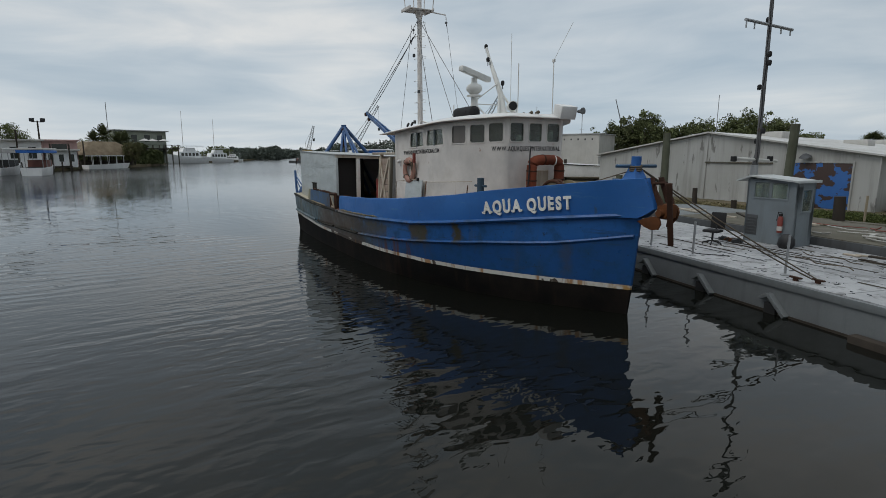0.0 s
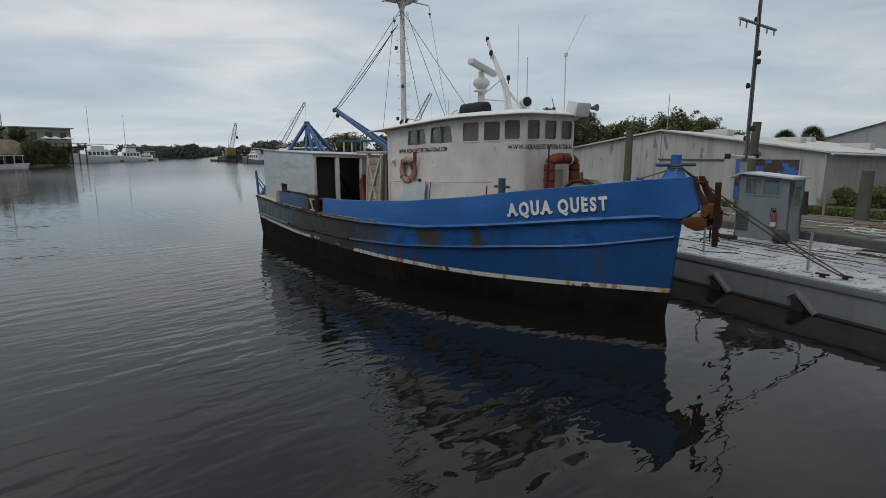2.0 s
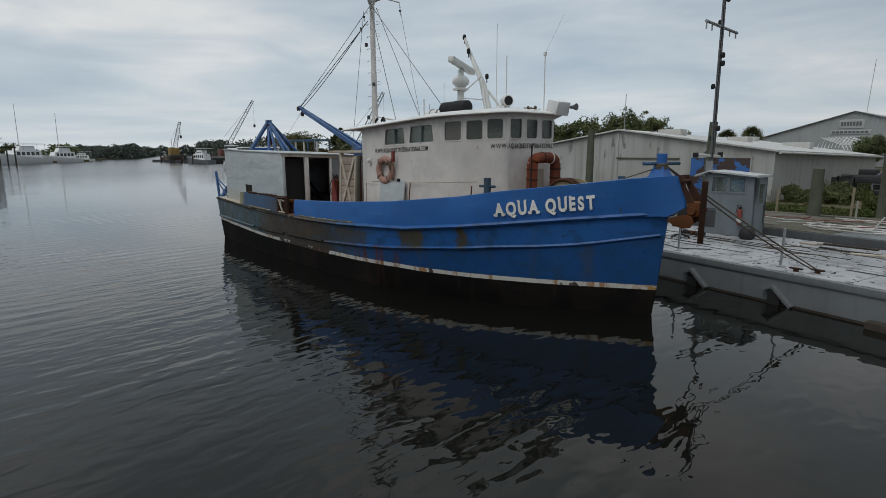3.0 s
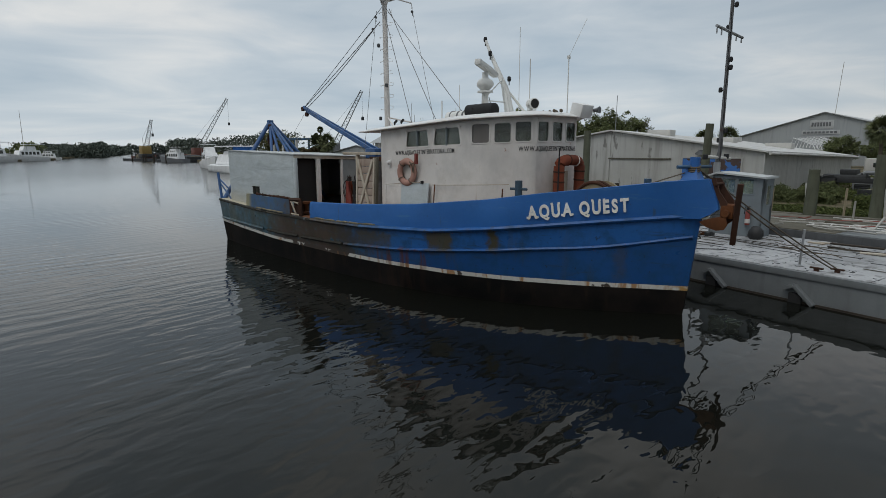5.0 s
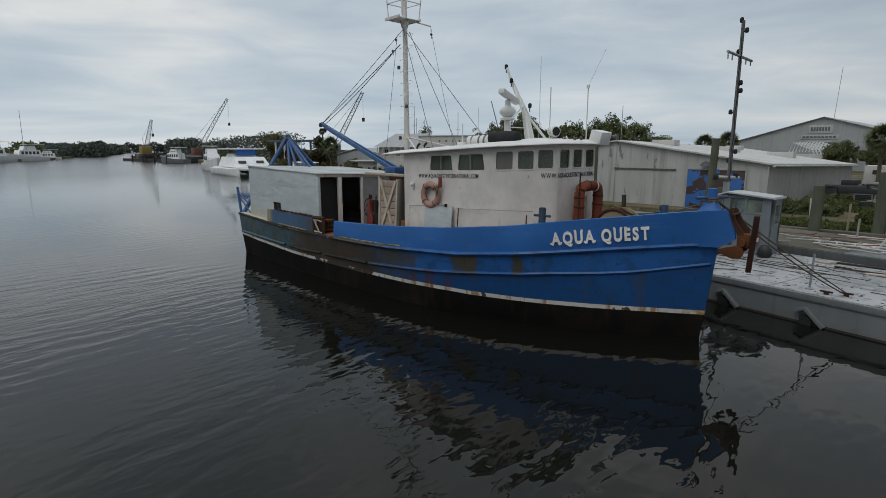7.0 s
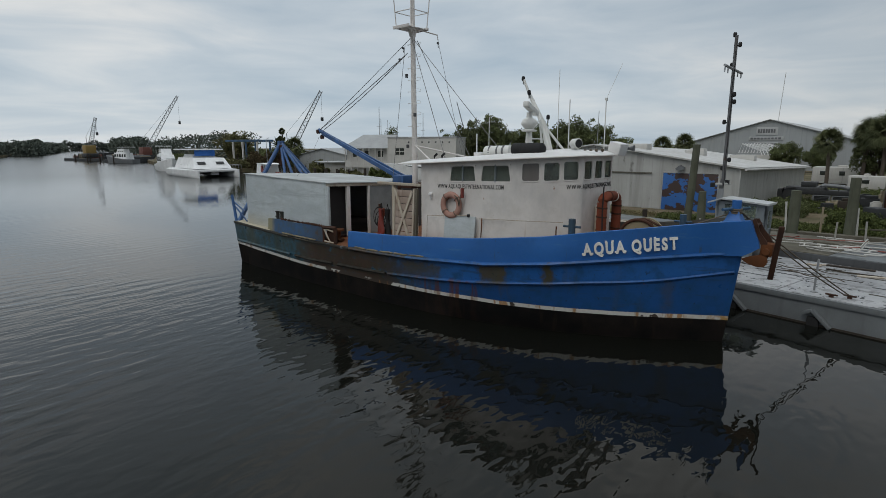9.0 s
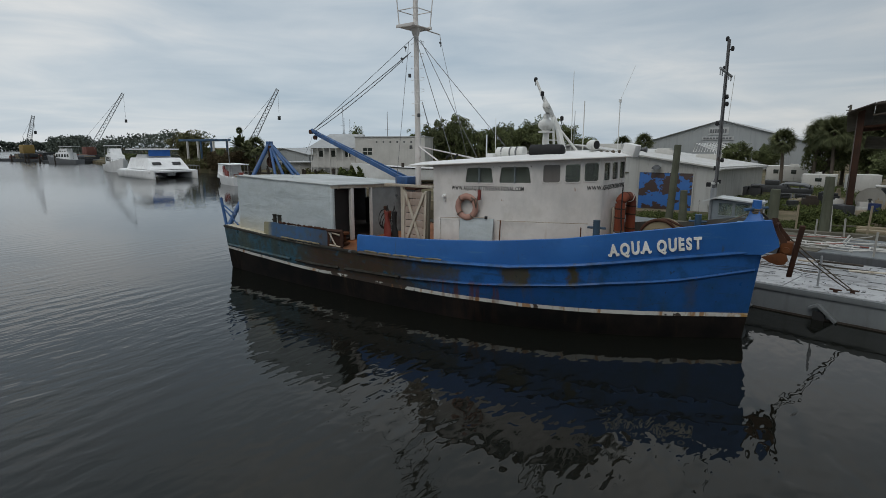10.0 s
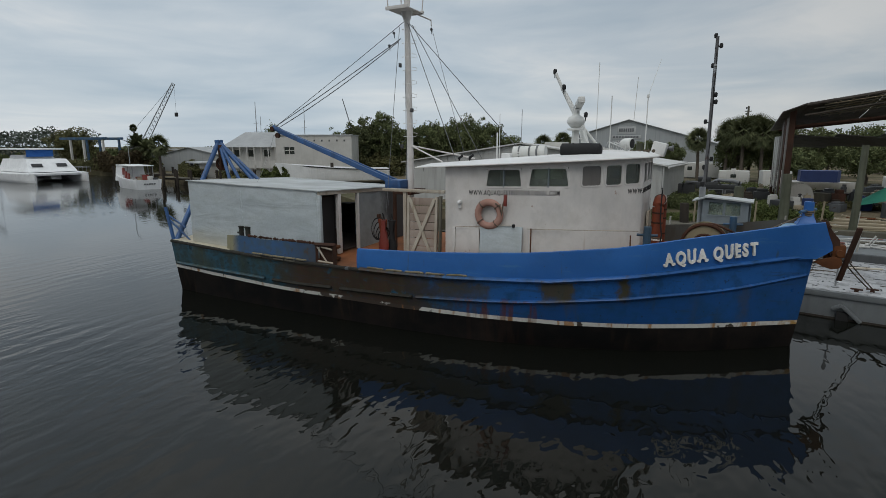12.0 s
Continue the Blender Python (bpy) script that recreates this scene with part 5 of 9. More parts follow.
prism(bm, [(-9.0, -0.76), (-8.6, -0.54), (-8.05, -0.22), (-7.95, 0.0), (-8.05, 0.22), (-8.6, 0.54), (-8.6, 0.2), (-8.7, 0.0), (-8.65, -0.3)], 2.80, 2.825, Matrix.Shear("XY", 4, (0, 0)))
bmesh.ops.transform(bm, matrix=Matrix.Translation((-8.0, 0, 2.82)) @ Matrix.Rotation(radians(7.5), 4, "Y").inverted() @ Matrix.Translation((8.0, 0, -2.75)), verts=bm.verts)
bpart("stem_cap", bm, "pale_blue", None, "pale blue flat cap plate in the eyes of the bow")
for x, y in ((-11.33, -1.83), (-9.6, 0.9)):
    bm = B()
    tube(bm, [(x, y, 1.9), (x, y, 2.87)], 0.085, 12)
    tube(bm, [(x - 0.22, y - 0.02, 2.68), (x + 0.22, y + 0.02, 2.68)], 0.03, 8)
    bpart("bitt", bm, "blue_dull", None, "blue deck bitt with a cross bar")
# rusted anchor hung over the nose: cheek plates, crown, flukes and stock
bm = B()
prism(bm, [(-7.86, 2.97), (-7.75, 2.98), (-7.66, 2.72), (-7.50, 2.50), (-7.44, 2.30), (-7.56, 2.26), (-7.62, 2.44), (-7.76, 2.74)], -0.02, 0.02, pose(0, 0.05, 0, 90))
prism(bm, [(-7.86, 2.97), (-7.75, 2.98), (-7.62, 2.74), (-7.46, 2.54), (-7.42, 2.32), (-7.56, 2.26), (-7.62, 2.44), (-7.76, 2.74)], -0.02, 0.02, pose(0, 0.32, 0, 90))
tube(bm, [(-7.72, -0.02, 2.86), (-7.72, 0.40, 2.86)], 0.03, 8)
anchor = bpart("anchor", bm, "rust_dark", None, "orange-rusted anchor hung in cheek plates at the stem")
bm = B()
box(bm, -7.62, -7.36, 0.02, 0.34, 2.16, 2.46, 0.06)
tube(bm, [(-7.48, -0.08, 2.28), (-7.48, 0.46, 2.28)], 0.075, 10)
bpart("crown", bm, "rust", anchor, "orange-rusted anchor crown")
for yc, yaw in ((-0.06, 6), (0.44, -14)):
    bm = B()
    outline = [(-0.46, 0.0), (-0.30, -0.10), (-0.12, -0.155), (0.02, -0.13), (0.08, -0.02), (0.04, 0.10), (-0.08, 0.13), (-0.28, 0.075)]
    lo = [bm.verts.new((x, -0.02, z)) for x, z in outline]
    mid = bm.verts.new((-0.12, -0.05, -0.01))
    mid2 = bm.verts.new((-0.12, 0.05, -0.01))
    hi = [bm.verts.new((x, 0.02, z)) for x, z in outline]
    for i in range(8):
        j = (i + 1) % 8
        bm.faces.new((lo[i], lo[j], mid))
        bm.faces.new((hi[j], hi[i], mid2))
        bm.faces.new((lo[j], lo[i], hi[i], hi[j]))
    bmesh.ops.transform(bm, matrix=pose(-7.50, yc, 2.08 if yc < 0.2 else 2.34, 0, 0 if yc < 0.2 else -60, yaw), verts=bm.verts)
    bpart("fluke", bm, "rust", anchor, "pointed orange-rusted fluke", 20)
bm = B()
d = Vector((-7.39, 0.24, 1.62)) - Vector((-7.21, -0.15, 2.89))
box(bm, 0, d.length, -0.055, 0.055, -0.028, 0.028, 0.012, Matrix.Translation((-7.21, -0.15, 2.89)) @ d.to_track_quat("X", "Z").to_matrix().to_4x4())
bpart("stock", bm, "rust_dark", anchor, "dark rusted anchor stock")
# windlass drum and hose behind the bulwark
bm = B()
lathe(bm, [(0.0, -0.26), (0.50, -0.26), (0.50, -0.20), (0.28, -0.18), (0.28, 0.18), (0.50, 0.20), (0.50, 0.26), (0.0, 0.26)], 26, pose(-10.2, -0.25, 2.33, 90))
drum = bpart("windlass", bm, "timber_tan", None, "timber-cheeked windlass drum on the foredeck")
bm = B()
torus(bm, (0, 0, 0), 0.49, 0.04, pose(-10.2, -0.52, 2.33, 90), 28, 8)
bpart("rim", bm, "rust_dark", drum, "rusted drum rim")
bm = B()
torus(bm, (0, 0, 0), 0.25, 0.03, pose(-10.2, -0.53, 2.33, 90), 24, 8)
bpart("hub_ring", bm, "rust_dark", drum, "dark inner ring")
bm = B()
lathe(bm, [(0.0, -0.03), (0.215, -0.03), (0.22, 0.0), (0.06, 0.035), (0.0, 0.04)], 20, pose(-10.2, -0.53, 2.33, 90))
bpart("hub", bm, "white_gear", drum, "pale worn hub plate")
bm = B()
tube(bm, [(-10.15 + 0.075 * i, -0.50 + 0.05 * math.sin(i), 2.42 + 0.42 * math.cos(math.pi * i / 24)) for i in range(13)], 0.03, 6)
bpart("hose", bm, "rust_dark", drum)
bm = B()
rows = [[bm.verts.new((x, s * (min(along(x, RUB), along(x, SHEER)) - 0.1), z)) for s, z in ((-1, 1.95), (1, 1.95))] for x in (-11.4, -10.8, -10.2, -9.6, -9.0, -8.6, -8.3)]
for a, b in zip(rows, rows[1:]):
    bm.faces.new((a[0], b[0], b[1], a[1]))
bpart("foredeck", bm, "rust_deck", None, "rusty foredeck")

# ---- mast, platform, boom and rigging
MAST = ((-18.42, 0.0, 1.5), (-18.44, 0.02, 4.6), (-18.52, 0.06, 8.4), (-18.55, 0.08, 10.3))
bm = B()
tube(bm, MAST, 0.112, 14, 0.065)
mast = bpart("mast", bm, "white", None, "tall white steel mast with a crow platform")
bm = B()
box(bm, -18.90, -18.20, -0.46, 0.46, 8.45, 8.48, 0.010)
tube(bm, [(-18.52, 0.05, 8.22), (-18.52, 0.05, 8.45)], 0.10, 12, 0.17)
box(bm, -18.92, -18.18, -0.48, -0.43, 8.43, 8.53, 0.01)
box(bm, -18.92, -18.18, 0.43, 0.48, 8.43, 8.53, 0.01)
platform = bpart("platform", bm, "white", mast, "white mast platform")
bm = B()
for dx, dy in ((-0.38, -0.3), (0.32, -0.3), (-0.38, 0.44), (0.32, 0.44)):
    tube(bm, [(-18.55 + dx, dy, 8.5), (-18.55 + dx * 1.2, dy * 1.2, 9.6)], 0.018, 6)
for z in (9.0, 9.55):
    k = 1.1 if z < 9.3 else 1.19
    tube(bm, [(-18.55 + dx * k, dy * k, z) for dx, dy in ((-0.38, -0.3), (0.32, -0.3), (0.32, 0.44), (-0.38, 0.44), (-0.38, -0.3))], 0.016, 6)
bpart("guard_rail", bm, "white", platform, "thin white guard rail")
bm = B()
tube(bm, [(-18.5, 0.05, 8.5), (-18.2, 0.95, 8.36), (-18.2, 0.97, 8.2)], 0.022, 6)
bpart("davit", bm, "white", platform)
for i in range(9):       # ladder of rungs up the mast
    z = 4.9 + i * 0.38
    bm = B()
    tube(bm, [(-18.62, -0.05, z), (-18.56, -0.15, z), (-18.40, -0.15, z + 0.0), (-18.32, -0.05, z)], 0.008, 5)
    tube(bm, [(-18.36, 0.05, z), (-18.28, 0.16, z + 0.02), (-18.30, 0.20, z + 0.10), (-18.40, 0.12, z + 0.12)], 0.007, 5)
    bpart("rung", bm, "white_gear", mast)
for x, z in ((-18.66, 4.55), (-18.3, 5.6), (-18.68, 6.9)):
    bm = B()
    box(bm, x - 0.035, x + 0.035, -0.14, -0.05, z, z + 0.12, 0.015)
    bpart("mast_block", bm, "grey_dark", mast)
bm = B()
for a, b in (((-18.35, -0.02, 4.62), (-16.9, -0.9, 4.2)), ((-18.35, 0.05, 4.62), (-16.6, 0.7, 4.25))):
    tube(bm, [a, b], 0.024, 8)
bpart("mast_brace", bm, "white", mast, "white tubular brace to the house roof")
# boom: two blue beams closing to a tip
bm = B()
for s in (-1, 1):
    a, b = Vector((-18.75, s * 0.13 - 0.25, 3.52)), Vector((-23.6, s * 0.03, 5.14))
    d = (b - a)
    q = d.to_track_quat("X", "Z").to_matrix().to_4x4()
    box(bm, 0, d.length, -0.035, 0.035, -0.075, 0.075, 0.012, Matrix.Translation(a) @ q)
for i in range(6):
    t = 0.02 + i * 0.11
    a, b = Vector((-18.75, -0.41, 3.52)).lerp(Vector((-23.6, -0.03, 5.14)), t), Vector((-18.75, -0.09, 3.52)).lerp(Vector((-23.6, 0.03, 5.14)), t + 0.05)
    tube(bm, [a, b], 0.03, 6)
tube(bm, [(-23.5, 0, 5.12), (-23.85, 0, 5.26)], 0.08, 10)
box(bm, -19.05, -18.5, -0.5, 0.02, 3.28, 3.62, 0.04)
boom = bpart("boom", bm, "blue", None, "blue twin-beam cargo boom swung aft")
bm = B()
box(bm, -18.75, -18.1, -0.55, 0.35, 3.2, 3.34, 0.02)
tube(bm, [(-18.7, -0.5, 1.5), (-18.7, -0.5, 3.2)], 0.06, 8)
bpart("boom_foot", bm, "rust_dark", boom)
bm = B()
for p in ((-23.85, -0.05, 5.2), (-23.7, 0.03, 4.98)):
    lathe(bm, [(0.0, -0.04), (0.09, -0.04), (0.07, 0), (0.09, 0.04), (0.0, 0.04)], 12, pose(*p, 90))
bpart("tip_block", bm, "rust_dark", boom)
# white cross beam behind the house
bm = B()
box(bm, -18.2, -16.3, -1.98, -1.82, 3.42, 3.50, 0.02)
box(bm, -17.55, -17.45, -1.95, -1.85, 1.5, 3.42, 0.01)
bpart("shelter_beam", bm, "wood_white", None, "cream timber beam over the after deck")


def sag(a, b, drop, n=10):
    a, b = Vector(a), Vector(b)
    return [a.lerp(b, i / n) - Vector((0, 0, drop * 4 * (i / n) * (1 - i / n))) for i in range(n + 1)]


for a, b, r, d in (((-23.8, 0.0, 5.26), (-18.7, 0.0, 7.72), 0.014, 0.03), ((-23.75, 0.05, 5.2), (-18.75, -0.08, 7.62), 0.014, 0.10), ((-23.8, -0.05, 5.22), (-18.6, 0.05, 8.2), 0.010, 0.02),
                   ((-18.4, -0.1, 8.1), (-16.75, -0.3, 4.2), 0.011, 0.0), ((-18.4, 0.0, 8.1), (-15.0, 0.4, 4.4), 0.011, 0.0), ((-18.4, 0.15, 8.1), (-16.2, 0.3, 4.25), 0.011, 0.02),
                   ((-18.62, -0.2, 8.0), (-18.85, -0.9, 1.9), 0.008, 0.02), ((-18.62, 0.1, 7.7), (-18.75, 0.3, 3.6), 0.008, 0.0), ((-18.2, 0.97, 8.2), (-17.0, 0.9, 4.25), 0.007, 0.05),
                   ((-23.85, 0.0, 5.0), (-22.9, -2.2, 3.2), 0.006, 0.25)):
    bm = B()
    tube(bm, sag(a, b, d), r, 5)
    bpart("stay", bm, "cable", mast, "dark wire stay")
for p in ((-19.1, 0.0, 7.55), (-18.95, 0.02, 7.9), (-18.2, 0.97, 8.1), (-18.8, -0.72, 3.0)):
    bm = B()
    lathe(bm, [(0.0, -0.025), (0.04, -0.025), (0.03, 0), (0.04, 0.025), (0.0, 0.025)], 10, pose(*p, 90, 0, 20))
    tube(bm, [(p[0], p[1], p[2]), (p[0] + 0.02, p[1], p[2] - 0.14)], 0.012, 6)
    bpart("pulley", bm, "grey_dark", mast)

# ---- A-frame at the stern
apex = Vector((-26.15, -0.35, 4.78))
bm = B()
for foot, r in (((-25.62, -2.8, 1.62), 0.085), ((-25.3, 2.2, 1.65), 0.085)):
    f = Vector(foot)
    tube(bm, [f, apex + (f - apex).normalized() * 0.12], r, 12)
aframe = bpart("a_frame", bm, "blue", None, "blue tubular A-frame gantry at the stern")
for foot in ((-23.9, -1.5, 1.7), (-23.3, -1.05, 1.7), (-22.4, -0.5, 1.7), (-22.0, -0.25, 1.7)):
    bm = B()
    tube(bm, [foot, apex], 0.06, 10)
    bpart("brace", bm, "blue", aframe, "blue tubular brace")
bm = B()
box(bm, apex.x - 0.10, apex.x + 0.11, apex.y - 0.11, apex.y + 0.11, 4.62, 4.84, 0.03)
bpart("head", bm, "blue", aframe)
bm = B()
torus(bm, (-26.0, -0.42, 4.0), 0.2, 0.05, pose(0, 0, 0, 90, 0, 10), 16, 8)
box(bm, -26.06, -25.94, -0.5, -0.36, 3.78, 4.66, 0.02)
bpart("block", bm, "rust_dark", aframe, "hanging rusty block")
bm = B()
tube(bm, [(-25.68, -2.86, 1.6), (-26.0, -2.82, 2.68)], 0.055, 10)
tube(bm, [(-25.95, -2.82, 2.45), (-25.25, -2.72, 2.05)], 0.028, 8)
tube(bm, [(-25.9, -2.82, 2.3), (-25.1, -2.72, 1.66)], 0.028, 8)
bpart("stern_post", bm, "blue", None, "raked blue stern post with struts")

# ---- white box shelter on the after deck
X0, X1, Y0, Y1, ZB = -24.8, -19.67, -2.84, 1.6, 1.56


def shelter_top(x, y):
    return float(np.interp(x, (-24.9, -24.0, -22.0, -20.6, -19.4), (3.57, 3.54, 3.475, 3.44, 3.41))) - 0.035 * (y - Y0)


def panel_sheet(bm, place, nu, nv, off):
    """A bowed sheet with thickness: place(u, v) gives its near face, off the way to its far face."""
    sheets = []
    for o in (Vector((0, 0, 0)), Vector(off)):
        sheets.append([[bm.verts.new(Vector(place(i / nu, j / nv)) + o) for j in range(nv + 1)] for i in range(nu + 1)])
    for sh in sheets:
        for i in range(nu):
            for j in range(nv):
                bm.faces.new((sh[i][j], sh[i + 1][j], sh[i + 1][j + 1], sh[i][j + 1]))
    a, b = sheets
    for i in range(nu):
        bm.faces.new((a[i][0], a[i + 1][0], b[i + 1][0], b[i][0]))
        bm.faces.new((a[i][nv], a[i + 1][nv], b[i + 1][nv], b[i][nv]))
    for j in range(nv):
        bm.faces.new((a[0][j], a[0][j + 1], b[0][j + 1], b[0][j]))
        bm.faces.new((a[nu][j], a[nu][j + 1], b[nu][j + 1], b[nu][j]))
    return bm


def side_sheet(xa, xb, y, bulge, sink=0.0):
    def f(u, v):
        x = xa + (xb - xa) * u
        crease = 0.010 * noise.noise(Vector((x * 0.7, v * 5.0, y))) + 0.014 * noise.noise(Vector((x * 0.25, v * 9.0, y + 5)))
        z = ZB + (shelter_top(x, y) - ZB - 0.005) * v
        return (x, y - bulge + (crease if 0 < u < 1 else 0.0), z)
    return f


shelter = None
for xa, xb, bulge in ((X0, -22.58, 0.0), (-22.56, X1 - 0.06, 0.014)):
    ob = bpart("box_shelter" if shelter is None else "side_panel", panel_sheet(B(), side_sheet(xa, xb, Y0, bulge), 16, 14, (0, 0.045, 0)), "box_white", shelter,
               "pale blue-grey painted box shelter with two open doorways" if shelter is None else "creased pale sheet side", 60)
    shelter = shelter or ob
bpart("end_panel", panel_sheet(B(), lambda u, v: (X0, Y0 + 0.06 + (Y1 - Y0 - 0.06) * u, ZB + (shelter_top(X0, Y0 + (Y1 - Y0) * u) - ZB - 0.005) * v), 4, 2, (0.045, 0, 0)), "box_white", shelter)
for xa, xb in ((X0, -22.5), (-21.25, X1)):
    bpart("port_panel", panel_sheet(B(), side_sheet(xa, xb, Y1, 0.0), 4, 3, (0, -0.045, 0)), "box_white", shelter)
bpart("shelter_roof", panel_sheet(B(), lambda u, v: (X0 - 0.05 + (X1 - X0 + 0.12) * u, Y0 - 0.05 + (Y1 - Y0 + 0.1) * v,
      shelter_top(X0 + (X1 - X0) * u, Y0 + (Y1 - Y0) * v) + 0.012 * noise.noise(Vector((u * 6, v * 4, 2)))), 16, 8, (0, 0, 0.028)), "shelter_top", shelter, "thin grimy pale roof sheet", 60)
# front: corner post, two doorways, a grey sheet to port
for y0, y1 in ((-2.85, -2.76), (-2.05, -1.91), (-1.10, -1.03)):
    bm = B()
    box(bm, X1 - 0.06, X1 + 0.04, y0, y1, ZB, shelter_top(X1, y1) - 0.10, 0.008)
    bpart("door_post", bm, "white" if y0 > -2.8 else "box_white", shelter, "white timber door post")
bpart("lintel", panel_sheet(B(), lambda u, v: (X1 + 0.045, Y0 + (Y1 - Y0) * u, shelter_top(X1, Y0 + (Y1 - Y0) * u) - 0.10 + 0.095 * v), 6, 1, (-0.1, 0, 0)), "wood_white", shelter)
bpart("front_panel", panel_sheet(B(), lambda u, v: (X1 + 0.02, -1.028 + (Y1 + 1.028) * u, ZB + (shelter_top(X1, -1.03 + (Y1 + 1.03) * u) - ZB - 0.11) * v), 4, 2, (-0.05, 0, 0)), "soot_panel", shelter, "front sheet with shade in its grey tone and a sooty edge")
# two dark sheets added behind the doorways in place of inside shade
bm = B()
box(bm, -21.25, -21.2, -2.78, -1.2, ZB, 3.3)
bpart("doorway_backing", bm, "dark_inside", shelter, "dark sheet standing in for the shade inside")
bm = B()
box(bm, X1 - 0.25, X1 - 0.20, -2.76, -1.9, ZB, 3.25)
bpart("doorway_dark_sheet", bm, "dark_inside", shelter)
# floor sheet coloured dark to stand for the weaker light inside
bm = B()
box(bm, X0 + 0.06, X1 - 0.1, Y0 + 0.08, Y1 - 0.06, ZB + 0.02, ZB + 0.06)
bpart("inner_floor", bm, "bare_brown", shelter, "floor with the shelter's shade in its brown")
# filler boxes added to deepen the dark seen through the doorways
for k, (x, y, a, b, h) in enumerate(((-21.0, 0.6, 0.8, 0.6, 0.7), (-21.9, 0.9, 0.5, 0.5, 1.1), (-20.4, 0.9, 0.5, 0.4, 0.9))):
    bm = B()
    box(bm, x, x + a, y, y + b, ZB + 0.06, ZB + h, 0.04)
    bpart("dark_filler_box", bm, ("blue_dull", "dark_inside", "grey_dark")[k], shelter)

# ---------------------------------------------------------------- loose things aboard
def life_ring():
    ob = thing("life_ring", pose(-15.03, BY - 2.03, 2.97, 90, 0, 0), "faded orange life ring hung on the white deckhouse side", "life ring")
    part("ring", torus(B(), (0, 0, 0), 0.295, 0.088, Matrix.Diagonal((1, 1, 0.75, 1)), 32, 10), "ring_orange", ob)
    for a in (40, 130, 220, 310):
        bm = B()
        torus(bm, (0.295 * math.cos(radians(a)), 0.295 * math.sin(radians(a)), 0), 0.088, 0.012, Matrix.Rotation(radians(a), 4, "Z") @ Matrix.Rotation(radians(90), 4, "X"), 14, 6)
        part("band", bm, "rope", ob)
    bm = B()
    tube(bm, [(0.2, 0.28, 0.08), (0.32, 0.22, 0.1), (0.36, 0.0, 0.09), (0.40, 0.3, 0.06), (0.44, 0.42, 0.03)], 0.02, 6)
    part("line", bm, "rope", ob, "tangled grab line")
    bm = B()
    box(bm, 0.40, 0.48, 0.22, 0.5, 0.0, 0.08, 0.02)
    part("water_light", bm, "red", ob, "red and black water light")


life_ring()

# plank door with a cross brace, leaned against the after end of the house
door = thing("plank_door", pose(-16.9, BY - 2.1, 1.56, -3), "weathered white plank door with a cross brace leaning on the house", "door")
for i in range(8):
    bm = B()
    box(bm, -0.42, 0.42, -0.02, 0.02, 0.04 + i * 0.214, 0.238 + i * 0.214, 0.008)
    part("plank", bm, "door_plank", door)
for s in (-1, 1):
    bm = B()
    box(bm, -0.045, 0.045, -0.062 - 0.012 * (s > 0), -0.026, -0.92, 0.92, 0.006, Matrix.Translation((0, -0.0, 0.88)) @ Matrix.Rotation(radians(s * 24), 4, "Y"))
    part("brace", bm, "wood_white", door)
for x0, x1 in ((-0.45, -0.38), (0.38, 0.45)):
    bm = B()
    box(bm, x0, x1, -0.05, 0.03, 0.0, 1.78, 0.006)
    part("stile", bm, "wood_white", door)
bm = B()
box(bm, 0.50, 0.56, -0.05, 0.04, 0.0, 1.8, 0.008)
part("side_rail", bm, "wood", door, "loose grey timber beside the door")

# coiled hoses and hung clothing between the shelter and the mast
coil = thing("hose_coil", pose(-18.68, BY - 1.5, 2.28), "black hose coiled and hung beside the shelter", "hose")
for k in range(5):
    bm = B()
    torus(bm, (0.03 * k, 0.05 * k, -0.05 * k), 0.27 - 0.025 * k, 0.018, pose(0, 0, 0, 90 + 7 * k, 8 * k, 35 + 13 * k) @ Matrix.Diagonal((0.62 + 0.05 * k, 1.15 - 0.04 * k, 1, 1)), 26, 6)
    part("loop", bm, "black", coil)
bm = B()
box(bm, -0.03, 0.03, 0.02, 0.14, 0.28, 0.42, 0.01)
part("hook", bm, "rust_dark", coil)
for i, (dx, dy, mt, lab) in enumerate(((0.42, -0.12, "red", "dull red rubber overalls hung on a line"), (0.62, 0.0, "black", "dark rubber overalls hung on a line"), (0.28, 0.05, "orange", "faded orange oilskin hung on a line"))):
    ob = thing("hung_oilskin", pose(-18.75 + dx, BY - 1.6 + dy, 1.60), lab, "oilskin", "oilskins by the mast")
    rngk = random.Random(40 + i)
    bm = B()
    rows = []
    for j in range(9):
        z = 0.02 + j * 0.12
        w = 0.11 + 0.05 * math.sin(j * 0.7 + i)
        rows.append([bm.verts.new((w * math.cos(a * math.pi / 5) + rngk.uniform(-0.015, 0.015), 0.07 * math.sin(a * math.pi / 5), z)) for a in range(10)])
    for a, b in zip(rows, rows[1:]):
        bridge(bm, a, b)
    bm.faces.new(rows[0])
    bm.faces.new(rows[-1])
    part("body", bm, mt, ob)
    bm = B()
    tube(bm, [(-0.05, 0, 0.95), (0, 0, 1.15), (0.05, 0, 0.95)], 0.015, 6)
    part("brace", bm, "black", ob)

# ---------------------------------------------------------------- the white work barge and what stands on it
BARGE = pose(-7.6, 12.05, 0, 0, 0, -11.5)      # a place on its near edge; x along the edge, y inboard
barge = thing("work_barge", BARGE, "grey steel work barge with a flaking white deck", "barge")
DZ = 0.76
LEN0, LEN1, WID = -9.5, 14.0, 5.1
bm = B()
box(bm, LEN0, LEN1, 0.0, WID, -0.7, DZ - 0.035, 0.02)
body = part("body", bm, "grey", barge, "grey barge side")
bm = B()
box(bm, LEN0 - 0.02, LEN1 + 0.02, -0.045, 0.06, DZ - 0.17, DZ - 0.015, 0.015)
part("gunwale", bm, "grey", barge, "grey steel edge rail")
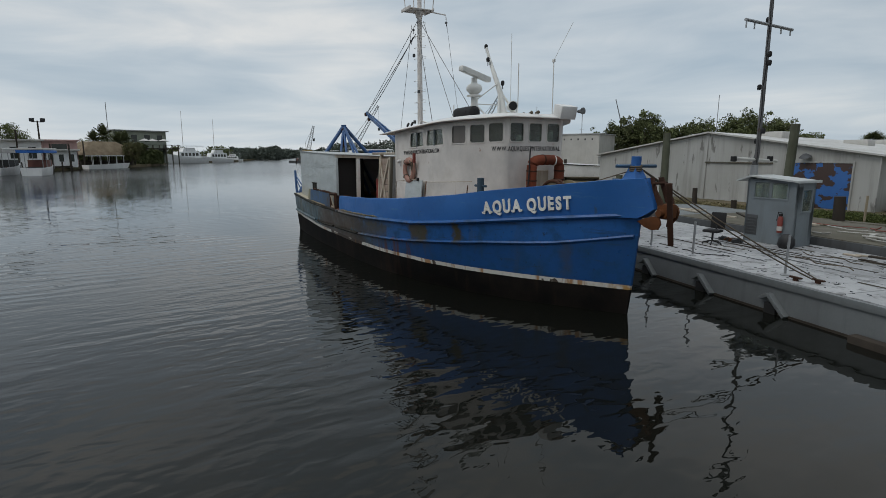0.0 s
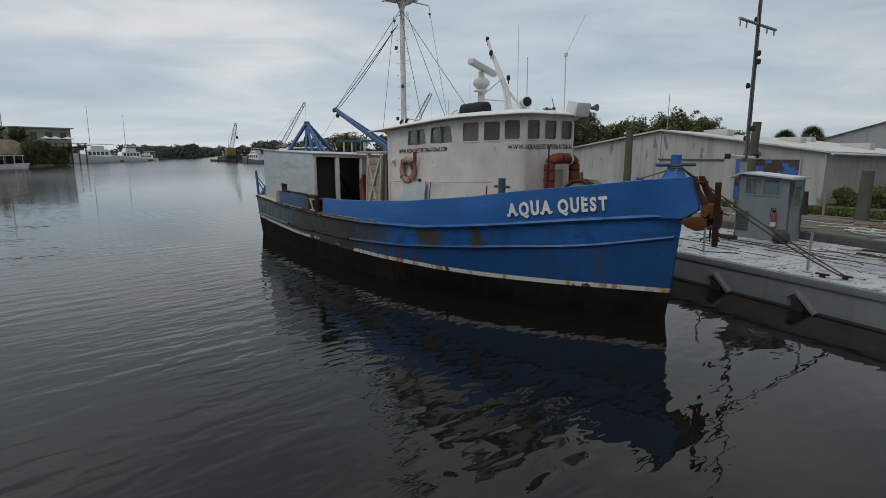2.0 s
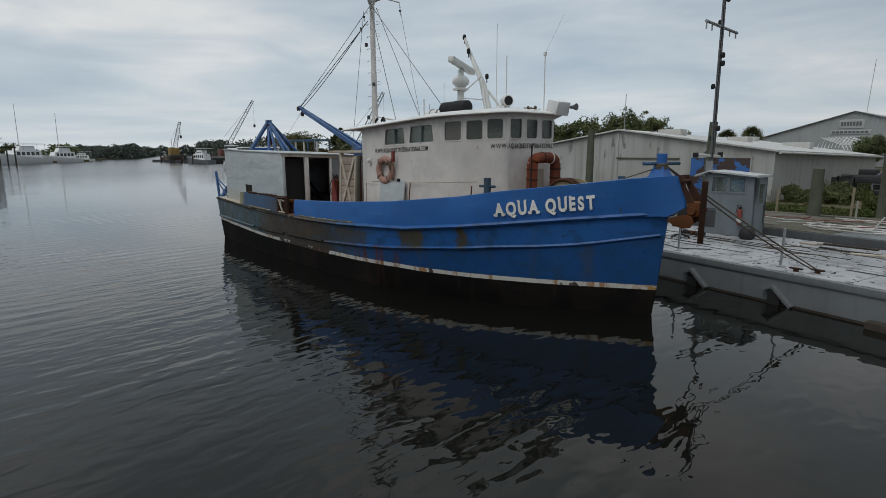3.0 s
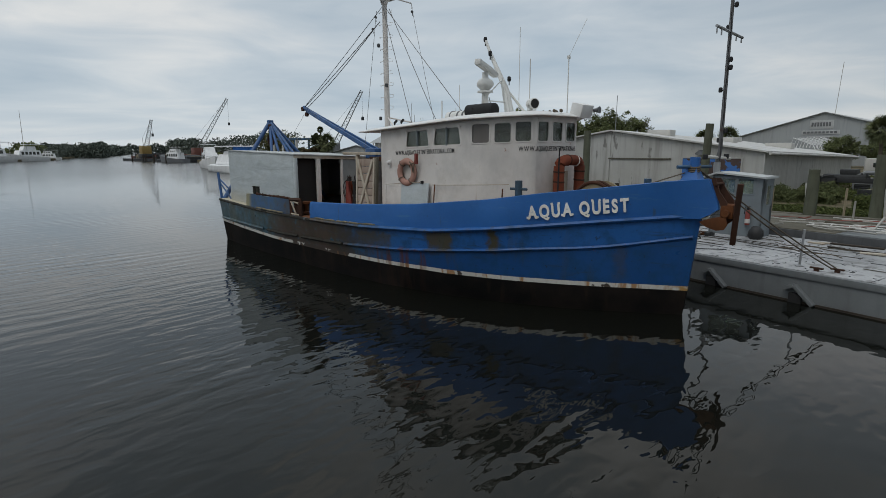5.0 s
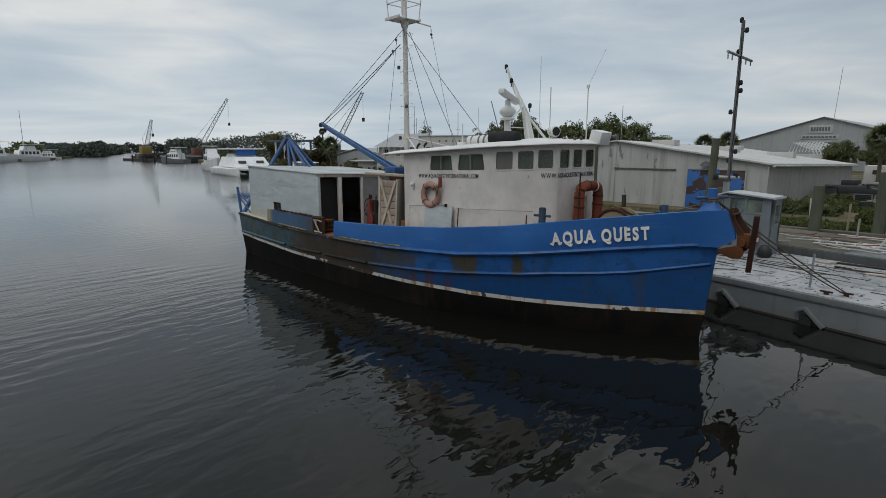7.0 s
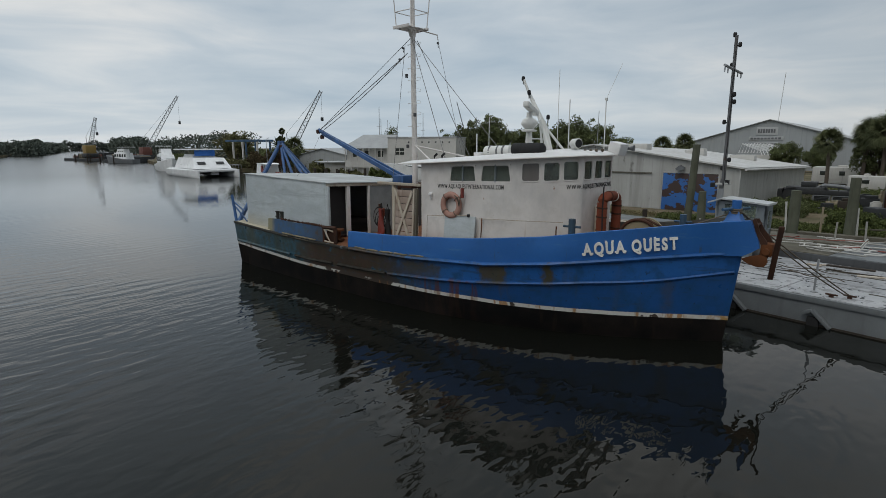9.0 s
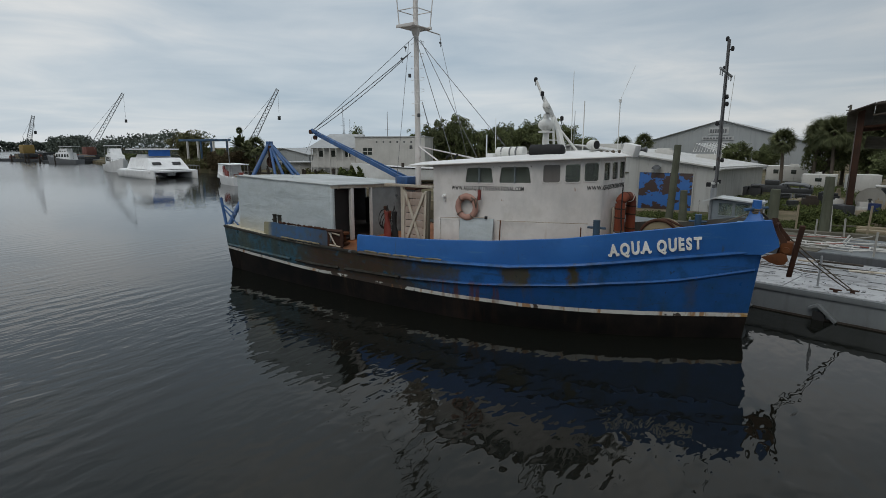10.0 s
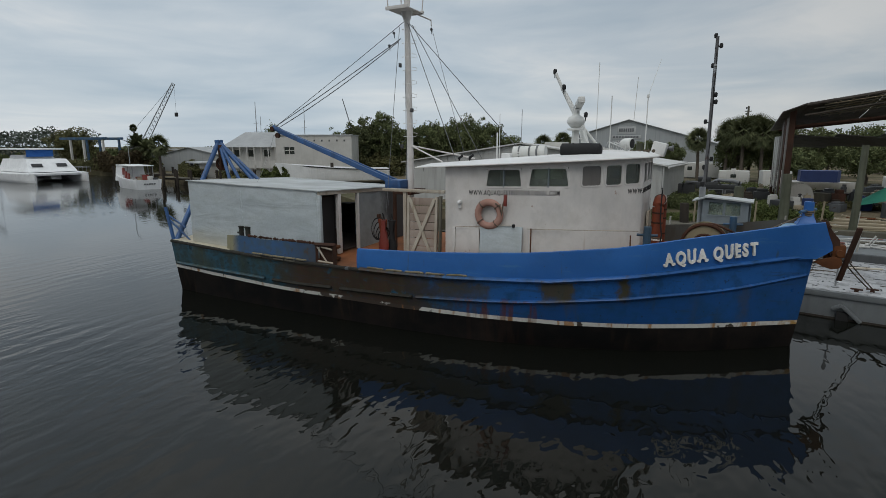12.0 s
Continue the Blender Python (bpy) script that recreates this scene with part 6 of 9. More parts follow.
bm = B()
box(bm, LEN0, LEN1, -0.025, 0.0, -0.02, 0.05, 0.0)
part("wet_line", bm, "wood_dark", barge, "dark wet band at the waterline")
rng = random.Random(11)
xs = [LEN0 + i * (LEN1 - LEN0) / 10 for i in range(11)]
for i in range(10):
    for j in range(3):
        bm = B()
        d = rng.uniform(-0.004, 0.004)
        box(bm, xs[i] + 0.012, xs[i + 1] - 0.012, 0.07 + j * (WID - 0.1) / 3, 0.05 + (j + 1) * (WID - 0.1) / 3, DZ - 0.05, DZ + d, 0.006)
        part("deck_plate", bm, "deck_white", barge)
for x in (-3.38, -1.22, 0.86):
    bm = B()          # a folded steel fender bracket, like a lintel on two slanting legs
    for a, b in (((x - 0.22, 0.30), (x - 0.02, 0.42)), ((x - 0.02, 0.42), (x + 0.42, 0.02))):
        d = Vector((b[0] - a[0], 0, b[1] - a[1]))
        box(bm, 0, d.length, -0.13, 0.02, -0.04, 0.04, 0.012, Matrix.Translation((a[0], -0.03, a[1])) @ d.to_track_quat("X", "Z").to_matrix().to_4x4())
    br = part("fender_bracket", bm, "grey", barge, "bent grey fender bracket")
    # dark block put where the bracket's underside is only in shadow
    bm = B()
    box(bm, x - 0.13, x + 0.16, -0.10, -0.02, -0.12, 0.24, 0.03)
    part("fender", bm, "black", br, "dark block standing in for the shadow under the bracket")
bm = B()
box(bm, 2.75, 4.7, -0.30, -0.05, -0.3, 0.15, 0.05)
part("timber_fender", bm, "wood_dark", barge, "dark floating timber fender")
for x, y, h in ((-3.5, 0.16, 0.9), (-1.95, 0.28, 0.92), (0.62, 0.55, 0.9), (6.5, 0.3, 0.9)):
    bm = B()
    tube(bm, [(x, y, DZ - 0.02), (x + 0.02, y, DZ + h)], 0.028, 10)
    st = part("stanchion", bm, "steel", barge, "short galvanised stanchion")
    bm = B()
    lathe(bm, [(0.0, 0), (0.1, 0), (0.1, 0.025), (0.04, 0.05), (0.0, 0.05)], 12, pose(x, y, DZ - 0.005))
    part("base_plate", bm, "steel", st)
for x, y in ((1.10, 0.30), (1.44, 0.52)):
    bm = B()
    box(bm, x - 0.14, x + 0.14, y - 0.04, y + 0.04, DZ + 0.05, DZ + 0.09, 0.015)
    box(bm, x - 0.05, x + 0.05, y - 0.03, y + 0.03, DZ - 0.01, DZ + 0.06, 0.005)
    part("cleat", bm, "rust_dark", barge, "dark rusted mooring cleat")


# wheelhouse hut of the barge, with its light pole
hut = thing("pilot_hut", pose(-10.51, 16.5, DZ, 0, 0, -3.5), "small grey-blue steel pilot hut with a pale overhanging roof", "deck hut")
W, D, H = 1.58, 0.80, 1.92


def wall_panel(bm, x0, x1, z0, z1, holes, thick, m):
    """A flat wall with rectangular holes that go through it."""
    xs2 = sorted({x0, x1} | {v for h in holes for v in h[:2]})
    zs2 = sorted({z0, z1} | {v for h in holes for v in h[2:]})
    for a, b in zip(xs2, xs2[1:]):
        for c, d in zip(zs2, zs2[1:]):
            if any(h[0] <= a and b <= h[1] and h[2] <= c and d <= h[3] for h in holes):
                continue
            r = bmesh.ops.create_cube(bm, size=1.0)
            t = Matrix.Translation(((a + b) / 2, thick / 2, (c + d) / 2)) @ Matrix.Diagonal((b - a, thick, d - c, 1))
            bmesh.ops.transform(bm, matrix=m @ t, verts=r["verts"])
    bmesh.ops.remove_doubles(bm, verts=bm.verts, dist=1e-4)
    return bm


for nm, m, wd, holes in (("front_wall", pose(0, 0, 0), W, [(0.24, 0.73, 1.37, 1.85), (0.79, 1.28, 1.37, 1.85)]), ("side_wall", pose(W, 0, 0, 0, 0, 90), D, [(0.22, 0.64, 1.02, 1.66)]),
                         ("rear_wall", pose(W, D, 0, 0, 0, 180), W, [(0.2, 1.38, 1.22, 1.74)]), ("side_wall", pose(0, D, 0, 0, 0, -90), D, [(0.16, 0.64, 1.25, 1.74)])):
    wl = part(nm, wall_panel(B(), 0.0, wd, 0.0, H, holes, 0.05, m), "hut", hut, "grey-blue painted steel wall")
    for x0, x1, z0, z1 in holes:
        bm = B()
        for a, b, c, d in ((x0 - 0.03, x1 + 0.03, z0 - 0.03, z0 + 0.015), (x0 - 0.03, x1 + 0.03, z1 - 0.015, z1 + 0.03), (x0 - 0.03, x0 + 0.015, z0 + 0.016, z1 - 0.016), (x1 - 0.015, x1 + 0.03, z0 + 0.016, z1 - 0.016)):
            box(bm, a, b, -0.018, 0.03, c, d, 0.004, m)
        wf = part("window", bm, "hut", wl)
        bm = B()
        box(bm, x0 + 0.016, x1 - 0.016, 0.02, 0.028, z0 + 0.016, z1 - 0.016, 0.0, m)
        part("pane", bm, "clear", wf, "greenish dusty pane")
bm = B()
prof = ((-0.30, H - 0.03), (0.16, H + 0.13), (W + 0.06, H + 0.005), (W + 0.06, H - 0.045), (0.16, H + 0.08), (-0.30, H - 0.08))
ends = [[bm.verts.new((x, y, z)) for x, z in prof] for y in (-0.15, D + 0.12)]
bridge(bm, *ends)
bm.faces.new(ends[0])
bm.faces.new(ends[1])
hr = part("hut_roof", bm, "hut_roof", hut, "pale overhanging hut roof")
bm = B()
box(bm, W + 0.062, W + 0.085, -0.15, D + 0.12, H - 0.06, H + 0.02, 0.008)
part("roof_lip", bm, "hut_roof", hr)
bm = B()
lathe(bm, [(0.0, 0), (0.07, 0), (0.075, 0.42), (0.05, 0.47), (0.02, 0.5), (0.0, 0.5)], 12, pose(0.98, -0.1, 0.30))
ext = tagged(new("fire_extinguisher", mesh_of("fire_extinguisher", bm, "red")), "red fire extinguisher hung on the pilot hut wall", "fire extinguisher")
ext.matrix_basis = hut.matrix_basis @ pose(0.24, -0.02, 0.10)
bm = B()
lathe(bm, [(0.0, 0), (0.0765, 0), (0.0765, 0.13), (0.0, 0.13)], 12, pose(0.98, -0.1, 0.36))
part("label_patch", bm, "off_white", ext, "pale label with unreadable print")
bm = B()
box(bm, 0.94, 1.02, -0.15, -0.05, 0.78, 0.86, 0.02)
part("valve", bm, "black", ext)
bm = B()
tube(bm, [(1.54, -0.12, 0.90), (1.60, -0.15, 0.99), (1.46, -0.14, 1.0), (1.42, -0.12, 0.74)], 0.014, 6)
hs = tagged(new("extinguisher_hose", mesh_of("extinguisher_hose", bm, "black")), "black hose on the fire extinguisher", "hose")
hs.matrix_basis = hut.matrix_basis @ pose(-0.31, 0, 0)
bm = B()
box(bm, 0.05, 0.42, -0.012, 0.0, 0.22, 0.84, 0.004)
part("vent_panel", bm, "grey_dark", hut, "dark louvred vent panel")
for i in range(6):
    bm = B()
    box(bm, 0.08, 0.39, -0.03, -0.012, 0.28 + i * 0.09, 0.31 + i * 0.09, 0.003)
    part("louvre", bm, "grey_dark", hut)
bag = solo("black_sack", lathe(B(), [(0.0, 0), (0.22, 0.0), (0.27, 0.12), (0.24, 0.30), (0.14, 0.42), (0.07, 0.45), (0.0, 0.46)], 12), "ink", "black plastic sack beside the hut", "sack")
for v in bag.data.vertices:
    v.co += Vector((noise.noise(v.co * 7), noise.noise(v.co * 7 + Vector((5, 0, 0))), 0)) * 0.05
bag.matrix_basis = hut.matrix_basis @ pose(W - 0.02, -0.28, 0) @ Matrix.Diagonal((0.85, 0.75, 0.9, 1.0))

# small rusty and dark scrap left at the foot of the hut
for k, (x, y, mt, lab) in enumerate(((-10.78, 15.95, "dark_machine", "dark heap of oily scrap beside the hut"), (-10.50, 15.80, "rust", "rusty lump of scrap iron beside the hut"), (-10.22, 15.78, "dark_machine", "small dark bucket of scrap beside the hut"))):
    rs = random.Random(300 + k)
    bm = B()
    for i in range(7):
        h = rs.uniform(0.05, 0.13)
        box(bm, -0.07, 0.07, -0.05, 0.05, 0, h, 0.012, pose(rs.uniform(-0.12, 0.12), rs.uniform(-0.09, 0.09), 0.0, 0, 0, rs.uniform(0, 180)))
    tube(bm, [(-0.16, 0.02, 0.03), (-0.03, -0.06, 0.12), (0.15, 0.05, 0.04)], 0.02, 6)
    solo("scrap_heap", bm, mt, lab, "scrap", pose(x, y, DZ + 0.012, 0, 0, 30 * k), "scrap at the hut's foot")
pole = thing("light_pole", pose(-10.52, 16.75, DZ, 0, 0, -11.5), "tall slender dark lamp mast with a cross bar", "light pole")
bm = B()
tube(bm, [(0, 0, 0), (0.0, 0.02, 2.5), (0.06, 0.0, 2.72), (0.06, 0.0, 7.6)], 0.095, 10, 0.055)
part("post", bm, "pole_grey", pole, "scuffed grey steel post")
bm = B()
tube(bm, [(0, 0, 0), (0, 0, 2.35)], 0.11, 10)
part("socket", bm, "steel", pole)
bm = B()
tube(bm, [(0.06 + 1.2 * 0.216, -1.2 * 0.976, 6.5), (0.06 - 1.2 * 0.216, 1.2 * 0.976, 6.46)], 0.045, 8)
part("cross_bar", bm, "steel", pole, "pale cross bar")
for z, dx in ((6.55, -0.08), (5.55, 0.1), (4.62, -0.16), (5.3, 0.12), (3.0, -0.08), (3.3, 0.14), (7.55, -0.06), (7.2, 0.14)):
    bm = B()
    lathe(bm, [(0.0, 0), (0.045, 0.0), (0.062, 0.04), (0.062, 0.12), (0.04, 0.16), (0.0, 0.16)], 10, pose(0.06 + dx, 0, z))
    tube(bm, [(0.06, 0, z + 0.05), (0.06 + dx, 0, z + 0.05)], 0.025, 6)
    part("lamp", bm, "black", pole, "dark lamp head")
for k in range(4):
    bm = B()
    q = (-1.15, -0.75, 0.6, 1.1)[k]
    tube(bm, [(0.06 - q * 0.216, q * 0.976, 6.45), (0.06 - q * 0.216, q * 0.976, 6.28)], 0.022, 6)
    part("insulator", bm, "steel", pole)
bm = B()
tube(bm, [(0.1 + 0.02 * math.sin(i * 1.3), -0.05, 2.4 + i * 0.26) for i in range(19)], 0.012, 5)
part("wiring", bm, "black", pole)
bm = B()
tube(bm, [(0.21, -1.0, 2.56), (-0.22, 1.1, 2.46)], 0.045, 8)
part("lower_bar", bm, "off_white", pole, "pale tube lamp bar")
for x, y in ((0.22, -1.05), (-0.15, 0.75)):
    bm = B()
    box(bm, x - 0.06, x + 0.06, y - 0.07, y + 0.07, 2.46, 2.62, 0.02)
    part("junction_box", bm, "black", pole)

# office chair left on the deck
chair = thing("office_chair", pose(-10.45, 14.9, DZ, 0, 0, 10) @ Matrix.Scale(0.87, 4), "black swivel office chair abandoned on the barge deck", "chair")
bm = B()
box(bm, -0.26, 0.26, -0.25, 0.25, 0.42, 0.52, 0.05)
part("seat", bm, "black", chair)
bm = B()
box(bm, -0.25, 0.25, 0.22, 0.30, 0.55, 1.12, 0.05, Matrix.Rotation(radians(-6), 4, "X"))
part("backrest", bm, "black", chair)
bm = B()
tube(bm, [(0, 0, 0.1), (0, 0, 0.43)], 0.035, 8)
tube(bm, [(0, 0.2, 0.45), (0, 0.3, 0.7)], 0.025, 8)
part("column", bm, "black", chair)
for k in range(5):
    bm = B()
    a = radians(72 * k)
    tube(bm, [(0, 0, 0.13), (0.30 * math.cos(a), 0.30 * math.sin(a), 0.07)], 0.025, 6)
    leg = part("leg", bm, "black", chair)
    bm = B()
    lathe(bm, [(0.0, -0.02), (0.032, -0.02), (0.032, 0.02), (0.0, 0.02)], 10, pose(0.30 * math.cos(a), 0.30 * math.sin(a), 0.033, 90, 0, 72 * k))
    part("caster", bm, "black", leg)

# mooring lines from the stem to the barge cleats
for k, (a, b, d) in enumerate((((-8.1, 9.05, 3.15), (-6.08, 12.27, 0.83), 0.05), ((-8.1, 9.1, 3.12), (-6.16, 12.22, 0.83), 0.12), ((-8.25, 8.9, 3.1), (-9.15, 8.2, 2.72), 0.0))):
    bm = B()
    tube(bm, sag(a, b, d, 14), 0.016 if k < 2 else 0.014, 6)
    solo("mooring_rope", bm, "rope", "grey-brown mooring rope from the bow to the barge" if k < 2 else "grey rope turned round the bow bitt", "rope", None, "mooring ropes")
# loose line across the deck
rng = random.Random(3)
for k in range(7):
    x, y = rng.uniform(-3.5, 7), rng.uniform(0.5, 4.6)
    a = rng.uniform(-0.5, 0.5)
    count, thick = rng.randint(5, 12), rng.uniform(0.008, 0.018)
    if k > 3:
        continue
    pts = [(x + 0.16 * i, y + 0.16 * math.sin(i * 0.9 + k) + a * 0.15 * i, DZ + 0.012) for i in range(count)]
    bm = B()
    tube(bm, pts, thick, 5)
    ob = solo("loose_rope", bm, "black" if k % 2 else "rope", "dark loose line lying on the barge deck", "rope", BARGE, "loose lines on the barge")
# flakes and small litter, too many to count
bm = B()
rng_litter = random.Random(31)
for k in range(420):
    x, y = rng_litter.uniform(-4.5, 9), rng_litter.uniform(0.15, 4.9)
    s = rng_litter.uniform(0.012, 0.06) * rng_litter.uniform(0.4, 1.3)
    box(bm, -s, s, -s * rng_litter.uniform(0.2, 0.5), s * 0.3, 0, 0.012, 0, Matrix.Translation((x, y, DZ - 0.002)) @ Matrix.Rotation(rng_litter.uniform(0, 6.28), 4, "Z"))
litter = solo("deck_litter", bm, "grey_dark", "dark flakes and litter scattered over the barge deck", "litter", BARGE, "", "stuff")


def timber(name, L, w, h, mat_, m, label, group="", cat="timber"):
    bm = B()
    box(bm, -L / 2, L / 2, -w / 2, w / 2, 0, h, 0.01)
    return solo(name, bm, mat_, label, cat, m, group)


for k in range(9):
    x, y = rng.uniform(-1.0, 6.5), rng.uniform(3.4, 4.9)
    timber("deck_board", rng.uniform(0.7, 2.4) * 0.55, rng.uniform(0.07, 0.16), rng.uniform(0.03, 0.06), rng.choice(("wood", "wood_white", "wood_dark")), BARGE @ pose(x, y, DZ + 0.004, 0, 0, rng.uniform(-25, 25)), "loose weathered board on the barge deck", "loose boards on the barge")

# a second, lower grey float beyond, with pipe frames and junk
FLOAT = BARGE @ pose(1.4, 5.25, 0.25)
flt = thing("grey_float", FLOAT, "low grey steel float strewn with pipes and boards", "barge")
bm = B()
box(bm, -14.0, 18.0, 0.0, 4.4, -0.85, 0.72, 0.03)
part("body", bm, "grey_dark", flt)
for i in range(8):
    bm = B()
    box(bm, -14.0 + i * 4.0 + 0.015, -10.0 + i * 4.0 - 0.015, 0.05, 4.35, 0.70, 0.745, 0.008)
    part("deck_plate", bm, "wood" if i % 3 else "grey", flt)
for k in range(16):
    x, y = rng.uniform(-12, 14), rng.uniform(0.4, 3.8)
    timber("scrap_board", rng.uniform(1.0, 3.2), rng.uniform(0.08, 0.2), rng.uniform(0.03, 0.09), rng.choice(("wood", "wood_white", "concrete", "wood_dark")), FLOAT @ pose(x, y, 0.75, 0, rng.uniform(-2, 2), rng.uniform(-40, 40)), "loose weathered scrap board on the grey float", "scrap boards on the float")
for k in range(10):
    x = -6.5 + k * 1.6 + rng.uniform(-0.4, 0.4)
    bm = B()
    h = rng.uniform(0.7, 1.15)
    tube(bm, [(0, 0, 0), (rng.uniform(-0.05, 0.05), 0, h)], 0.035, 8)
    solo("pipe_stub", bm, "concrete", "short pale upright pipe on the float edge", "pipe", FLOAT @ pose(x, rng.choice((0.35, 3.9)), 0.74), "upright pipes on the float")
for k in range(9):
    x = -2.5 + k * 1.45
    ob = thing("welded_ladder", FLOAT @ pose(x, 1.6, 0.745, 0, 0, rng.uniform(-30, 30)), "pale welded pipe frame lying on the float", "ladder", "pipe frames on the float")
    for y in (-0.3, 0.3):
        bm = B()
        tube(bm, [(-0.9, y, 0.05), (0.9, y, 0.05), (1.1, y, 0.4)], 0.03, 6)
        part("rail", bm, "off_white", ob)
    for i in range(4):
        bm = B()
        tube(bm, [(-0.75 + i * 0.5, -0.3, 0.05), (-0.75 + i * 0.5, 0.3, 0.05)], 0.025, 6)
        part("rung", bm, "off_white", ob)

# pilings along the yard's edge
for k, (x, y, top, r, lean) in enumerate(((-20.3, 24.4, 4.55, 0.20, 1.0), (-14.05, 24.6, 4.72, 0.19, 3.0), (-13.3, 24.4, 2.4, 0.2, 0), (-9.2, 23.3, 2.72, 0.22, 1.5), (-4.4, 24.9, 4.6, 0.155, 1.2), (-7.2, 24.4, 3.3, 0.21, 0.3),
                                           (-18.3, 24.4, 1.75, 0.13, 0), (-16.1, 24.3, 1.3, 0.13, 0), (-11.4, 23.9, 1.8, 0.22, -1.0), (2.6, 24.4, 3.4, 0.24, -1.0), (-24.0, 25.0, 2.2, 0.2, 0.5))):
    bm = B()
    tube(bm, [(0, 0, -1.2), (0.02, 0, top * 0.5), (0.0, 0, top)], r * 1.08, 12, r * 0.92)
    for v in bm.verts:
        v.co += Vector((noise.noise(v.co * 2.3), noise.noise(v.co * 2.3 + Vector((7, 0, 0))), 0)) * 0.03
    solo("piling", bm, "wood_green" if top > 2.0 else "wood_dark", "round grey timber piling beside the yard" if top > 2.5 else "short cut grey timber piling beside the yard", "piling", pose(x, y, 0, 0, lean, 0), "pilings along the yard")

# long flush seams and boards that break up the white deck
for k in range(26):
    x, y = rng.uniform(-4.0, 7.5), rng.uniform(0.35, 4.8)
    timber("deck_batten", rng.uniform(0.5, 3.4), rng.uniform(0.018, 0.05), rng.uniform(0.008, 0.02), rng.choice(("wood_dark", "grey_dark", "wood")), BARGE @ pose(x, y, DZ + 0.003, 0, 0, rng.uniform(-5, 5)), "thin dark batten lying flat on the white deck", "battens on the barge")
# rust-red and pale pipes heaped beside the hut on the float
for k in range(44):
    L = rng.uniform(0.5, 2.6)
    bm = B()
    tube(bm, [(-L / 2, 0, 0.04), (0, rng.uniform(-0.06, 0.06), 0.05), (L / 2, 0, 0.04 + rng.uniform(0, 0.12))], rng.uniform(0.012, 0.03), 7)
    mt = rng.choice(("junk_red", "concrete", "off_white", "rust_dark", "off_white", "concrete"))
    solo("scrap_pipe", bm, mt, {"junk_red": "dull red scrap pipe lying on the float", "concrete": "pale grey scrap pipe lying on the float", "rust": "rusty scrap pipe lying on the float", "rust_dark": "dark rusted scrap pipe lying on the float", "off_white": "white scrap pipe lying on the float"}[mt], "pipe",
         FLOAT @ pose(rng.uniform(-5.5, 7.5), rng.uniform(0.3, 4.0), 0.75, 0, 0, rng.uniform(-35, 35)), "scrap pipes on the float")

# ---------------------------------------------------------------- water, banks and yard
bm = B()
for x0, x1, y0, y1 in ((-1500, 400, -500, 700),):
    bm.faces.new([bm.verts.new(p) for p in ((x0, y0, 0), (x1, y0, 0), (x1, y1, 0), (x0, y1, 0))])
solo("water", bm, "water", "dark calm tannin river water with fine ripples", "water", None, "", "structure")

YARD_Z = 0.68
RIGHT = [(60, 24.2), (12, 24.4), (-10, 24.0), (-22, 24.6), (-33, 26.5), (-38, 30.5), (-46, 32.5), (-56, 35.0), (-64, 37.5), (-72, 41.0), (-84, 45.5), (-98, 47.0), (-118, 45), (-150, 52), (-200, 66), (-245, 74), (-330, 92), (-420, 130), (-600, 210), (-1500, 420)]
LEFT = [(-1500, 250), (-620, 130), (-420, 78), (-300, 48), (-246, 33), (-230, 18), (-226, 8), (-196, 5.5), (-170, 0), (-163, -6), (-154, -12.5), (-136, -14.5), (-126, -20), (-122, -32), (-100, -50), (-40, -66), (60, -70)]


def bank(outline, close):
    bm = bmesh.new()
    rows = [[bm.verts.new((x, y, YARD_Z)), bm.verts.new((x, y, -1.5))] for x, y in outline]
    far = [bm.verts.new((x, y, YARD_Z)) for x, y in close]
    for a, b in zip(rows, rows[1:]):
        bm.faces.new((a[0], b[0], b[1], a[1]))
    bm.faces.new([r[0] for r in rows] + far)
    bmesh.ops.triangulate(bm, faces=[f for f in bm.faces if len(f.verts) > 4])
    return bm


bm = bank(RIGHT, [(-1500, 700), (60, 700)])
b2 = bank(LEFT, [(60, -500), (-1500, -500)])
tmp_me = bpy.data.meshes.new("bank")
b2.to_mesh(tmp_me)
b2.free()
bm.from_mesh(tmp_me)
bpy.data.meshes.remove(tmp_me)
solo("ground", bm, "ground", "sandy yard soil with patches of grass and dry litter", "ground", None, "", "structure")


# ---------------------------------------------------------------- foliage
def quads(name, pts, size, seed, aspect=0.6):
    """Many small leaf blades at the given points, each turned its own way."""
    rg = np.random.default_rng(seed)
    pts = np.asarray(pts, float)
    n = len(pts)
    u = rg.normal(size=(n, 3))
    u /= np.linalg.norm(u, axis=1)[:, None]
    w = rg.normal(size=(n, 3))
    v = np.cross(u, w)
    v /= np.linalg.norm(v, axis=1)[:, None]
    s = size * rg.uniform(0.6, 1.4, (n, 1))
    a, b = u * s, v * s * aspect
    vs = np.stack([pts - a, pts + b * 0.9, pts + a, pts - b], 1).reshape(-1, 3)
    me = bpy.data.meshes.new(name)
    me.from_pydata(vs.tolist(), [], (np.arange(4 * n).reshape(-1, 4)).tolist())
    return me


def cloud_points(seed, n, centre, radii, freq, cut):
    """Points in an ellipsoid, kept where a noise field is dense, so that the crown has lobes and gaps."""
    rg = np.random.default_rng(seed)
    out = []
    c = Vector(centre)
    while len(out) < n:
        d = rg.normal(size=3)
        d /= np.linalg.norm(d)
        r = rg.uniform(0.25, 1.0) ** 0.45
        lobe = 0.80 + 0.42 * noise.noise(Vector(d * 2.1) + Vector((seed, 0, 0)))
        p = Vector((d[0] * radii[0], d[1] * radii[1], d[2] * radii[2])) * r * lobe
        if noise.noise(p * freq + Vector((0, seed, 0))) > cut:
            out.append(tuple(c + p))
    return out


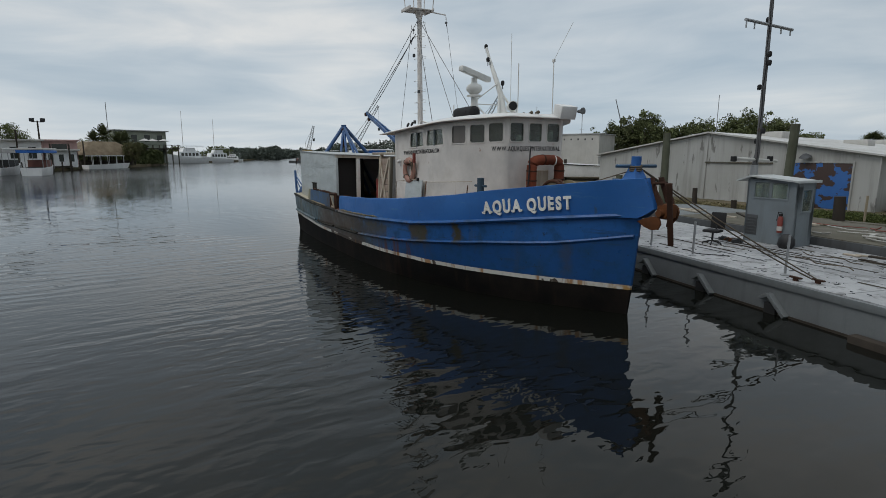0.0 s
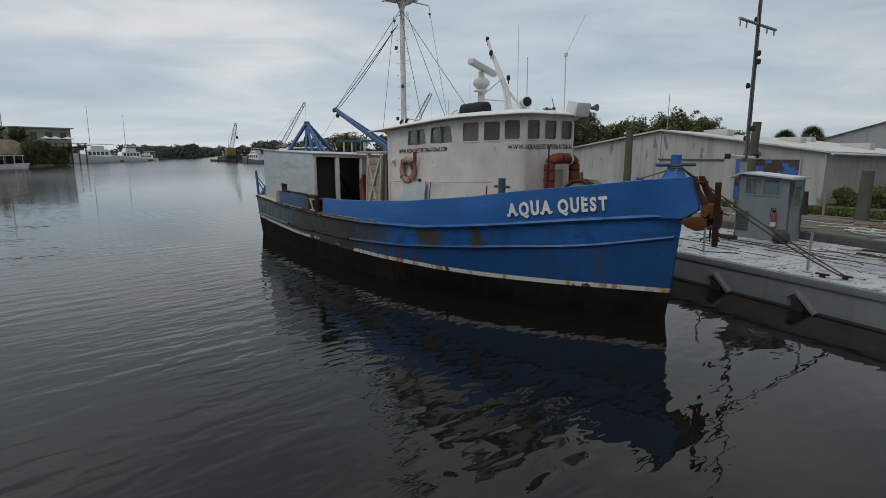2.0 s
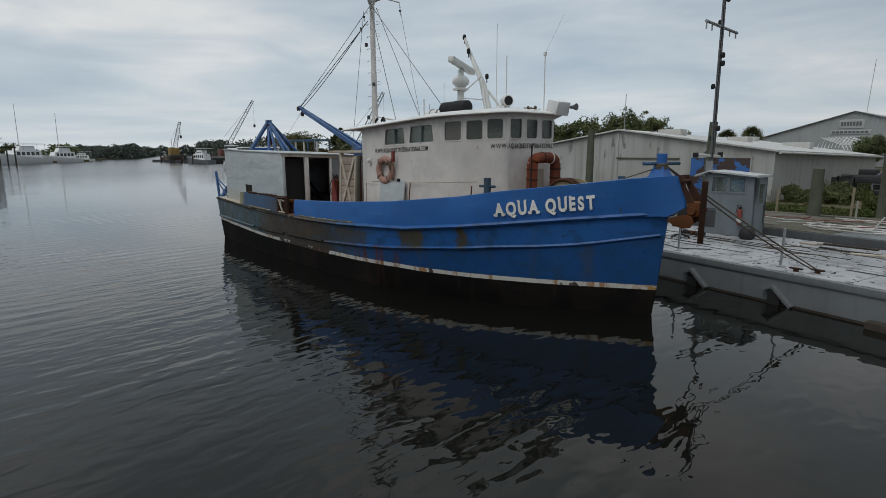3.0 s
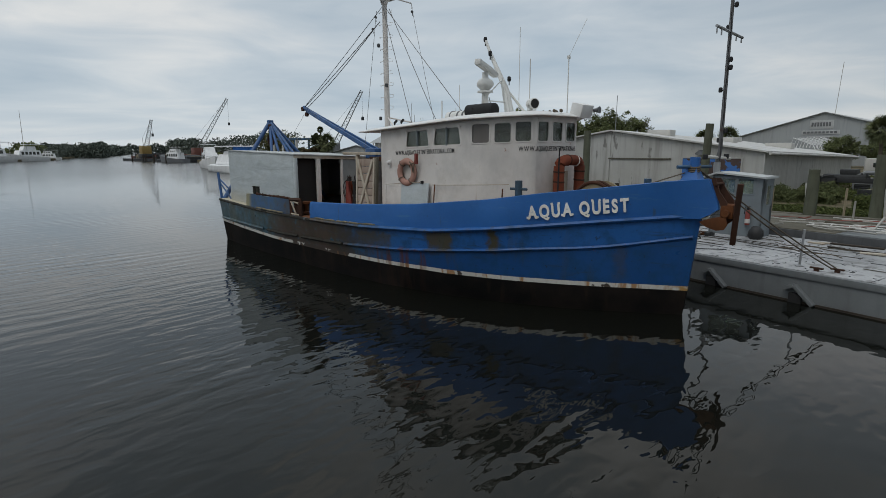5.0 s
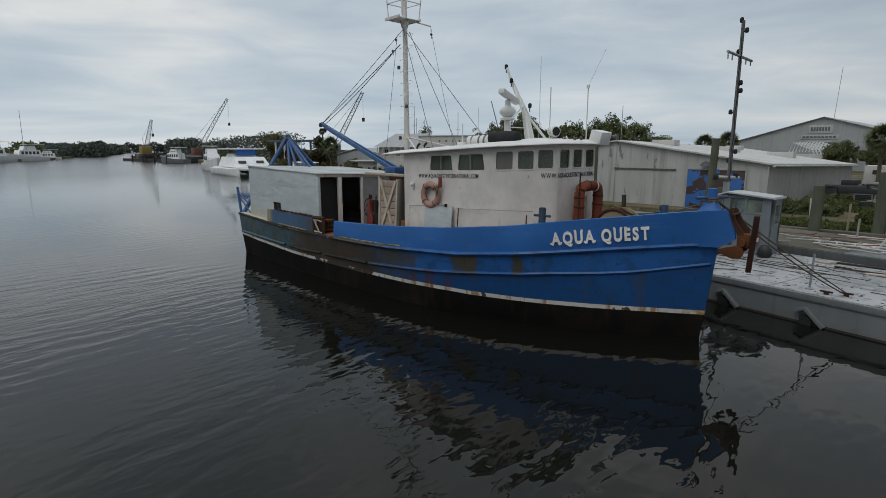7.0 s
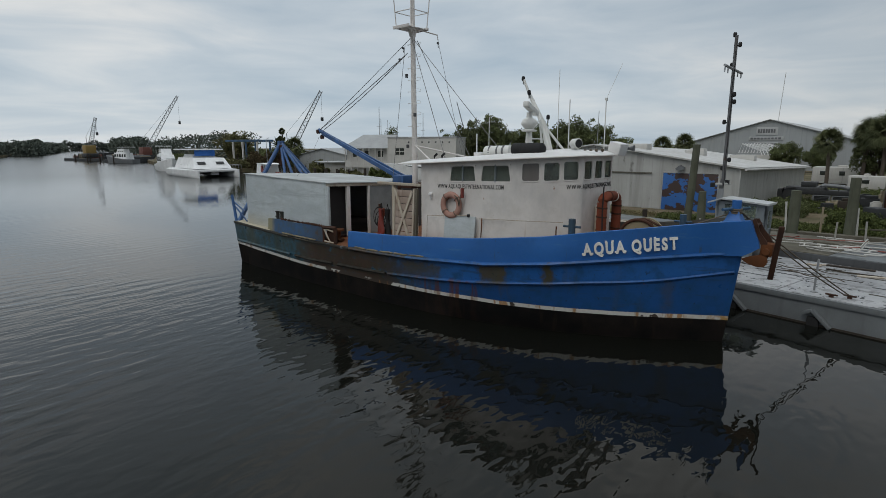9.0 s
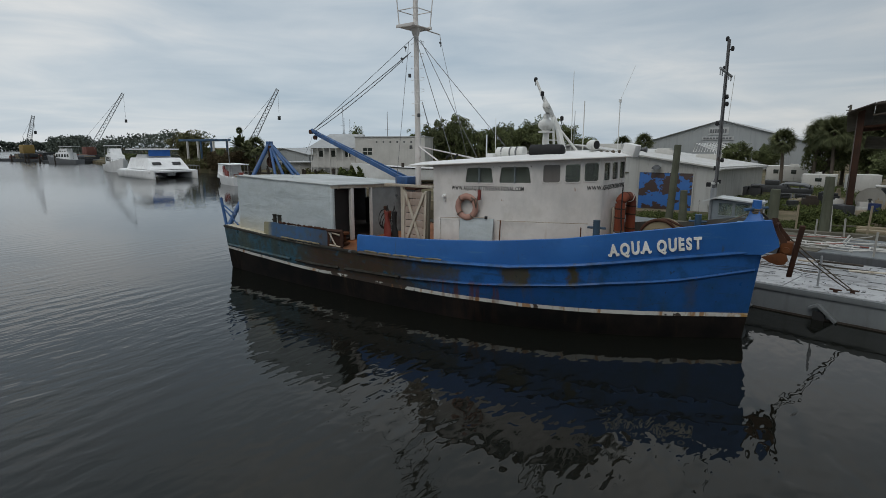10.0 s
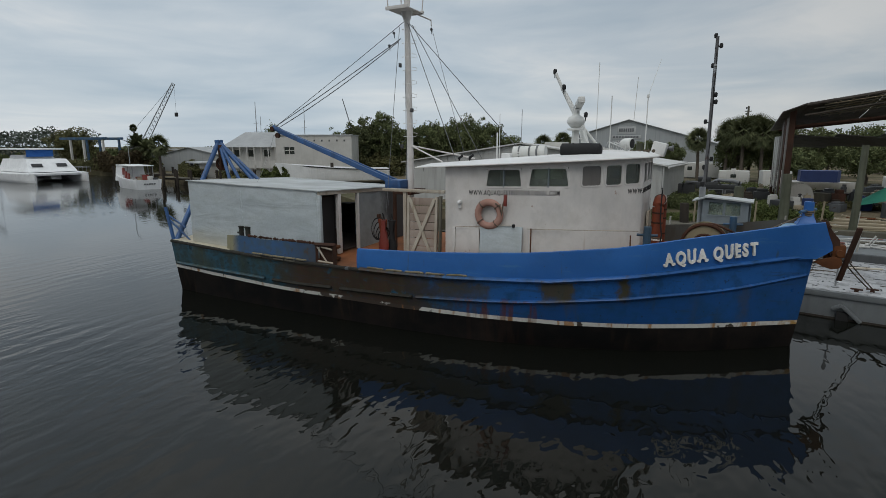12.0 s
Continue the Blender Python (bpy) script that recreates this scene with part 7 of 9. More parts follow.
def limb_tree(name, m, height, width, seed, label, leaf="leaf", dens=1.0, group="", bare=0.0):
    ob = thing(name, m, label, "tree", group)
    rg = random.Random(seed)
    bm = B()
    th = height * 0.25
    tube(bm, [(0, 0, 0), (0.1, 0.05, th * 0.5), (rg.uniform(-0.3, 0.3), rg.uniform(-0.3, 0.3), th), (0, 0, height * 0.7)], height * 0.035, 8, height * 0.010)
    for k in range(9):
        a = 2.4 * k + rg.uniform(-0.4, 0.4)
        rr = width * 0.5 * rg.uniform(0.5, 0.95)
        z1 = height * rg.uniform(0.45, 0.88)
        end = (rr * math.cos(a), rr * math.sin(a), z1)
        tube(bm, [(0, 0, th * rg.uniform(0.7, 1.1)), (end[0] * 0.4, end[1] * 0.4, (th + z1) / 2), end], height * 0.014, 6, height * 0.004)
    part("trunk", bm, "bark", ob)
    pts = cloud_points(seed, int(6500 * dens), (0, 0, height * 0.58), (width * 0.58, width * 0.58, height * 0.46), 5.5 / width, -0.12)
    me = quads("crown", pts, 0.010 * width + 0.06, seed)
    me.materials.append(M[leaf])
    cr = new("crown", me)
    cr.parent = ob
    return ob


def frond_mesh(length, droop, leaflets, width, fan):
    """One palm frond along +x: a rib with two rows of blades, or a fan of blades at its end."""
    vs, fs = [], []

    def tri_blade(p, d, w):
        i = len(vs)
        q = Vector((-d.y, d.x, 0)).normalized() * w if abs(d.x) + abs(d.y) > 1e-6 else Vector((w, 0, 0))
        vs.extend([tuple(p - q), tuple(p + q), tuple(p + d * 0.6 + q * 0.7), tuple(p + d), tuple(p + d * 0.6 - q * 0.7)])
        fs.append((i, i + 1, i + 2, i + 3, i + 4))

    rib = lambda t: Vector((length * t * (1 - 0.18 * t * droop), 0, length * (0.34 * t - droop * 0.62 * t * t)))
    if fan:
        base = rib(0.55)
        n = leaflets
        for k in range(n):
            a = radians(-115 + 230 * k / (n - 1))
            d = Vector((math.cos(a), math.sin(a), -0.25 - 0.45 * abs(math.sin(a)) - 0.35 * droop)) * length * 0.5
            tri_blade(base, d, width)
        tri_blade(rib(0.0), rib(0.55) - rib(0.0), width * 0.5)
    else:
        n = leaflets
        for k in range(n):
            t = 0.15 + 0.83 * k / (n - 1)
            L = length * 0.30 * math.sin(math.pi * (0.12 + 0.80 * t))
            for s in (-1, 1):
                tri_blade(rib(t), Vector((0.55, s, -0.35)).normalized() * L, width)
        for k in range(6):
            tri_blade(rib(k / 6), rib((k + 1) / 6) - rib(k / 6), width * 0.5)
    return vs, fs


def palm(name, m, height, spread, seed, label, fan=True, fronds=34, group=""):
    ob = thing(name, m, label, "palm tree", group)
    rg = random.Random(seed)
    bm = B()
    lean = (rg.uniform(-0.06, 0.06) * height, rg.uniform(-0.06, 0.06) * height)
    tube(bm, [(0, 0, 0), (lean[0] * 0.3, lean[1] * 0.3, height * 0.5), (lean[0], lean[1], height)], 0.19, 10, 0.13)
    for i in range(int(height / 0.35)):
        z = 0.3 + i * 0.35
        k = z / height
        torus(bm, (lean[0] * k * k, lean[1] * k * k, z), 0.165, 0.025, None, 10, 5)
    part("trunk", bm, "bark", ob)
    vs, fs = [], []
    for k in range(fronds):
        a = radians(137.5 * k)
        up = 1 - k / fronds
        v, f = frond_mesh(spread * rg.uniform(0.85, 1.1), 0.25 + (1 - up) * 1.1 + rg.uniform(-0.1, 0.1), 23 if fan else 26, 0.036 if fan else 0.045, fan)
        rot = Matrix.Translation((lean[0], lean[1], height)) @ Matrix.Rotation(a, 4, "Z") @ Matrix.Rotation(radians(-118 * up + 36), 4, "Y")
        o = len(vs)
        vs.extend(tuple(rot @ Vector(p)) for p in v)
        fs.extend(tuple(i + o for i in q) for q in f)
    me = bpy.data.meshes.new("crown")
    me.from_pydata(vs, [], fs)
    me.materials.append(M["palm_leaf"])
    cr = new("crown", me)
    cr.parent = ob
    return ob


def thicket(name, m, L, D, H, seed, label, leaf="leaf", n=5000, size=0.18, cat="bushes"):
    """Uncounted scrub: leaves up to a ragged height over a strip."""
    rg = random.Random(seed)
    pts = []
    while len(pts) < n:
        x, y = rg.uniform(-L / 2, L / 2), rg.uniform(-D / 2, D / 2)
        h = H * (0.55 + 0.45 * noise.noise(Vector((x * 1.1 / H + seed, y * 1.1 / H, 0))) + 0.3 * noise.noise(Vector((x * 3.1 / H, y * 3.1 / H, seed))))
        z = h * rg.random() ** 0.7
        if noise.noise(Vector((x, y, z)) * (2.6 / H) + Vector((seed, 0, 0))) > -0.25:
            pts.append((x, y, max(0.03, z)))
    me = quads(name, pts, size, seed)
    me.materials.append(M[leaf])
    ob = new(name, me)
    ob.matrix_basis = m
    return tagged(ob, label, cat, "", "stuff")


def far_wood(name, line, H, seed, label, leaf="far_leaf", per=42, size=0.55):
    """A far tree line along a polyline, uneven in height, full to the ground."""
    rg = random.Random(seed)
    pts, sizes = [], []
    for (x0, y0), (x1, y1) in zip(line, line[1:]):
        L = math.hypot(x1 - x0, y1 - y0)
        far = math.hypot((x0 + x1) / 2 + 5, (y0 + y1) / 2)
        fine = min(1.2, max(0.34, far * 0.0018))
        for i in range(int(L * per * 0.85 / fine)):
            sizes.append(fine)
            t = rg.random()
            x, y = x0 + (x1 - x0) * t + rg.uniform(-5, 5), y0 + (y1 - y0) * t + rg.uniform(-5, 5)
            hh = H * (0.62 + 0.42 * noise.noise(Vector((x * 0.03, y * 0.03, seed))) + 0.34 * noise.noise(Vector((x * 0.11, y * 0.11, seed))) + 0.07 * noise.noise(Vector((x * 0.4, y * 0.4, seed))))
            pts.append((x, y, 0.3 + max(0.8, hh + 0.4) * (rg.random() ** 0.4 if rg.random() < 0.72 else rg.random() * 0.4)))
    me = quads(name, pts, np.asarray(sizes)[:, None], seed)
    me.materials.append(M[leaf])
    ob = new(name, me)
    return tagged(ob, label, "woods", "", "stuff")


# ---------------------------------------------------------------- yard buildings
def gable_house(name, m, W, D, eave, apex, label, mats, overhang=0.25, cat="warehouse", front_holes=(), side_holes=()):
    """A gabled shed: front wall along x (0..W) at y 0, depth D; walls with thickness and a roof of two slopes."""
    ob = thing(name, m, label, cat)
    t = 0.15
    for y in (0, D - t):
        bm = B()
        vs = [(0, y, 0), (W, y, 0), (W, y, eave), (W / 2, y, apex), (0, y, eave)]
        lo = [bm.verts.new(v) for v in vs]
        hi = [bm.verts.new((v[0], v[1] + t, v[2])) for v in vs]
        bm.faces.new(lo)
        bm.faces.new(hi)
        for i in range(5):
            bm.faces.new((lo[i], lo[(i + 1) % 5], hi[(i + 1) % 5], hi[i]))
        part("gable_wall", bm, mats[0], ob)
    for x in (0, W - t):
        bm = B()
        box(bm, x, x + t, t, D - t, 0, eave)
        part("side_wall", bm, mats[1], ob)
    for s in (0, 1):
        bm = B()
        x0, x1 = (-overhang, W / 2) if s == 0 else (W + overhang, W / 2)
        dz = (apex - eave) / (W / 2) * overhang
        za, zb = eave - dz + 0.02, apex + 0.02
        vs = [(x0, -overhang, za), (x1, -overhang, zb), (x1, D + overhang, zb), (x0, D + overhang, za)]
        lo = [bm.verts.new(v) for v in vs]
        hi = [bm.verts.new((v[0], v[1], v[2] + 0.09)) for v in vs]
        bm.faces.new(lo)
        bm.faces.new(hi)
        for i in range(4):
            bm.faces.new((lo[i], lo[(i + 1) % 4], hi[(i + 1) % 4], hi[i]))
        part("roof", bm, mats[2], ob)
    return ob


ware = gable_house("warehouse", pose(-31.4, 30.6, YARD_Z, -1.2), 18.25, 23.0, 2.66, 4.0, "long dirty-white steel warehouse with a low gable roof", ("ware", "ware_side", "ware_roof"))
bm = B()
box(bm, 18.28, 18.36, -0.1, -0.02, 0, 2.62, 0.01)
part("downpipe", bm, "ware", ware)
bm = B()
box(bm, 9.0, 9.1, -0.06, -0.01, 0, 3.9, 0.01)
part("downpipe", bm, "ware", ware)
bm = B()
tube(bm, [(18.62, -0.2, 2.60), (18.62, 23.2, 2.60)], 0.07, 8)
part("gutter", bm, "ware_roof", ware)


def peeling_panel():
    m = Nodes("peeling_blue_panel")
    p = m.pos()
    f = m.noise(m.pos((1.0, 1.0, 1.3), (2.2, 0, 0.4)), 1.15, 6, 0.55)
    c = m.mix(m.noise(p, 6, 4), (0.022, 0.10, 0.32), (0.03, 0.13, 0.38))
    c = m.mix(m.ramp(f, (0.50, 0.0), (0.515, 1.0)), c, (0.045, 0.025, 0.02))
    return m.done(c, 0.6)


M["peel"] = peeling_panel()
bm = B()
box(bm, 13.92, 17.16, -0.05, -0.01, -0.08, 2.30, 0.01)
dr = part("roller_door", bm, "peel", ware, "blue painted door peeling to dark brown")
bm = B()
for x0, x1, z0, z1 in ((13.84, 13.92, -0.06, 2.30), (17.16, 17.24, -0.06, 2.30), (13.84, 17.24, 2.30, 2.38)):
    box(bm, x0, x1, -0.08, -0.0, z0, z1, 0.01)
part("door_frame", bm, "ware", dr)
bm = B()
box(bm, 9.0, 13.2, -0.09, -0.01, 2.22, 2.30, 0.01)
part("wall_batten", bm, "wood", ware)
for x, y, w in ((9.6, 4.0, 1.6), (12.2, 9.0, 1.4), (14.2, 14.0, 1.8), (10.4, 16.0, 1.2)):
    bm = B()
    zz = 4.0 - abs(x - 9.125) * 0.147
    box(bm, x, x + w, y, y + 0.9, zz - 0.15, zz + 0.30, 0.03)
    part("roof_vent", bm, "off_white", ware, "low white roof vent box")
bm = B()
lathe(bm, [(0.0, 0), (0.30, -0.02), (0.12, 0.14), (0.0, 0.15)], 14, pose(15.0, -0.28, 2.62, 20))
part("wall_lamp", bm, "grey_dark", ware, "dark shaded wall lamp")
bm = B()
tube(bm, [(8.8, 1.0, 3.8), (8.8, 1.0, 6.4)], 0.02, 6)
part("roof_antenna", bm, "steel", ware)

big = gable_house("boat_factory", pose(-41.5, 104, YARD_Z), 31.0, 30.0, 3.95, 8.45, "large plain grey steel gable building with a pale sign", ("gable_grey", "gable_grey", "roof_grey"), 0.4)
for x0, x1, z0, z1, mt in ((13.54, 16.8, 5.9, 7.25, "sign_white"), (12.5, 17.74, 5.0, 5.65, "sign_white"), (13.35, 17.0, 3.95, 4.7, "sign_white")):
    bm = B()
    box(bm, x0, x1, -0.1, -0.02, z0, z1, 0.02)
    sg = part("sign_board", bm, mt, big, "pale sign board with dark bars")
    n = 7 if z0 > 5.5 else 9
    for i in range(n):
        bm = B()
        w = (x1 - x0 - 0.5) / n
        box(bm, x0 + 0.25 + i * w, x0 + 0.25 + (i + 0.75) * w, -0.13, -0.10, z0 + (z1 - z0) * 0.28, z1 - (z1 - z0) * 0.25)
        part("bar", bm, "sign_dark", sg)
bm = B()
tube(bm, [(15.2, 8, 8.0), (15.6, 8, 17.0)], 0.05, 6)
part("mast", bm, "off_white", big)

# stacked boat tops of white pipe before it
rack = thing("pipe_rack", pose(-27.0, 98, 3.6), "stack of white bent pipe frames on a rack", "pipe rack")
for k in range(5):
    for s in range(2):
        bm = B()
        tube(bm, [(k * 0.9 - 2, s * 2.0, 0.0), (k * 0.9 - 1.6, s * 2.0, 1.5), (k * 0.9 + 1.2, s * 2.0, 0.35), (k * 0.9 + 1.5, s * 2.0, -0.4)], 0.07, 6)
        part("hoop", bm, "gel_white", rack)
bm = B()
box(bm, -2.4, 4.5, 0, 2.2, -2.95, -0.3, 0.05)
part("base", bm, "off_white", rack)


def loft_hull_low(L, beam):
    """A laid-up hull standing on its keel."""
    bm = B()
    rows = []
    for i in range(11):
        t = i / 10
        w = beam / 2 * (1 - max(0.0, (t - 0.5) / 0.5) ** 2.2)
        rows.append([bm.verts.new((-L / 2 + L * t, s * w * k, z)) for s, k, z in ((-1, 1.0, 0.95), (-1, 0.8, 0.45), (-1, 0.1, 0.05), (1, 0.1, 0.05), (1, 0.8, 0.45), (1, 1.0, 0.95))])
    for a, b in zip(rows, rows[1:]):
        for j in range(6):
            bm.faces.new((a[j], b[j], b[(j + 1) % 6], a[(j + 1) % 6]))
    bm.faces.new(rows[0])
    bmesh.ops.remove_doubles(bm, verts=bm.verts, dist=1e-4)
    return bm


# low white trailers, vans and machines in the yard
def trailer(name, m, L, Wd, Hh, label, body="off_white", wins=3, cat="trailer"):
    ob = thing(name, m, label, cat)
    bm = B()
    box(bm, 0, L, 0, Wd, 0.55, 0.55 + Hh, 0.03)
    part("body", bm, body, ob, "", 25)
    for x in (0.02, L * 0.5, L - 0.06):
        bm = B()
        box(bm, x, x + 0.04, -0.015, 0.0, 0.6, 0.5 + Hh)
        part("seam", bm, "roof_grey", ob)
    for i in range(wins):
        bm = B()
        x = L * (i + 0.6) / (wins + 0.2)
        box(bm, x - 0.3, x + 0.2, -0.02, 0.0, 0.55 + Hh * 0.5, 0.55 + Hh * 0.76, 0.005)
        part("window", bm, "glass", ob, "dark window")
    for x in (L * 0.2, L * 0.8):
        for y in (0.12, Wd - 0.3):
            bm = B()
            lathe(bm, [(0.0, 0), (0.36, 0.0), (0.38, 0.05), (0.38, 0.2), (0.0, 0.2)], 14, pose(x, y + 0.2, 0.37, 90))
            part("wheel", bm, "black", ob)
    bm = B()
    box(bm, L * 0.4, L * 0.55, Wd * 0.3, Wd * 0.6, 0.55 + Hh, 0.55 + Hh + 0.2, 0.02)
    part("roof_unit", bm, body, ob)
    return ob


trailer("white_trailer", pose(-14.2, 66, YARD_Z - 0.45), 5.4, 2.6, 1.7, "low white caravan trailer in the yard")
trailer("box_truck", pose(-10.1, 55, YARD_Z - 0.4), 2.7, 2.2, 1.25, "small white box body on wheels in the yard", "off_white", 1, "truck")
cov = thing("covered_boat", pose(-2.5, 48.6, YARD_Z), "pale boat under a deep blue tarpaulin beyond the shed", "boat")
bm = loft_hull_low(4.6, 2.2)
part("hull", bm, "off_white", cov)
bm = B()
prism(bm, [(-1.6, -0.95), (0.9, -0.95), (1.2, -0.4), (1.2, 0.4), (0.9, 0.95), (-1.6, 0.95)], 0.93, 1.85)
for v in bm.verts:
    v.co.z += 0.08 * noise.noise(v.co * 1.7)
part("cover", bm, "tarp_blue", cov, "deep blue tarpaulin", 20)
for k, (x, y, L, h, mt) in enumerate(((1.5, 47.0, 2.4, 1.5, "off_white"), (-6.6, 50.0, 2.2, 1.7, "off_white"), (3.8, 45.5, 2.0, 1.3, "hull_grey"))):
    bm = B()
    box(bm, 0, L, 0, 1.6, 0, h, 0.02)
    solo("storage_bin", bm, mt, "pale upright storage bin in the yard behind the shed", "storage bin", pose(x, y, YARD_Z - 0.02, 0, 0, 8 * k), "bins behind the shed")

mach = thing("dark_machinery", pose(-12.8, 40.1, YARD_Z) @ Matrix.Diagonal((1.25, 1.0, 0.82, 1.0)), "dark stacked machinery with louvred panels in the yard", "machinery")
rng = random.Random(21)
for x0, x1, z0, z1, mt in ((0.0, 0.95, 0.0, 1.2, "dark_machine"), (1.0, 3.45, 0.82, 1.2, "dark_machine"), (1.1, 1.8, 1.45, 1.86, "dark_machine"), (0.4, 2.2, 1.2, 1.45, "grey_dark")):
    bm = B()
    box(bm, x0, x1, 0.2, 1.4, z0, z1, 0.02)
    part("casing", bm, mt, mach)
for x in (1.7, 2.58):
    bm = B()
    for a, b, c, d in ((x, x + 0.82, 0.02, 0.08), (x, x + 0.82, 0.74, 0.8), (x, x + 0.07, 0.08, 0.74), (x + 0.75, x + 0.82, 0.08, 0.74)):
        box(bm, a, b, 0.10, 0.22, c, d, 0.005)
    fr = part("panel_frame", bm, "hull_grey", mach, "grey panel frame")
    bm = B()
    box(bm, x + 0.07, x + 0.75, 0.2, 1.2, 0.0, 0.78)
    part("core", bm, "dark_machine", fr)
    for i in range(5):
        bm = B()
        box(bm, x + 0.09, x + 0.73, 0.13, 0.19, 0.14 + i * 0.12, 0.18 + i * 0.12)
        part("slat", bm, "grey_dark", fr)
for i in range(9):
    bm = B()
    x = rng.uniform(0.9, 3.3)
    tube(bm, [(x, 0.3, 1.2), (x + rng.uniform(-0.1, 0.1), 0.3, 1.2 + rng.uniform(0.1, 0.4))], 0.04, 6)
    part("stub_pipe", bm, "dark_machine", mach)
bm = B()
tube(bm, [(1.8, 0.6, 1.3), (2.2, 0.5, 1.62), (3.0, 0.5, 1.55), (3.4, 0.6, 1.3)], 0.16, 8)
part("canvas_roll", bm, "hull_grey", mach, "grey canvas roll thrown over the machine")
part("drain", tube(B(), [(0.2, 0.1, 0.0), (0.3, 0.1, 1.3), (0.9, 0.1, 1.4)], 0.05, 6), "dark_machine", mach)

# the broken open shed
shed = thing("open_shed", pose(-6.55, 34.0, YARD_Z), "tall open shed of dark rusting sheet with a torn, sagging roof", "shed")
for x, y, h in ((0.2, 0, 6.05), (7.5, -0.2, 7.25), (15, 0, 8.5), (0.2, 9, 4.4), (7.5, 9, 4.4), (15, 9, 4.4)):
    bm = B()
    box(bm, x - 0.16, x + 0.16, y - 0.16, y + 0.16, 0, h, 0.02)
    part("post", bm, "rust_dark", shed)
for i in range(7):
    bm = B()
    w = rng.uniform(-0.25, 0.1)
    shelter_slab(bm, [(0.0 + w * 0.2, -0.2 + i * 1.3, 0.5 + rng.uniform(0, 0.6)), (0.05 + w * 0.2, 0.98 + i * 1.3, 0.5 + rng.uniform(0, 0.6)), (0.0, 0.98 + i * 1.3, 5.55 if i < 3 else 4.5), (0.0, -0.2 + i * 1.3, 5.55 if i < 3 else 4.5)], "x", 0.04)
    part("wall_sheet", bm, "ware_side" if i in (4, 5, 6) else ("rust_dark" if i == 1 else "shed_metal"), shed, "loose hanging wall sheet")


def shed_z(x):
    return 6.15 + max(0.0, x) * 0.165


for i in range(13):
    x0 = -0.45 + i * 1.25
    bm = B()
    z0, z1 = shed_z(x0) - (0.35 if i == 0 else 0.0), shed_z(x0 + 1.22)
    y0, y1 = -0.9 + rng.uniform(-0.15, 0.15), rng.choice((5.8, 6.2, 6.6, 7.0))
    d = shed_z(x0) - 1.25 + rng.uniform(-0.12, 0.08)
    shelter_slab(bm, [(x0, y0, z0), (x0 + 1.22, y0, z1), (x0 + 1.26, y1, d + 0.2), (x0 - 0.02, y1, d)], "z", 0.05)
    part("roof_sheet", bm, "shed_metal", shed, "dark curled roof sheet")
def roof_at(x, y):
    return shed_z(x) - 1.25 * (y + 0.9) / 7.2


for i in range(16):
    bm = B()
    x0 = 1.7 + i * 0.62
    lean = rng.uniform(-0.25, 0.35)
    tube(bm, [(x0, -1.0, roof_at(x0, -1.0) - 0.12), (x0 + lean, 3.1, roof_at(x0 + lean, 3.1) - 0.14)], 0.045, 5)
    part("rafter", bm, rng.choice(("wood_white", "tan", "wood")), shed, "pale broken rafter")
for j in range(6):
    bm = B()
    y = -0.7 + j * 0.62
    xa, xb = 1.2 + rng.uniform(0, 0.8), 10.5 - rng.uniform(0, 2.0)
    tube(bm, [(xa, y, roof_at(xa, y) - 0.17), ((xa + xb) / 2, y + 0.1, roof_at((xa + xb) / 2, y) - 0.22), (xb, y, roof_at(xb, y) - 0.17)], 0.03, 5)
    part("batten", bm, "wood_white" if j % 2 else "tan", shed, "pale roof batten left bare")
for z in (0.02, -0.55):
    bm = B()
    tube(bm, [(0.7, -0.95, shed_z(0.7) + z - 0.1), (15.5, -1.0, shed_z(15.5) + z - 0.1)], 0.07, 6)
    part("purlin", bm, "wood_dark", shed)
for i in range(6):
    bm = B()
    x0 = 0.6 + i * 2.3
    zz = 4.5 + rng.uniform(-0.12, 0.12)
    shelter_slab(bm, [(x0, 2.6, zz), (x0 + 2.4, 2.4, zz + rng.uniform(-0.25, 0.1)), (x0 + 2.4, 7.2, zz - 0.8), (x0, 7.0, zz - 0.7)], "z", 0.05)
    part("sagging_sheet", bm, "shed_metal", shed, "fallen sheet hanging inside")
for i in range(4):
    bm = B()
    tube(bm, [(0.2, 0.1 + i * 3, 5.0), (14.8, 0.1 + i * 3, 6.6)], 0.09, 6)
    part("tie_beam", bm, "rust_dark", shed)

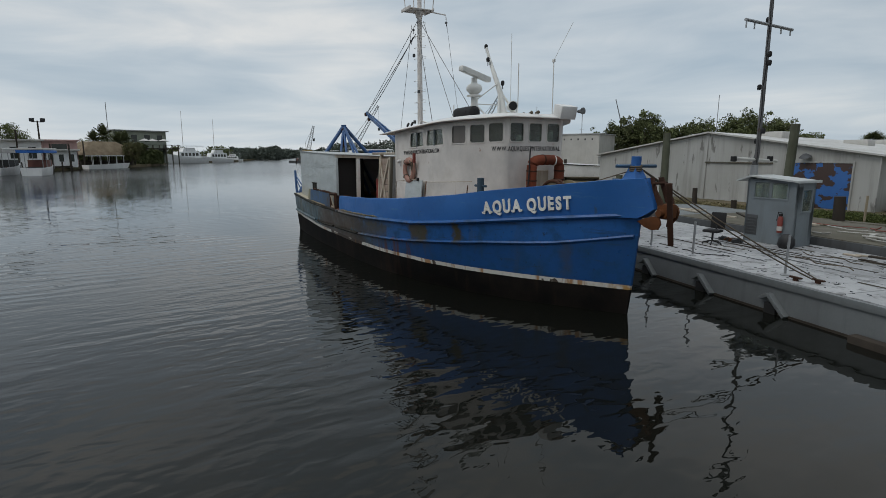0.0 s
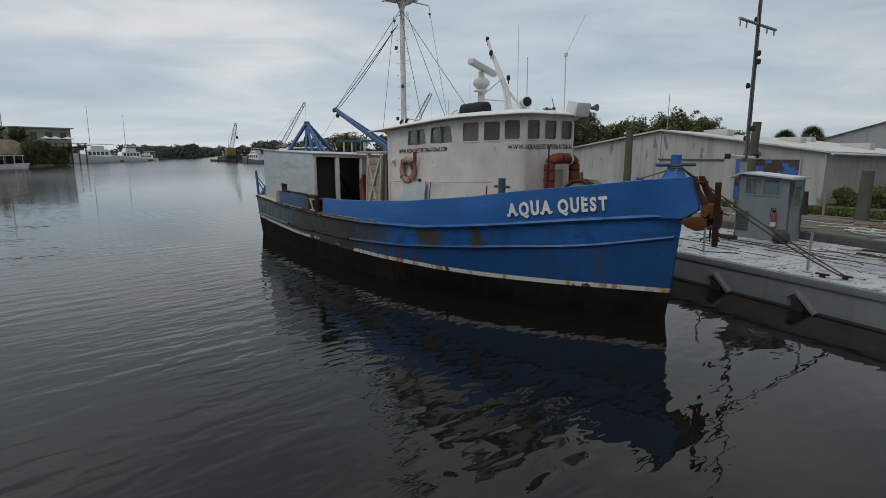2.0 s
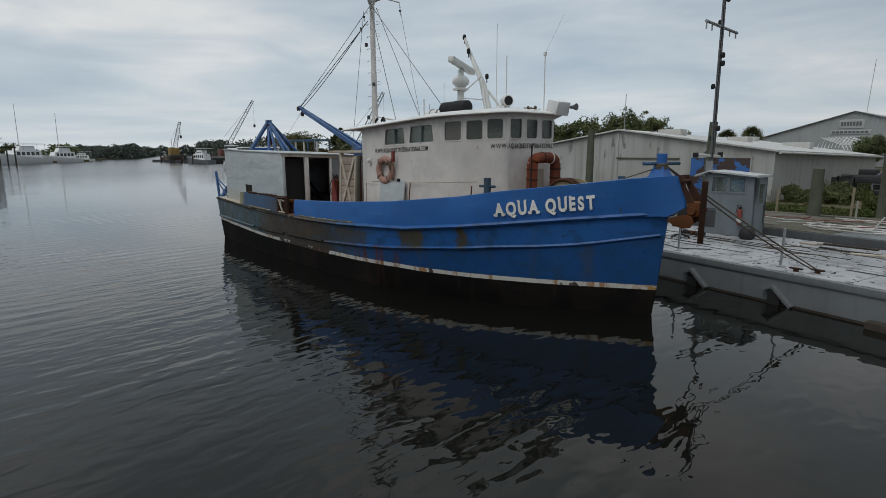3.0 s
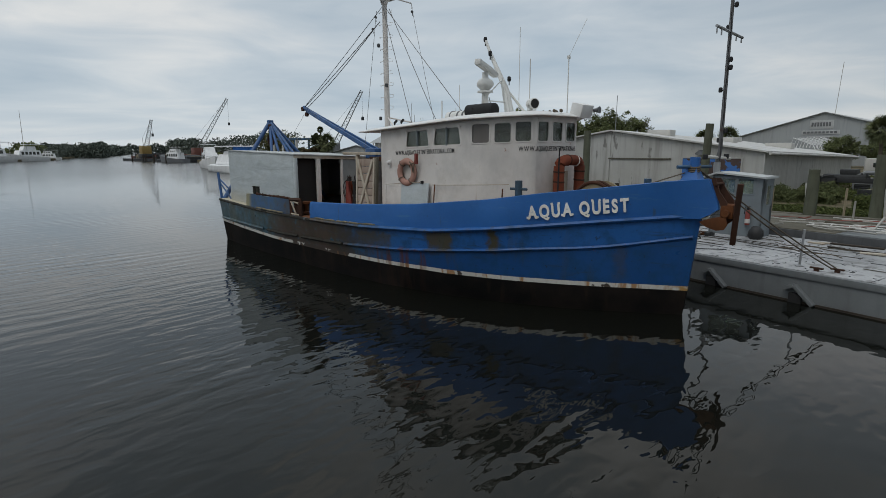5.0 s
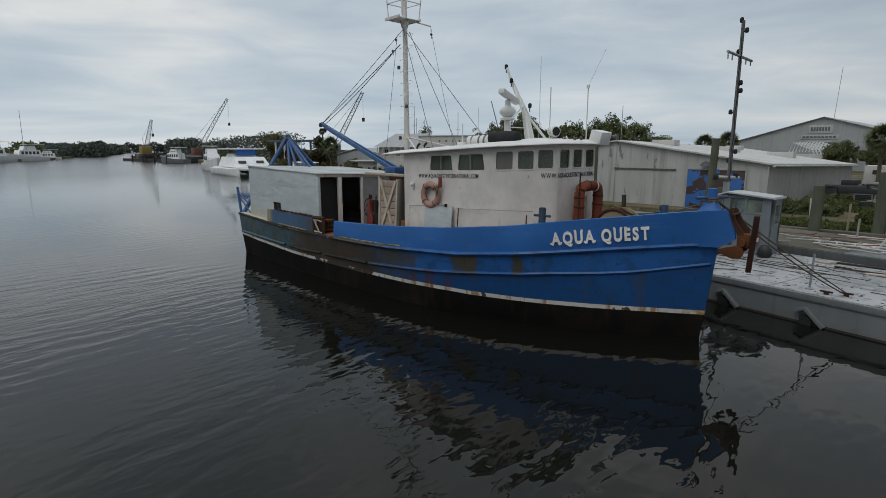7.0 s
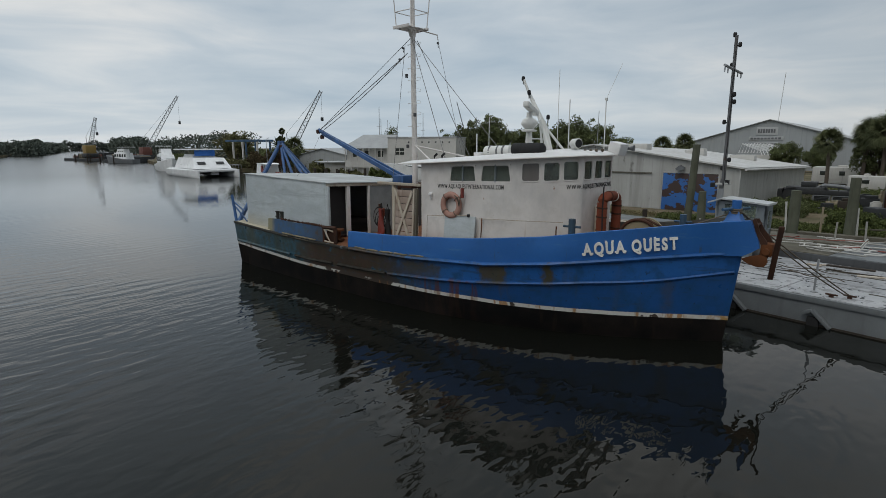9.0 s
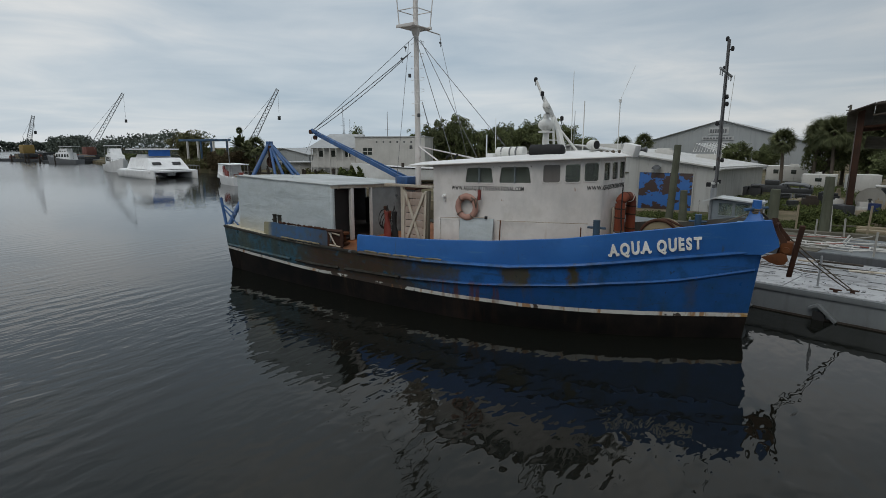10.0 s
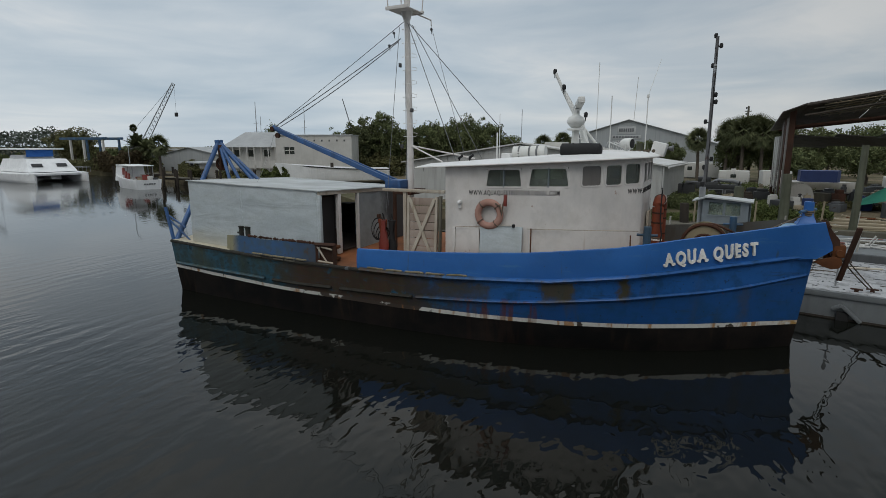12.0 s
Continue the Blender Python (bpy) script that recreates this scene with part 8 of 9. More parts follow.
# junk under and before the shed
for k in range(34):
    x, y = rng.uniform(-8, 8), rng.uniform(26, 44)
    s = rng.uniform(0.25, 0.9)
    bm = B()
    kind = k % 4
    if kind == 0:
        box(bm, -s, s, -s * 0.6, s * 0.6, 0, s * rng.uniform(0.5, 1.2), 0.04)
        nm, lab, mt = "crate", "dark weathered crate in the yard", rng.choice(("wood_dark", "wood", "tan"))
    elif kind == 1:
        lathe(bm, [(0.0, 0), (0.28, 0), (0.30, 0.05), (0.29, 0.42), (0.30, 0.44), (0.29, 0.84), (0.0, 0.86)], 14)
        nm, lab, mt = "oil_drum", "old steel drum in the yard", rng.choice(("tarp_blue", "rust", "grey_dark"))
    elif kind == 2:
        for q in range(4):
            tube(bm, [(-s, q * 0.12 - 0.2, 0.05 + 0.05 * (q % 2)), (s, q * 0.14 - 0.2, 0.06)], 0.05, 6)
        nm, lab, mt = "pipe_bundle", "bundle of old pipes on the ground", rng.choice(("rust", "concrete", "grey_dark"))
    else:
        box(bm, -s * 1.3, s * 1.3, -s * 0.5, s * 0.5, 0, s * 0.35, 0.05)
        box(bm, -s * 0.7, s * 0.5, -s * 0.4, s * 0.4, s * 0.35, s * 0.95, 0.06)
        nm, lab, mt = "old_engine", "dark old engine block standing in the yard", "dark_machine"
    solo(nm, bm, mt, lab, nm.replace("_", " "), pose(x, y, YARD_Z - 0.02, 0, 0, rng.uniform(0, 180)), "junk in the yard")
bm = B()
rows = [[bm.verts.new((-2.0 + i * 0.5, j * 0.5, 1.3 * math.exp(-((i - 4) ** 2) / 9 - ((j - 2) ** 2) / 4) + 0.15 * noise.noise(Vector((i, j, 0))) + 0.1)) for i in range(9)] for j in range(5)]
for a, b in zip(rows, rows[1:]):
    for i in range(8):
        bm.faces.new((a[i], a[i + 1], b[i + 1], b[i]))
solo("green_tarp", bm, "tarp_green", "green tarpaulin thrown over a heap", "tarpaulin", pose(-0.6, 34, YARD_Z + 0.25))
bm = B()
box(bm, -10, 12, -0.2, 0.2, -1.4, 0.86, 0.04)
solo("timber_seawall", bm, "wood", "grey timber bulkhead along the yard's edge", "sea wall", pose(-4, 24.1, 0, 0, 0, 0.5), "", "structure")
bm = B()
for i in range(3):
    box(bm, -9 + i * 0.4, 9 - i * 0.3, i * 0.5, i * 0.5 + 0.42, 0.1 * i, 0.1 * i + 0.12, 0.02)
solo("plank_stack", bm, "tan", "stacked tan planks along the yard's edge", "planks", pose(2.5, 26.2, YARD_Z))

# big cable reel on a pale stand
reel = thing("cable_reel", pose(-5.35, 35.6, YARD_Z, 0, 0, -6), "weathered grey cable reel on a pale stand in the yard", "cable reel")
for y in (-0.32, 0.32):
    bm = B()
    lathe(bm, [(0.0, -0.02), (0.72, -0.02), (0.72, 0.02), (0.0, 0.02)], 28, pose(0, y, 0.80, 90))
    fl = part("flange", bm, "concrete", reel, "round weathered grey flange")
    bm = B()
    lathe(bm, [(0.0, -0.03), (0.12, -0.03), (0.12, 0.03), (0.0, 0.03)], 14, pose(0, y, 0.80, 90))
    part("hub", bm, "dark_machine", fl)
bm = B()
lathe(bm, [(0.0, -0.3), (0.4, -0.3), (0.4, 0.3), (0.0, 0.3)], 20, pose(0, 0, 0.80, 90))
part("drum", bm, "dark_machine", reel)
for x in (-0.5, 0.5):
    for y in (-0.42, 0.42):
        bm = B()
        tube(bm, [(x, y, 0), (x * 0.15, y, 0.80)], 0.04, 6)
        part("leg", bm, "off_white", reel)
# palms and trees in the yard
palm("cabbage_palm", pose(-12.2, 60.4, YARD_Z), 4.4, 1.5, 1, "single cabbage palm standing before white trailers", True, 60, "palms in the yard")
for k, (x, y, h, sp) in enumerate(((-9.6, 61.5, 5.0, 1.8), (-8.0, 60.5, 5.2, 1.9), (-6.2, 61, 5.0, 1.9), (-4.4, 61.5, 4.8, 1.8), (-7.2, 64.5, 5.6, 1.9))):
    palm("cabbage_palm", pose(x, y, YARD_Z), h, sp, 2 + k, "cabbage palm with ragged fronds in the yard", True, 64, "palms in the yard")
for k, (x, y) in enumerate(((-35.3, 80), (-32.4, 80.7))):
    palm("cabbage_palm", pose(x, y, YARD_Z), 4.05 + 0.3 * k, 1.7, 16 + k, "cabbage palm behind the warehouse roof", True, 56, "palms behind the warehouse")
for k, (x, y, h, w) in enumerate(((-8.8, 63, 6.2, 4.6), (-5.2, 63.5, 6.6, 5.0), (-1.0, 66, 6.0, 5.0), (-22, 97, 4.6, 5.0), (-17.5, 96, 4.2, 4.6), (-3.2, 57, 3.6, 4.2), (3.0, 62, 4.6, 6.0), (1.5, 75, 5.6, 7.5), (8.5, 88, 6.6, 9.0), (-2.5, 82, 5.0, 6.0))):
    limb_tree("yard_tree", pose(x, y, YARD_Z), h, w, 30 + k, "low dark green tree in the yard", "leaf", 1.5, "yard trees")
for k, (x, y, h, w) in enumerate(((-45.4, 60, 7.4, 6.0), (-41.2, 62.6, 8.0, 6.0), (-38.6, 64.4, 7.4, 5.5), (-48.6, 58.4, 6.2, 6), (-44.0, 63.5, 6.0, 6), (-51.5, 57.5, 5.0, 5), (-36.5, 67, 5.4, 5), (-60, 95, 8, 9), (-74, 88, 7, 9))):
    limb_tree("oak_tree", pose(x, y, YARD_Z), h, w, 50 + k, "dense dark green oak behind the yards", "leaf", 1.7, "oaks behind the yards")
# broadleaf crowns stand in for a clump of cabbage palms
for k, (x, y, h, w) in enumerate(((-54.4, 52.6, 6.0, 4.6), (-52.4, 54.2, 7.4, 4.6), (-50.0, 56.2, 8.2, 5.0))):
    limb_tree("palm_clump", pose(x, y, YARD_Z), h, w, 27 + k, "ragged leafy tree standing in for a palm clump beside the oaks", ("leaf", "palm_leaf", "leaf")[k], 2.4, "ragged trees by the oaks")
thicket("understorey", pose(-46, 56.5, YARD_Z, 0, 0, 32), 18, 3, 4.2, 61, "dark scrub under the oaks", "leaf_olive", 16000, 0.16, "bushes")
thicket("grass_strip", pose(-11.0, 26.5, YARD_Z), 10, 2.2, 0.38, 3, "rank green weeds along the yard's edge", "grass", 18000, 0.04, "weeds")
thicket("weeds", pose(-6.6, 28.2, YARD_Z), 3.6, 2.6, 1.0, 4, "rank green weeds and bushes by the shed", "grass", 22000, 0.05, "weeds")
thicket("weeds", pose(-11.3, 32.0, YARD_Z), 3.0, 2.0, 1.25, 5, "dark green bushes beside the warehouse corner", "leaf", 16000, 0.05, "bushes")
thicket("weeds", pose(-22, 27.3, YARD_Z), 12, 1.6, 0.16, 6, "dry weeds before the warehouse wall", "dry_weed", 6000, 0.045, "weeds")
# utility pole
up = thing("utility_pole", pose(-7.35, 77, YARD_Z), "grey timber utility pole with a cross arm", "utility pole")
bm = B()
tube(bm, [(0, 0, 0), (0, 0, 8.8)], 0.16, 8, 0.12)
part("post", bm, "wood", up)
bm = B()
box(bm, -0.4, 0.4, -0.06, 0.06, 8.1, 8.2)
part("cross_arm", bm, "wood", up)
for z in (7.2, 7.7, 8.45):
    bm = B()
    lathe(bm, [(0.0, 0), (0.09, 0.0), (0.09, 0.22), (0.0, 0.22)], 8, pose(-0.22, 0, z))
    part("insulator", bm, "grey_dark", up)

# heaps of sticks, lattice and pale scrap before the shed
rng = random.Random(77)
for k in range(40):
    L = rng.uniform(0.6, 2.4)
    bm = B()
    box(bm, -L / 2, L / 2, -0.04, 0.04, 0, rng.uniform(0.03, 0.08), 0.006)
    mt = rng.choice(("tan", "tan", "wood_white", "off_white", "wood"))
    solo("scrap_stick", bm, mt, "tan scrap plank thrown down before the shed" if mt == "tan" else "pale weathered scrap plank before the shed", "plank", pose(rng.uniform(-6.5, 5), rng.uniform(25.0, 29.5), YARD_Z + rng.uniform(0.0, 0.25), 0, rng.uniform(-12, 12), rng.uniform(-40, 40)), "scrap planks before the shed")
for k in range(7):
    bm = B()
    h = rng.uniform(0.8, 1.5)
    tube(bm, [(0, 0, 0), (rng.uniform(-0.1, 0.1), 0, h)], 0.045, 7)
    solo("fence_post", bm, "off_white" if k % 2 else "tan", "short pale post standing at the yard's edge", "post", pose(-11.0 + k * 1.35, 25.0, YARD_Z - 0.02), "posts at the yard's edge")
for k, (x, y, L, D, h, n) in enumerate(((-9.0, 38.0, 9.0, 8.0, 0.5, 14000), (0.0, 40.0, 12.0, 8.0, 0.5, 14000), (-9.0, 51.0, 12.0, 8.0, 0.7, 9000))):
    thicket("yard_weeds", pose(x, y, YARD_Z), L, D, h, 150 + k, "rank olive weeds growing through the yard", "leaf_olive" if k % 2 else "grass", n * 2, 0.05, "weeds")
for k in range(46):
    x, y = rng.uniform(-9.5, 3.5), rng.uniform(34.0, 46.0)
    w, h = rng.uniform(0.15, 0.6), rng.uniform(0.2, 0.9)
    bm = B()
    box(bm, -w, w, -w * 0.7, w * 0.7, 0, h, 0.02)
    box(bm, -w * 0.6, w * 0.8, -w * 0.5, w * 0.4, h, h + rng.uniform(0.05, 0.3), 0.02)
    mt = rng.choice(("dark_machine", "wood_dark", "rust_dark", "dark_machine", "off_white", "tan", "grey_dark"))
    solo("scrap_piece", bm, mt, "pale discarded box among the weeds" if mt in ("off_white", "tan") else "dark rusting machine part among the weeds", "junk", pose(x, y, YARD_Z - 0.02, 0, 0, rng.uniform(0, 90)), "junk in the yard")

# ---------------------------------------------------------------- boats and buildings across and up the river
def loft_hull(L, beam, free, draft=0.4, bow_rise=0.5, n=14, sheer_in=0.94, stern=0.85):
    """A simple boat hull with a stem at +x: rings of keel, chine and gunwale points."""
    bm = B()
    cols = []
    for i in range(n + 1):
        t = i / n
        x = -L / 2 + L * t
        w = beam / 2 * (stern + (1 - stern) * min(1.0, t * 2.5)) * (1 - max(0.0, (t - 0.45) / 0.55) ** 2.2)
        top = free + bow_rise * t ** 2
        k = x + (0.06 * L * max(0.0, t - 0.7) / 0.3)
        cols.append([(x - 0.0, 0.0, -draft), (x, w * 0.80, -draft * 0.4), (x, w * 0.9, 0.12), (k, w, top), (k, max(0.0, w - 0.12), top), (k, max(0.0, w - 0.14), top - 0.12)])
    for s in (-1, 1):
        rows = [[bm.verts.new((p[0], s * p[1], p[2])) for p in c] for c in cols]
        for a, b in zip(rows, rows[1:]):
            for j in range(5):
                bm.faces.new((a[j], b[j], b[j + 1], a[j + 1]))
    rim = [[bm.verts.new((c[5][0], s * c[5][1], c[5][2])) for c in cols] for s in (-1, 1)]
    for i in range(n):
        bm.faces.new((rim[0][i], rim[0][i + 1], rim[1][i + 1], rim[1][i]))
    tr = [bm.verts.new((cols[0][j][0], s * cols[0][j][1], cols[0][j][2])) for s, js in ((-1, (0, 1, 2, 3)), (1, (3, 2, 1))) for j in js]
    bm.faces.new(tr)
    bmesh.ops.remove_doubles(bm, verts=bm.verts, dist=1e-4)
    return bm


def cabin(bm, x0, x1, w, z0, z1, rake=0.35, top_in=0.88):
    lo = [(x0, -w / 2), (x1, -w / 2), (x1, w / 2), (x0, w / 2)]
    hi = [(x0 + rake * 0.3, -w / 2 * top_in), (x1 - rake, -w / 2 * top_in), (x1 - rake, w / 2 * top_in), (x0 + rake * 0.3, w / 2 * top_in)]
    a, b = [bm.verts.new((*p, z0)) for p in lo], [bm.verts.new((*p, z1)) for p in hi]
    bm.faces.new(a)
    bm.faces.new(b)
    for i in range(4):
        bm.faces.new((a[i], a[(i + 1) % 4], b[(i + 1) % 4], b[i]))
    return bm


def cabin_windows(ob, x0, x1, w, z0, z1, n, top_in=0.88, name="window"):
    """Dark panes let into both cabin sides."""
    for s in (-1, 1):
        for i in range(n):
            xa, xb = x0 + (x1 - x0) * (i + 0.12) / n, x0 + (x1 - x0) * (i + 0.86) / n
            bm = B()
            y0, y1 = s * (w / 2 * (1 - (1 - top_in) * 0.35) + 0.01), s * (w / 2 * (1 - (1 - top_in) * 0.85) + 0.01)
            vs = [(xa, y0, z0), (xb, y0, z0), (xb - 0.06, y1, z1), (xa + 0.06, y1, z1)]
            lo = [bm.verts.new(v) for v in vs]
            hi = [bm.verts.new((v[0], v[1] - s * 0.05, v[2])) for v in vs]
            bm.faces.new(lo)
            bm.faces.new(hi)
            for j in range(4):
                bm.faces.new((lo[j], lo[(j + 1) % 4], hi[(j + 1) % 4], hi[j]))
            part(name, bm, "glass", ob, "dark cabin window")


def motor_yacht(name, m, L, label, mast=0.0, canvas=None, hull_mat="gel_white", group="", tall=1.0, cat="motor yacht"):
    ob = thing(name, m, label, cat, group)
    bw = L * 0.29
    fr = L * 0.10
    part("hull", loft_hull(L, bw, fr, 0.5, L * 0.11), hull_mat, ob)
    bm = cabin(B(), -L * 0.32, L * 0.22, bw * 0.72, fr - 0.15, fr + 1.5 * tall, 0.9)
    part("cabin", bm, "gel_white", ob)
    cabin_windows(ob, -L * 0.28, L * 0.15, bw * 0.72, fr + 0.55 * tall, fr + 1.2 * tall, 5)
    bm = cabin(B(), -L * 0.22, L * 0.08, bw * 0.55, fr + 1.5 * tall, fr + 2.4 * tall, 0.6)
    part("flybridge", bm, "gel_white", ob)
    cabin_windows(ob, -L * 0.18, L * 0.04, bw * 0.55, fr + 1.75 * tall, fr + 2.15 * tall, 3)
    bm = B()
    box(bm, -L * 0.42, L * 0.02, -bw * 0.33, bw * 0.33, fr + 2.75 * tall, fr + 2.85 * tall, 0.04)
    part("hardtop", bm, canvas or "gel_white", ob)
    for x in (-L * 0.4, 0.0):
        for y in (-bw * 0.3, bw * 0.3):
            bm = B()
            tube(bm, [(x, y, fr + 0.1), (x, y, fr + 2.78 * tall)], 0.04, 6)
            part("post", bm, "steel", ob)
    bm = B()
    pts = [(L * 0.18 + L * 0.3 * i / 8, bw * 0.42 * (1 - (i / 8) ** 2.5), fr + 0.25 + L * 0.05 * (0.68 + 0.3 * i / 8) ** 2 + 0.45) for i in range(9)]
    tube(bm, pts, 0.025, 5)
    tube(bm, [(x, -y, z) for x, y, z in pts], 0.025, 5)
    for x, y, z in pts[::2]:
        tube(bm, [(x, y, z - 0.55), (x, y, z)], 0.02, 5)
        tube(bm, [(x, -y, z - 0.55), (x, -y, z)], 0.02, 5)
    part("bow_rail", bm, "steel", ob)
    if mast:
        bm = B()
        tube(bm, [(0.1, 0, fr), (0.0, 0, fr + mast)], 0.12, 8, 0.06)
        tube(bm, [(0.05, -0.8, fr + mast * 0.55), (0.05, 0.8, fr + mast * 0.55)], 0.04, 6)
        part("mast", bm, "off_white", ob)
    return ob


# catamaran: two hulls, a bridging deck and a raked saloon
cat_ = thing("catamaran", pose(-85.0, 35.3, 0, 0, 0, -8) @ Matrix.Diagonal((1.0, 1.0, 0.9, 1.0)), "white power catamaran with a blue flybridge canopy moored at a dock", "catamaran")
for s in (-1, 1):
    bm = B()
    rings = []
    for i in range(13):
        t = i / 12
        x = -15.0 * t
        w = 0.95 * (0.10 + 0.90 * min(1.0, t * 3.2) ** 0.7) * (1 - 0.25 * max(0.0, t - 0.75) / 0.25)
        rings.append([bm.verts.new((x, s * 2.95 + a * w, z)) for a, z in ((-0.2, -0.5), (-0.8, 0.0), (-0.95, 0.4), (-1.0, 1.15 + 0.15 * (1 - t)), (1.0, 1.15 + 0.15 * (1 - t)), (0.95, 0.4), (0.8, 0.0), (0.2, -0.5))])
    for a, b in zip(rings, rings[1:]):
        bridge(bm, a, b)
    bm.faces.new(rings[0])
    bm.faces.new(rings[-1])
    part("hull", bm, "gel_white", cat_, "white catamaran hull")
bm = B()
box(bm, -14.6, -0.9, -3.4, 3.4, 0.92, 1.30, 0.12)
part("bridge_deck", bm, "gel_white", cat_)
bm = B()
box(bm, -13.0, -1.6, -0.7, 0.5, 0.35, 0.93, 0.2)
part("nacelle", bm, "gel_white", cat_, "white keel fairing under the bridge deck")
bm = cabin(B(), -12.8, -2.4, 5.6, 1.4, 3.2, 1.9, 0.82)
part("saloon", bm, "gel_white", cat_, "raked white saloon")
for y in (-1.5, 1.3):
    bm = B()
    box(bm, -0.03, 0.03, y - 0.6, y + 0.6, -0.3, 0.3, 0.01, Matrix.Translation((-3.28, 0, 2.35)) @ Matrix.Rotation(radians(-46), 4, "Y"))
    part("window", bm, "ink", cat_, "dark saloon window")
cabin_windows(cat_, -11.5, -5.2, 5.6, 2.0, 2.6, 4, 0.82)
bm = cabin(B(), -11.5, -6.5, 3.6, 3.2, 3.75, 0.4)
part("flybridge", bm, "gel_white", cat_)
bm = B()
box(bm, -13.2, -5.6, -2.7, 2.7, 4.52, 4.72, 0.06)
part("hardtop", bm, "gel_white", cat_)
bm = B()
box(bm, -6.4, -6.3, -1.5, 1.6, 3.5, 4.5, 0.03)
part("canopy_curtain", bm, "canvas_blue", cat_, "blue canvas canopy curtain")
bm = B()
tube(bm, [(-0.4, 3.5, 1.35), (-0.4, 3.5, 2.0), (-3.5, 3.5, 2.0), (-6, 3.4, 1.95)], 0.03, 5)
tube(bm, [(-0.4, 3.5, 2.0), (-0.4, 1.8, 2.0)], 0.03, 5)
for x in (-1.5, -2.7, -3.9, -5.1):
    tube(bm, [(x, 3.5, 1.38), (x, 3.5, 2.0)], 0.025, 5)
part("bow_rail", bm, "steel", cat_)

motor_yacht("motor_yacht", pose(-116, 40.4, 0, 0, 0, -14), 12.0, "white motor yacht moored beyond the catamaran", 0.0, None, "gel_white", "", 1.25)

# small working boat with hung red gear
lob = thing("work_boat", pose(-68.4, 33.8, 0, 0, 0, 163) @ Matrix.Scale(1.2, 4), "small white working boat with red gear at a timber dock", "work boat")
part("hull", loft_hull(7.4, 2.5, 0.85, 0.4, 0.55), "gel_white", lob)
bm = B()
for i in range(5):
    box(bm, -3.73, -3.70, -0.5 + i * 0.2, -0.36 + i * 0.2, 0.42, 0.54)
part("name_bars", bm, "sign_dark", lob, "dark unreadable marks on the transom")
part("wheelhouse", cabin(B(), 0.1, 2.3, 2.0, 0.6, 2.0, 0.25), "gel_white", lob)
for i in range(7):
    bm = B()
    x = -3.3 + 0.45 * i
    box(bm, x, x + 0.3, -0.9 + 0.22 * (i % 4), -0.55 + 0.3 * (i % 4), 0.72, 1.0 + 0.12 * (i % 3), 0.04)
    part("deck_gear", bm, ("dark_machine", "off_white", "red", "tan")[i % 4], lob)
cabin_windows(lob, 0.3, 1.5, 1.8, 1.35, 1.75, 2)
bm = B()
box(bm, -2.4, 2.0, -0.95, 0.95, 2.0, 2.08, 0.03)
part("canopy", bm, "gel_white", lob)
for x in (-2.3, -1.1):
    for y in (-0.85, 0.85):
        bm = B()
        tube(bm, [(x, y, 0.6), (x, y, 2.02)], 0.035, 6)
        part("post", bm, "steel", lob)
bm = B()
tube(bm, [(0.3, 0.2, 2.0), (0.3, 0.2, 4.6), (-0.9, 0.2, 4.75)], 0.03, 6)
part("aerial_frame", bm, "steel", lob)
for x, z in ((-0.1, 1.55), (-1.4, 1.1), (-0.7, 1.25)):
    bm = B()
    box(bm, x - 0.28, x + 0.28, 0.86, 0.98, z - 0.35, z + 0.3, 0.05)
    part("hung_gear", bm, "red", lob, "red hung gear")

# white hull on the bank and the white house behind
hb = thing("hauled_hull", pose(-44.9, 39.6, 1.35, 0, 0, 219.6), "long white boat hull laid up on the bank", "boat hull")
part("hull", loft_hull(10.6, 3.0, 0.95, 0.6, 0.6), "gel_white", hb)
bm = B()
box(bm, -2.5, 1.0, -0.7, 0.7, 0.7, 1.0, 0.05)
part("hatch", bm, "off_white", hb)
bm = B()
pts = [(-5.3 + 10.6 * i / 12, 1.5 * (1 - max(0.0, (i / 12 - 0.45) / 0.55) ** 2.2) + 0.02, 0.86 + 0.6 * (i / 12) ** 2) for i in range(12)]
tube(bm, pts, 0.05, 5)
part("rub_strake", bm, "black", hb, "dark rubbing strake")
for k in range(4):
    bm = B()
    tube(bm, [(0, 0, 0), (0, 0, 1.9 if k < 3 else 2.6)], 0.16, 9)
    solo("mooring_pile", bm, "wood_dark", "short dark mooring pile by the laid-up hull", "piling", pose(-52.5 + 2.6 * k, 36.0 + 0.9 * k, 0.3), "piles by the laid-up hull")

# house: flat block and gabled wing
hs_m = pose(-55.3, 42.2, YARD_Z, 0, 0, 28)
hw = thing("white_house", hs_m, "white two-storey house with a grey hipped roof over the boatyard", "house")
bm = wall_panel(B(), 0, 8.6, 0, 5.0, [(0.95, 2.1, 2.9, 3.75)], 0.2, pose(0, 0, 0))
part("front_wall", bm, "off_white", hw)
bm = B()
box(bm, 0, 0.2, 0.2, 6.0, 0, 5.0)
part("end_wall", bm, "off_white", hw)
bm = B()
box(bm, 8.4, 8.6, 0.2, 6.0, 0, 5.0)
part("end_wall", bm, "off_white", hw)
bm = B()
box(bm, 0, 8.6, 5.8, 6.0, 0, 5.0)
part("rear_wall", bm, "off_white", hw)
bm = B()
box(bm, -0.1, 8.7, -0.1, 6.1, 4.98, 5.12, 0.03)
part("flat_roof", bm, "roof_grey", hw)
for k in range(7):
    bm = B()
    box(bm, 2.6 + k * 0.85, 2.78 + k * 0.85, -0.02, 0.0, 4.35, 4.55)
    part("scupper", bm, "grey_dark", hw)
bm = B()
box(bm, 0.99, 2.06, 0.08, 0.1, 2.94, 3.71)
wn = part("window", bm, "glass", hw, "dark sash window")
bm = B()
